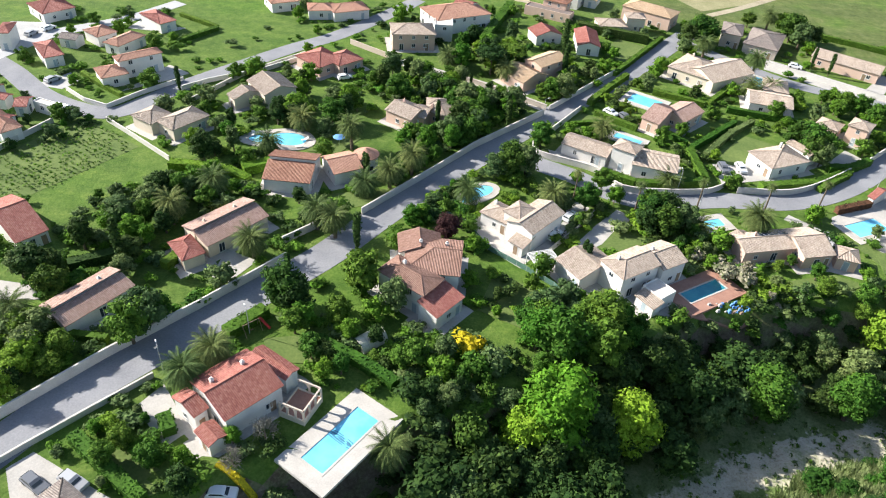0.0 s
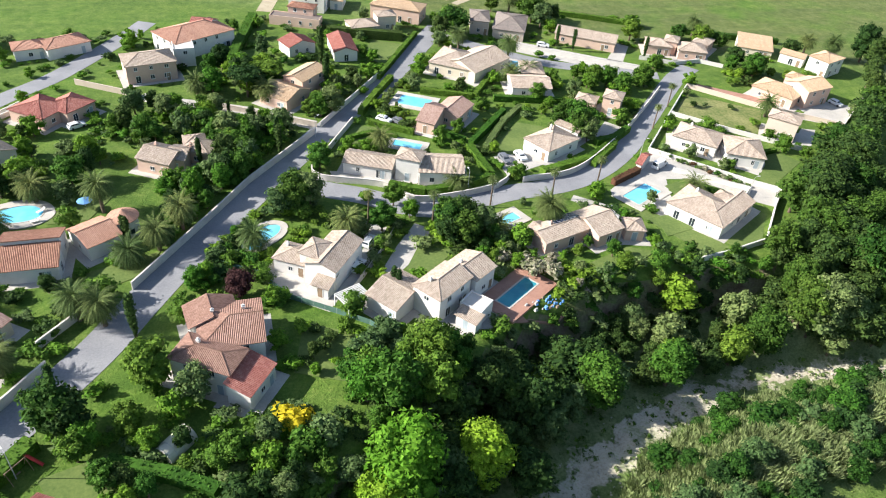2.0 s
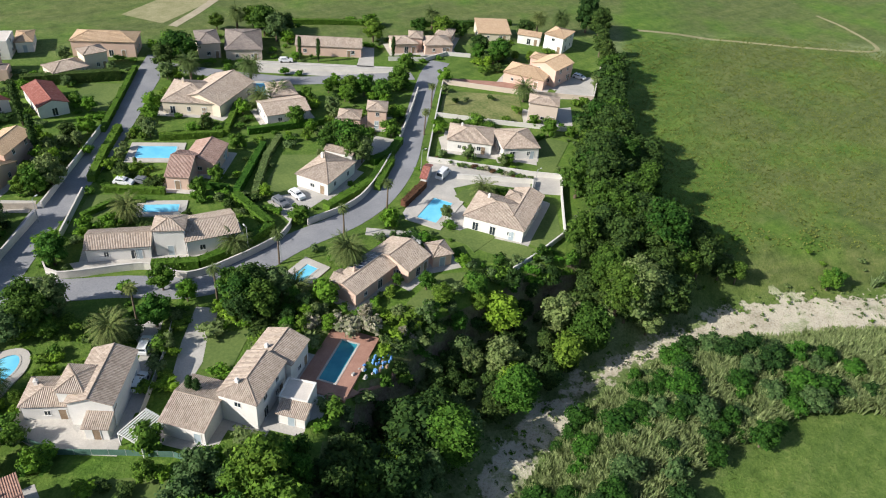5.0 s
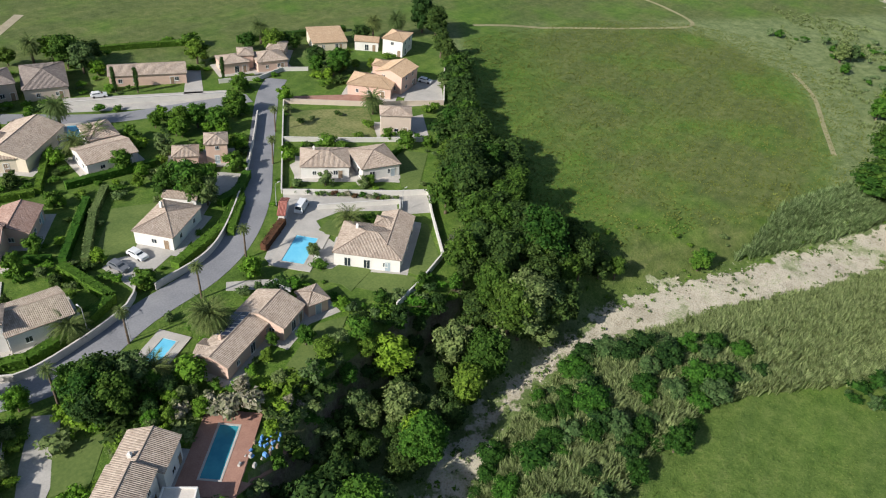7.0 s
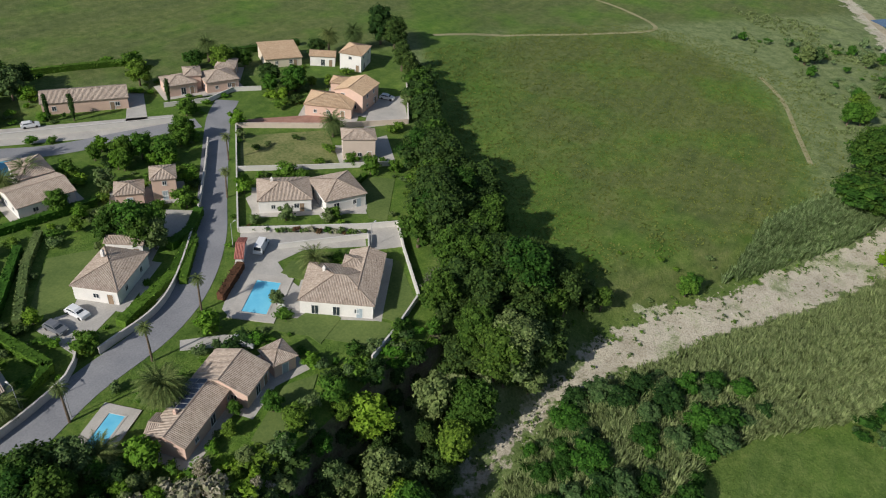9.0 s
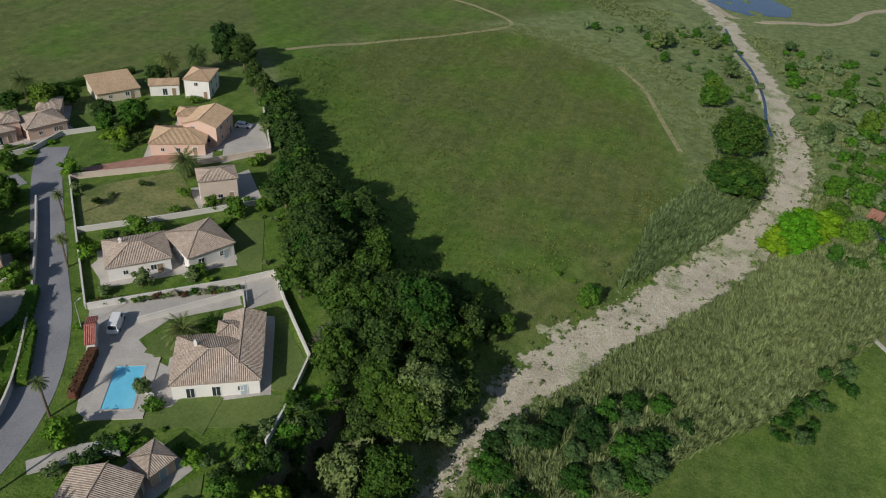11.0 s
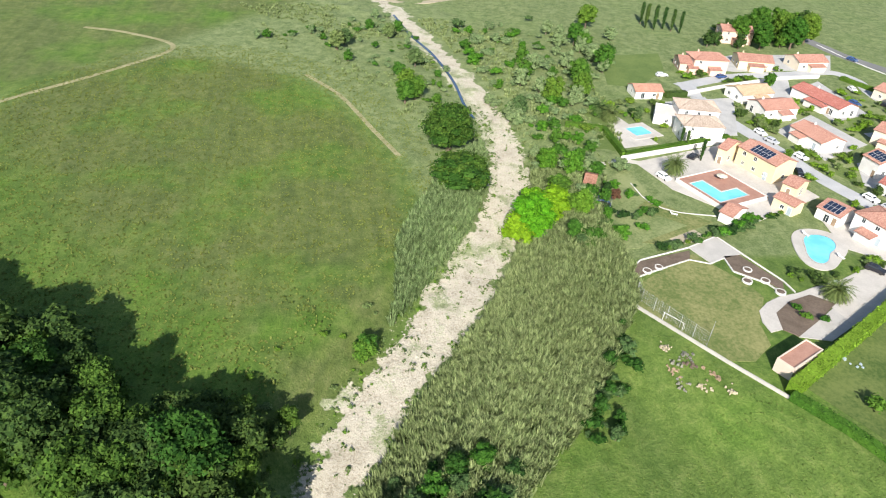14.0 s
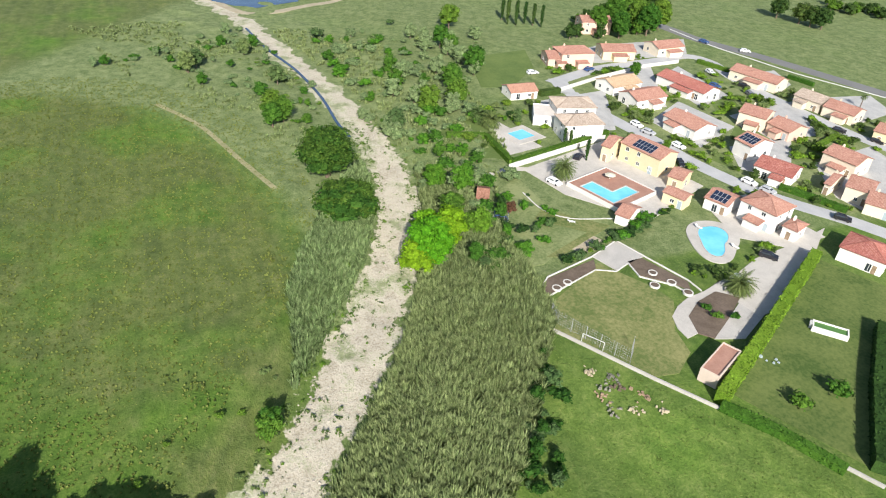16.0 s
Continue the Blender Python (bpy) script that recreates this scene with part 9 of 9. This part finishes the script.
scatter_stones(900, 4)
_tuft = Mass()
_r = random.Random(77)
_k = 0
while _k < 1500:
    _x, _y = _r.uniform(20, 270), _r.uniform(12, 84)
    _d, _h = off_river(_x, _y)
    if abs(_d) < _h + 2.0 and _r.random() < (0.22 if abs(_d) < _h - 2.5 else 0.9) * (1 if noise.noise((_x * 0.12, _y * 0.12, 2.0)) > -0.1 else 0.25):
        _k += 1
        massed(_tuft, "vine", _r.choice(("olive_leaf", "green_leaf", "olive_leaf")), _x, _y, _r.uniform(0.25, 0.9), _r.uniform(0.9, 1.8))
_tuft.done("stream_tufts", "low green tufts on the stones of the dry bed", "grass")
_bank = Mass()
for _ in range(700):
    _x, _y = _r.uniform(108, 330), _r.uniform(12, 100)
    _d, _h = off_river(_x, _y)
    if _h + 1.5 < _d < _h + 14 and _r.random() < 0.6:
        massed(_bank, "shrub", _r.choice(("olive_leaf", "green_leaf", "olive_leaf")), _x, _y, _r.uniform(0.6, 1.9), _r.uniform(0.9, 1.6))
_bank.done("bank_scrub", "low grey-green scrub along the field's edge", "shrubs")


def open_field(x, y):
    d, _, half = river_at(x, y)
    e = (x - 108) * 0.62 - (y - 96.6) * 0.785
    return (d > half + 9) & (e > 5) & (np.hypot((x - 215) / 105, (y - 110) / 66) < 1)


def low_meadow(x, y):
    d, _, half = river_at(x, y)
    wall = np.where(x > 160, 15 + (160 - x) * 0.16, 15 - (160 - x) * 0.62) - y
    return (d < 0) & (-d > half + 22) & (wall < -2) & (x > 60)


reeds(open_field, (110, 320, 40, 185), 17000, 0.22, 0.55, 7, "field_grass", "rough tussocky grass of the open field", "grass_leaf", 0.9, 1.1)
reeds(low_meadow, (60, 165, -20, 60), 8000, 0.14, 0.30, 8, "meadow_grass", "rough tussocky grass of the low meadow", "grass_leaf", 0.9, 0.8)


def far_scrub(x, y):
    d, _, half = river_at(x, y)
    w = -d - half
    n = np.array([noise.noise((a * 0.05, b * 0.05, 9.0)) for a, b in zip(x, y)])
    return (d < 0) & (w > 1.5) & (w < np.interp(x, [195, 220, 250, 300, 370], [14, 24, 34, 36, 20])) & (n > -0.12)


def north_scrub(x, y):
    d, _, half = river_at(x, y)
    w = d - half
    n = np.array([noise.noise((a * 0.045, b * 0.045, 4.0)) for a, b in zip(x, y)])
    return (w > 1.5) & (w < np.interp(x, [225, 260, 300, 380], [6, 26, 50, 60])) & (n > 0.0)


reeds(far_scrub, (195, 370, -30, 80), 5000, 0.7, 1.8, 11, "scrub_reeds", "grey-green scrub and canes along the stream", "reed_leaf", 0.6, 1.0, clumps=8)
reeds(north_scrub, (225, 380, 15, 140), 6000, 0.5, 1.4, 12, "scrub_canes", "grey-green rough scrub beyond the field", "reed_leaf", 0.6, 1.0, clumps=8)

_slope = Mass()
_k = 0
while _k < 260:
    _x, _y = _r.uniform(-60, 120), _r.uniform(5, 112)
    _d, _h = off_river(_x, _y)
    if 9 < _d - _h < 23 and free(_x, _y, 0.8):
        _k += 1
        massed(_slope, "shrub", _r.choice(("dark_leaf", "green_leaf", "dark_leaf", "olive_leaf")), _x, _y, _r.uniform(1.2, 3.2), _r.uniform(0.9, 1.6))
_slope.done("bluff_scrub", "dark tangled scrub clinging to the bluff", "shrubs")
_right = Mass()
for _ in range(420):
    _x, _y = _r.uniform(172, 350), _r.uniform(-30, 60)
    _d, _h = off_river(_x, _y)
    if _d < 0 and 2 < -_d - _h < 24 + 0.06 * (_x - 172) and free(_x, _y, 0.8):
        massed(_right, _r.choice(("far", "shrub")), _r.choice(("scrub_leaf", "green_leaf", "scrub_leaf", "bright_leaf")), _x, _y, _r.uniform(1.4, 4.2), _r.uniform(1.0, 1.5))
_right.done("stream_scrub", "grey-green bushes crowding the far bank", "shrubs")


# ---- garden growth along walls, hedges and houses of the town ----
def garden_growth(n_small, n_tall, seed):
    r = random.Random(seed)
    low, tall, seen = Mass(), Mass(), []
    a = b = 0
    g = np.random.default_rng(seed)
    X, Y = g.uniform(-125, 150, 16000), g.uniform(40, 250, 16000)
    d, _, h = river_at(X, Y)
    for x, y in zip(X[d > h + 20].tolist(), Y[d > h + 20].tolist()):
        if a >= n_small and b >= n_tall:
            break
        if HEDGE_LINE(x, y) > -4 or any(inside_poly(q, x, y) for q in FALLOW):
            continue
        big = r.random() < 0.25
        s = r.uniform(3.0, 5.5) if big else r.uniform(0.9, 2.4)
        if (b >= n_tall if big else a >= n_small) or not free(x, y, s * (0.3 if big else 0.42)):
            continue
        if free(x, y, 3.0) and (noise.noise((x * 0.07, y * 0.07, 5.0)) < 0.2 or y > 200):
            continue
        if any(math.hypot(x - p, y - q) < (2.6 if big else 1.1) for p, q in seen):
            continue
        seen.append((x, y))
        leaf = r.choice(("green_leaf", "bright_leaf", "bright_leaf", "green_leaf", "olive_leaf"))
        if big:
            b += 1
            massed(tall, "far", leaf, x, y, s, r.uniform(0.9, 1.35))
        else:
            a += 1
            massed(low, "shrub", leaf, x, y, s, r.uniform(1.0, 1.7))
    low.done("garden_shrubs", "mixed green shrubs along garden walls and hedges", "shrubs")
    tall.done("garden_grove", "small leafy garden trees between the houses", "trees")


garden_growth(620, 150, 91)
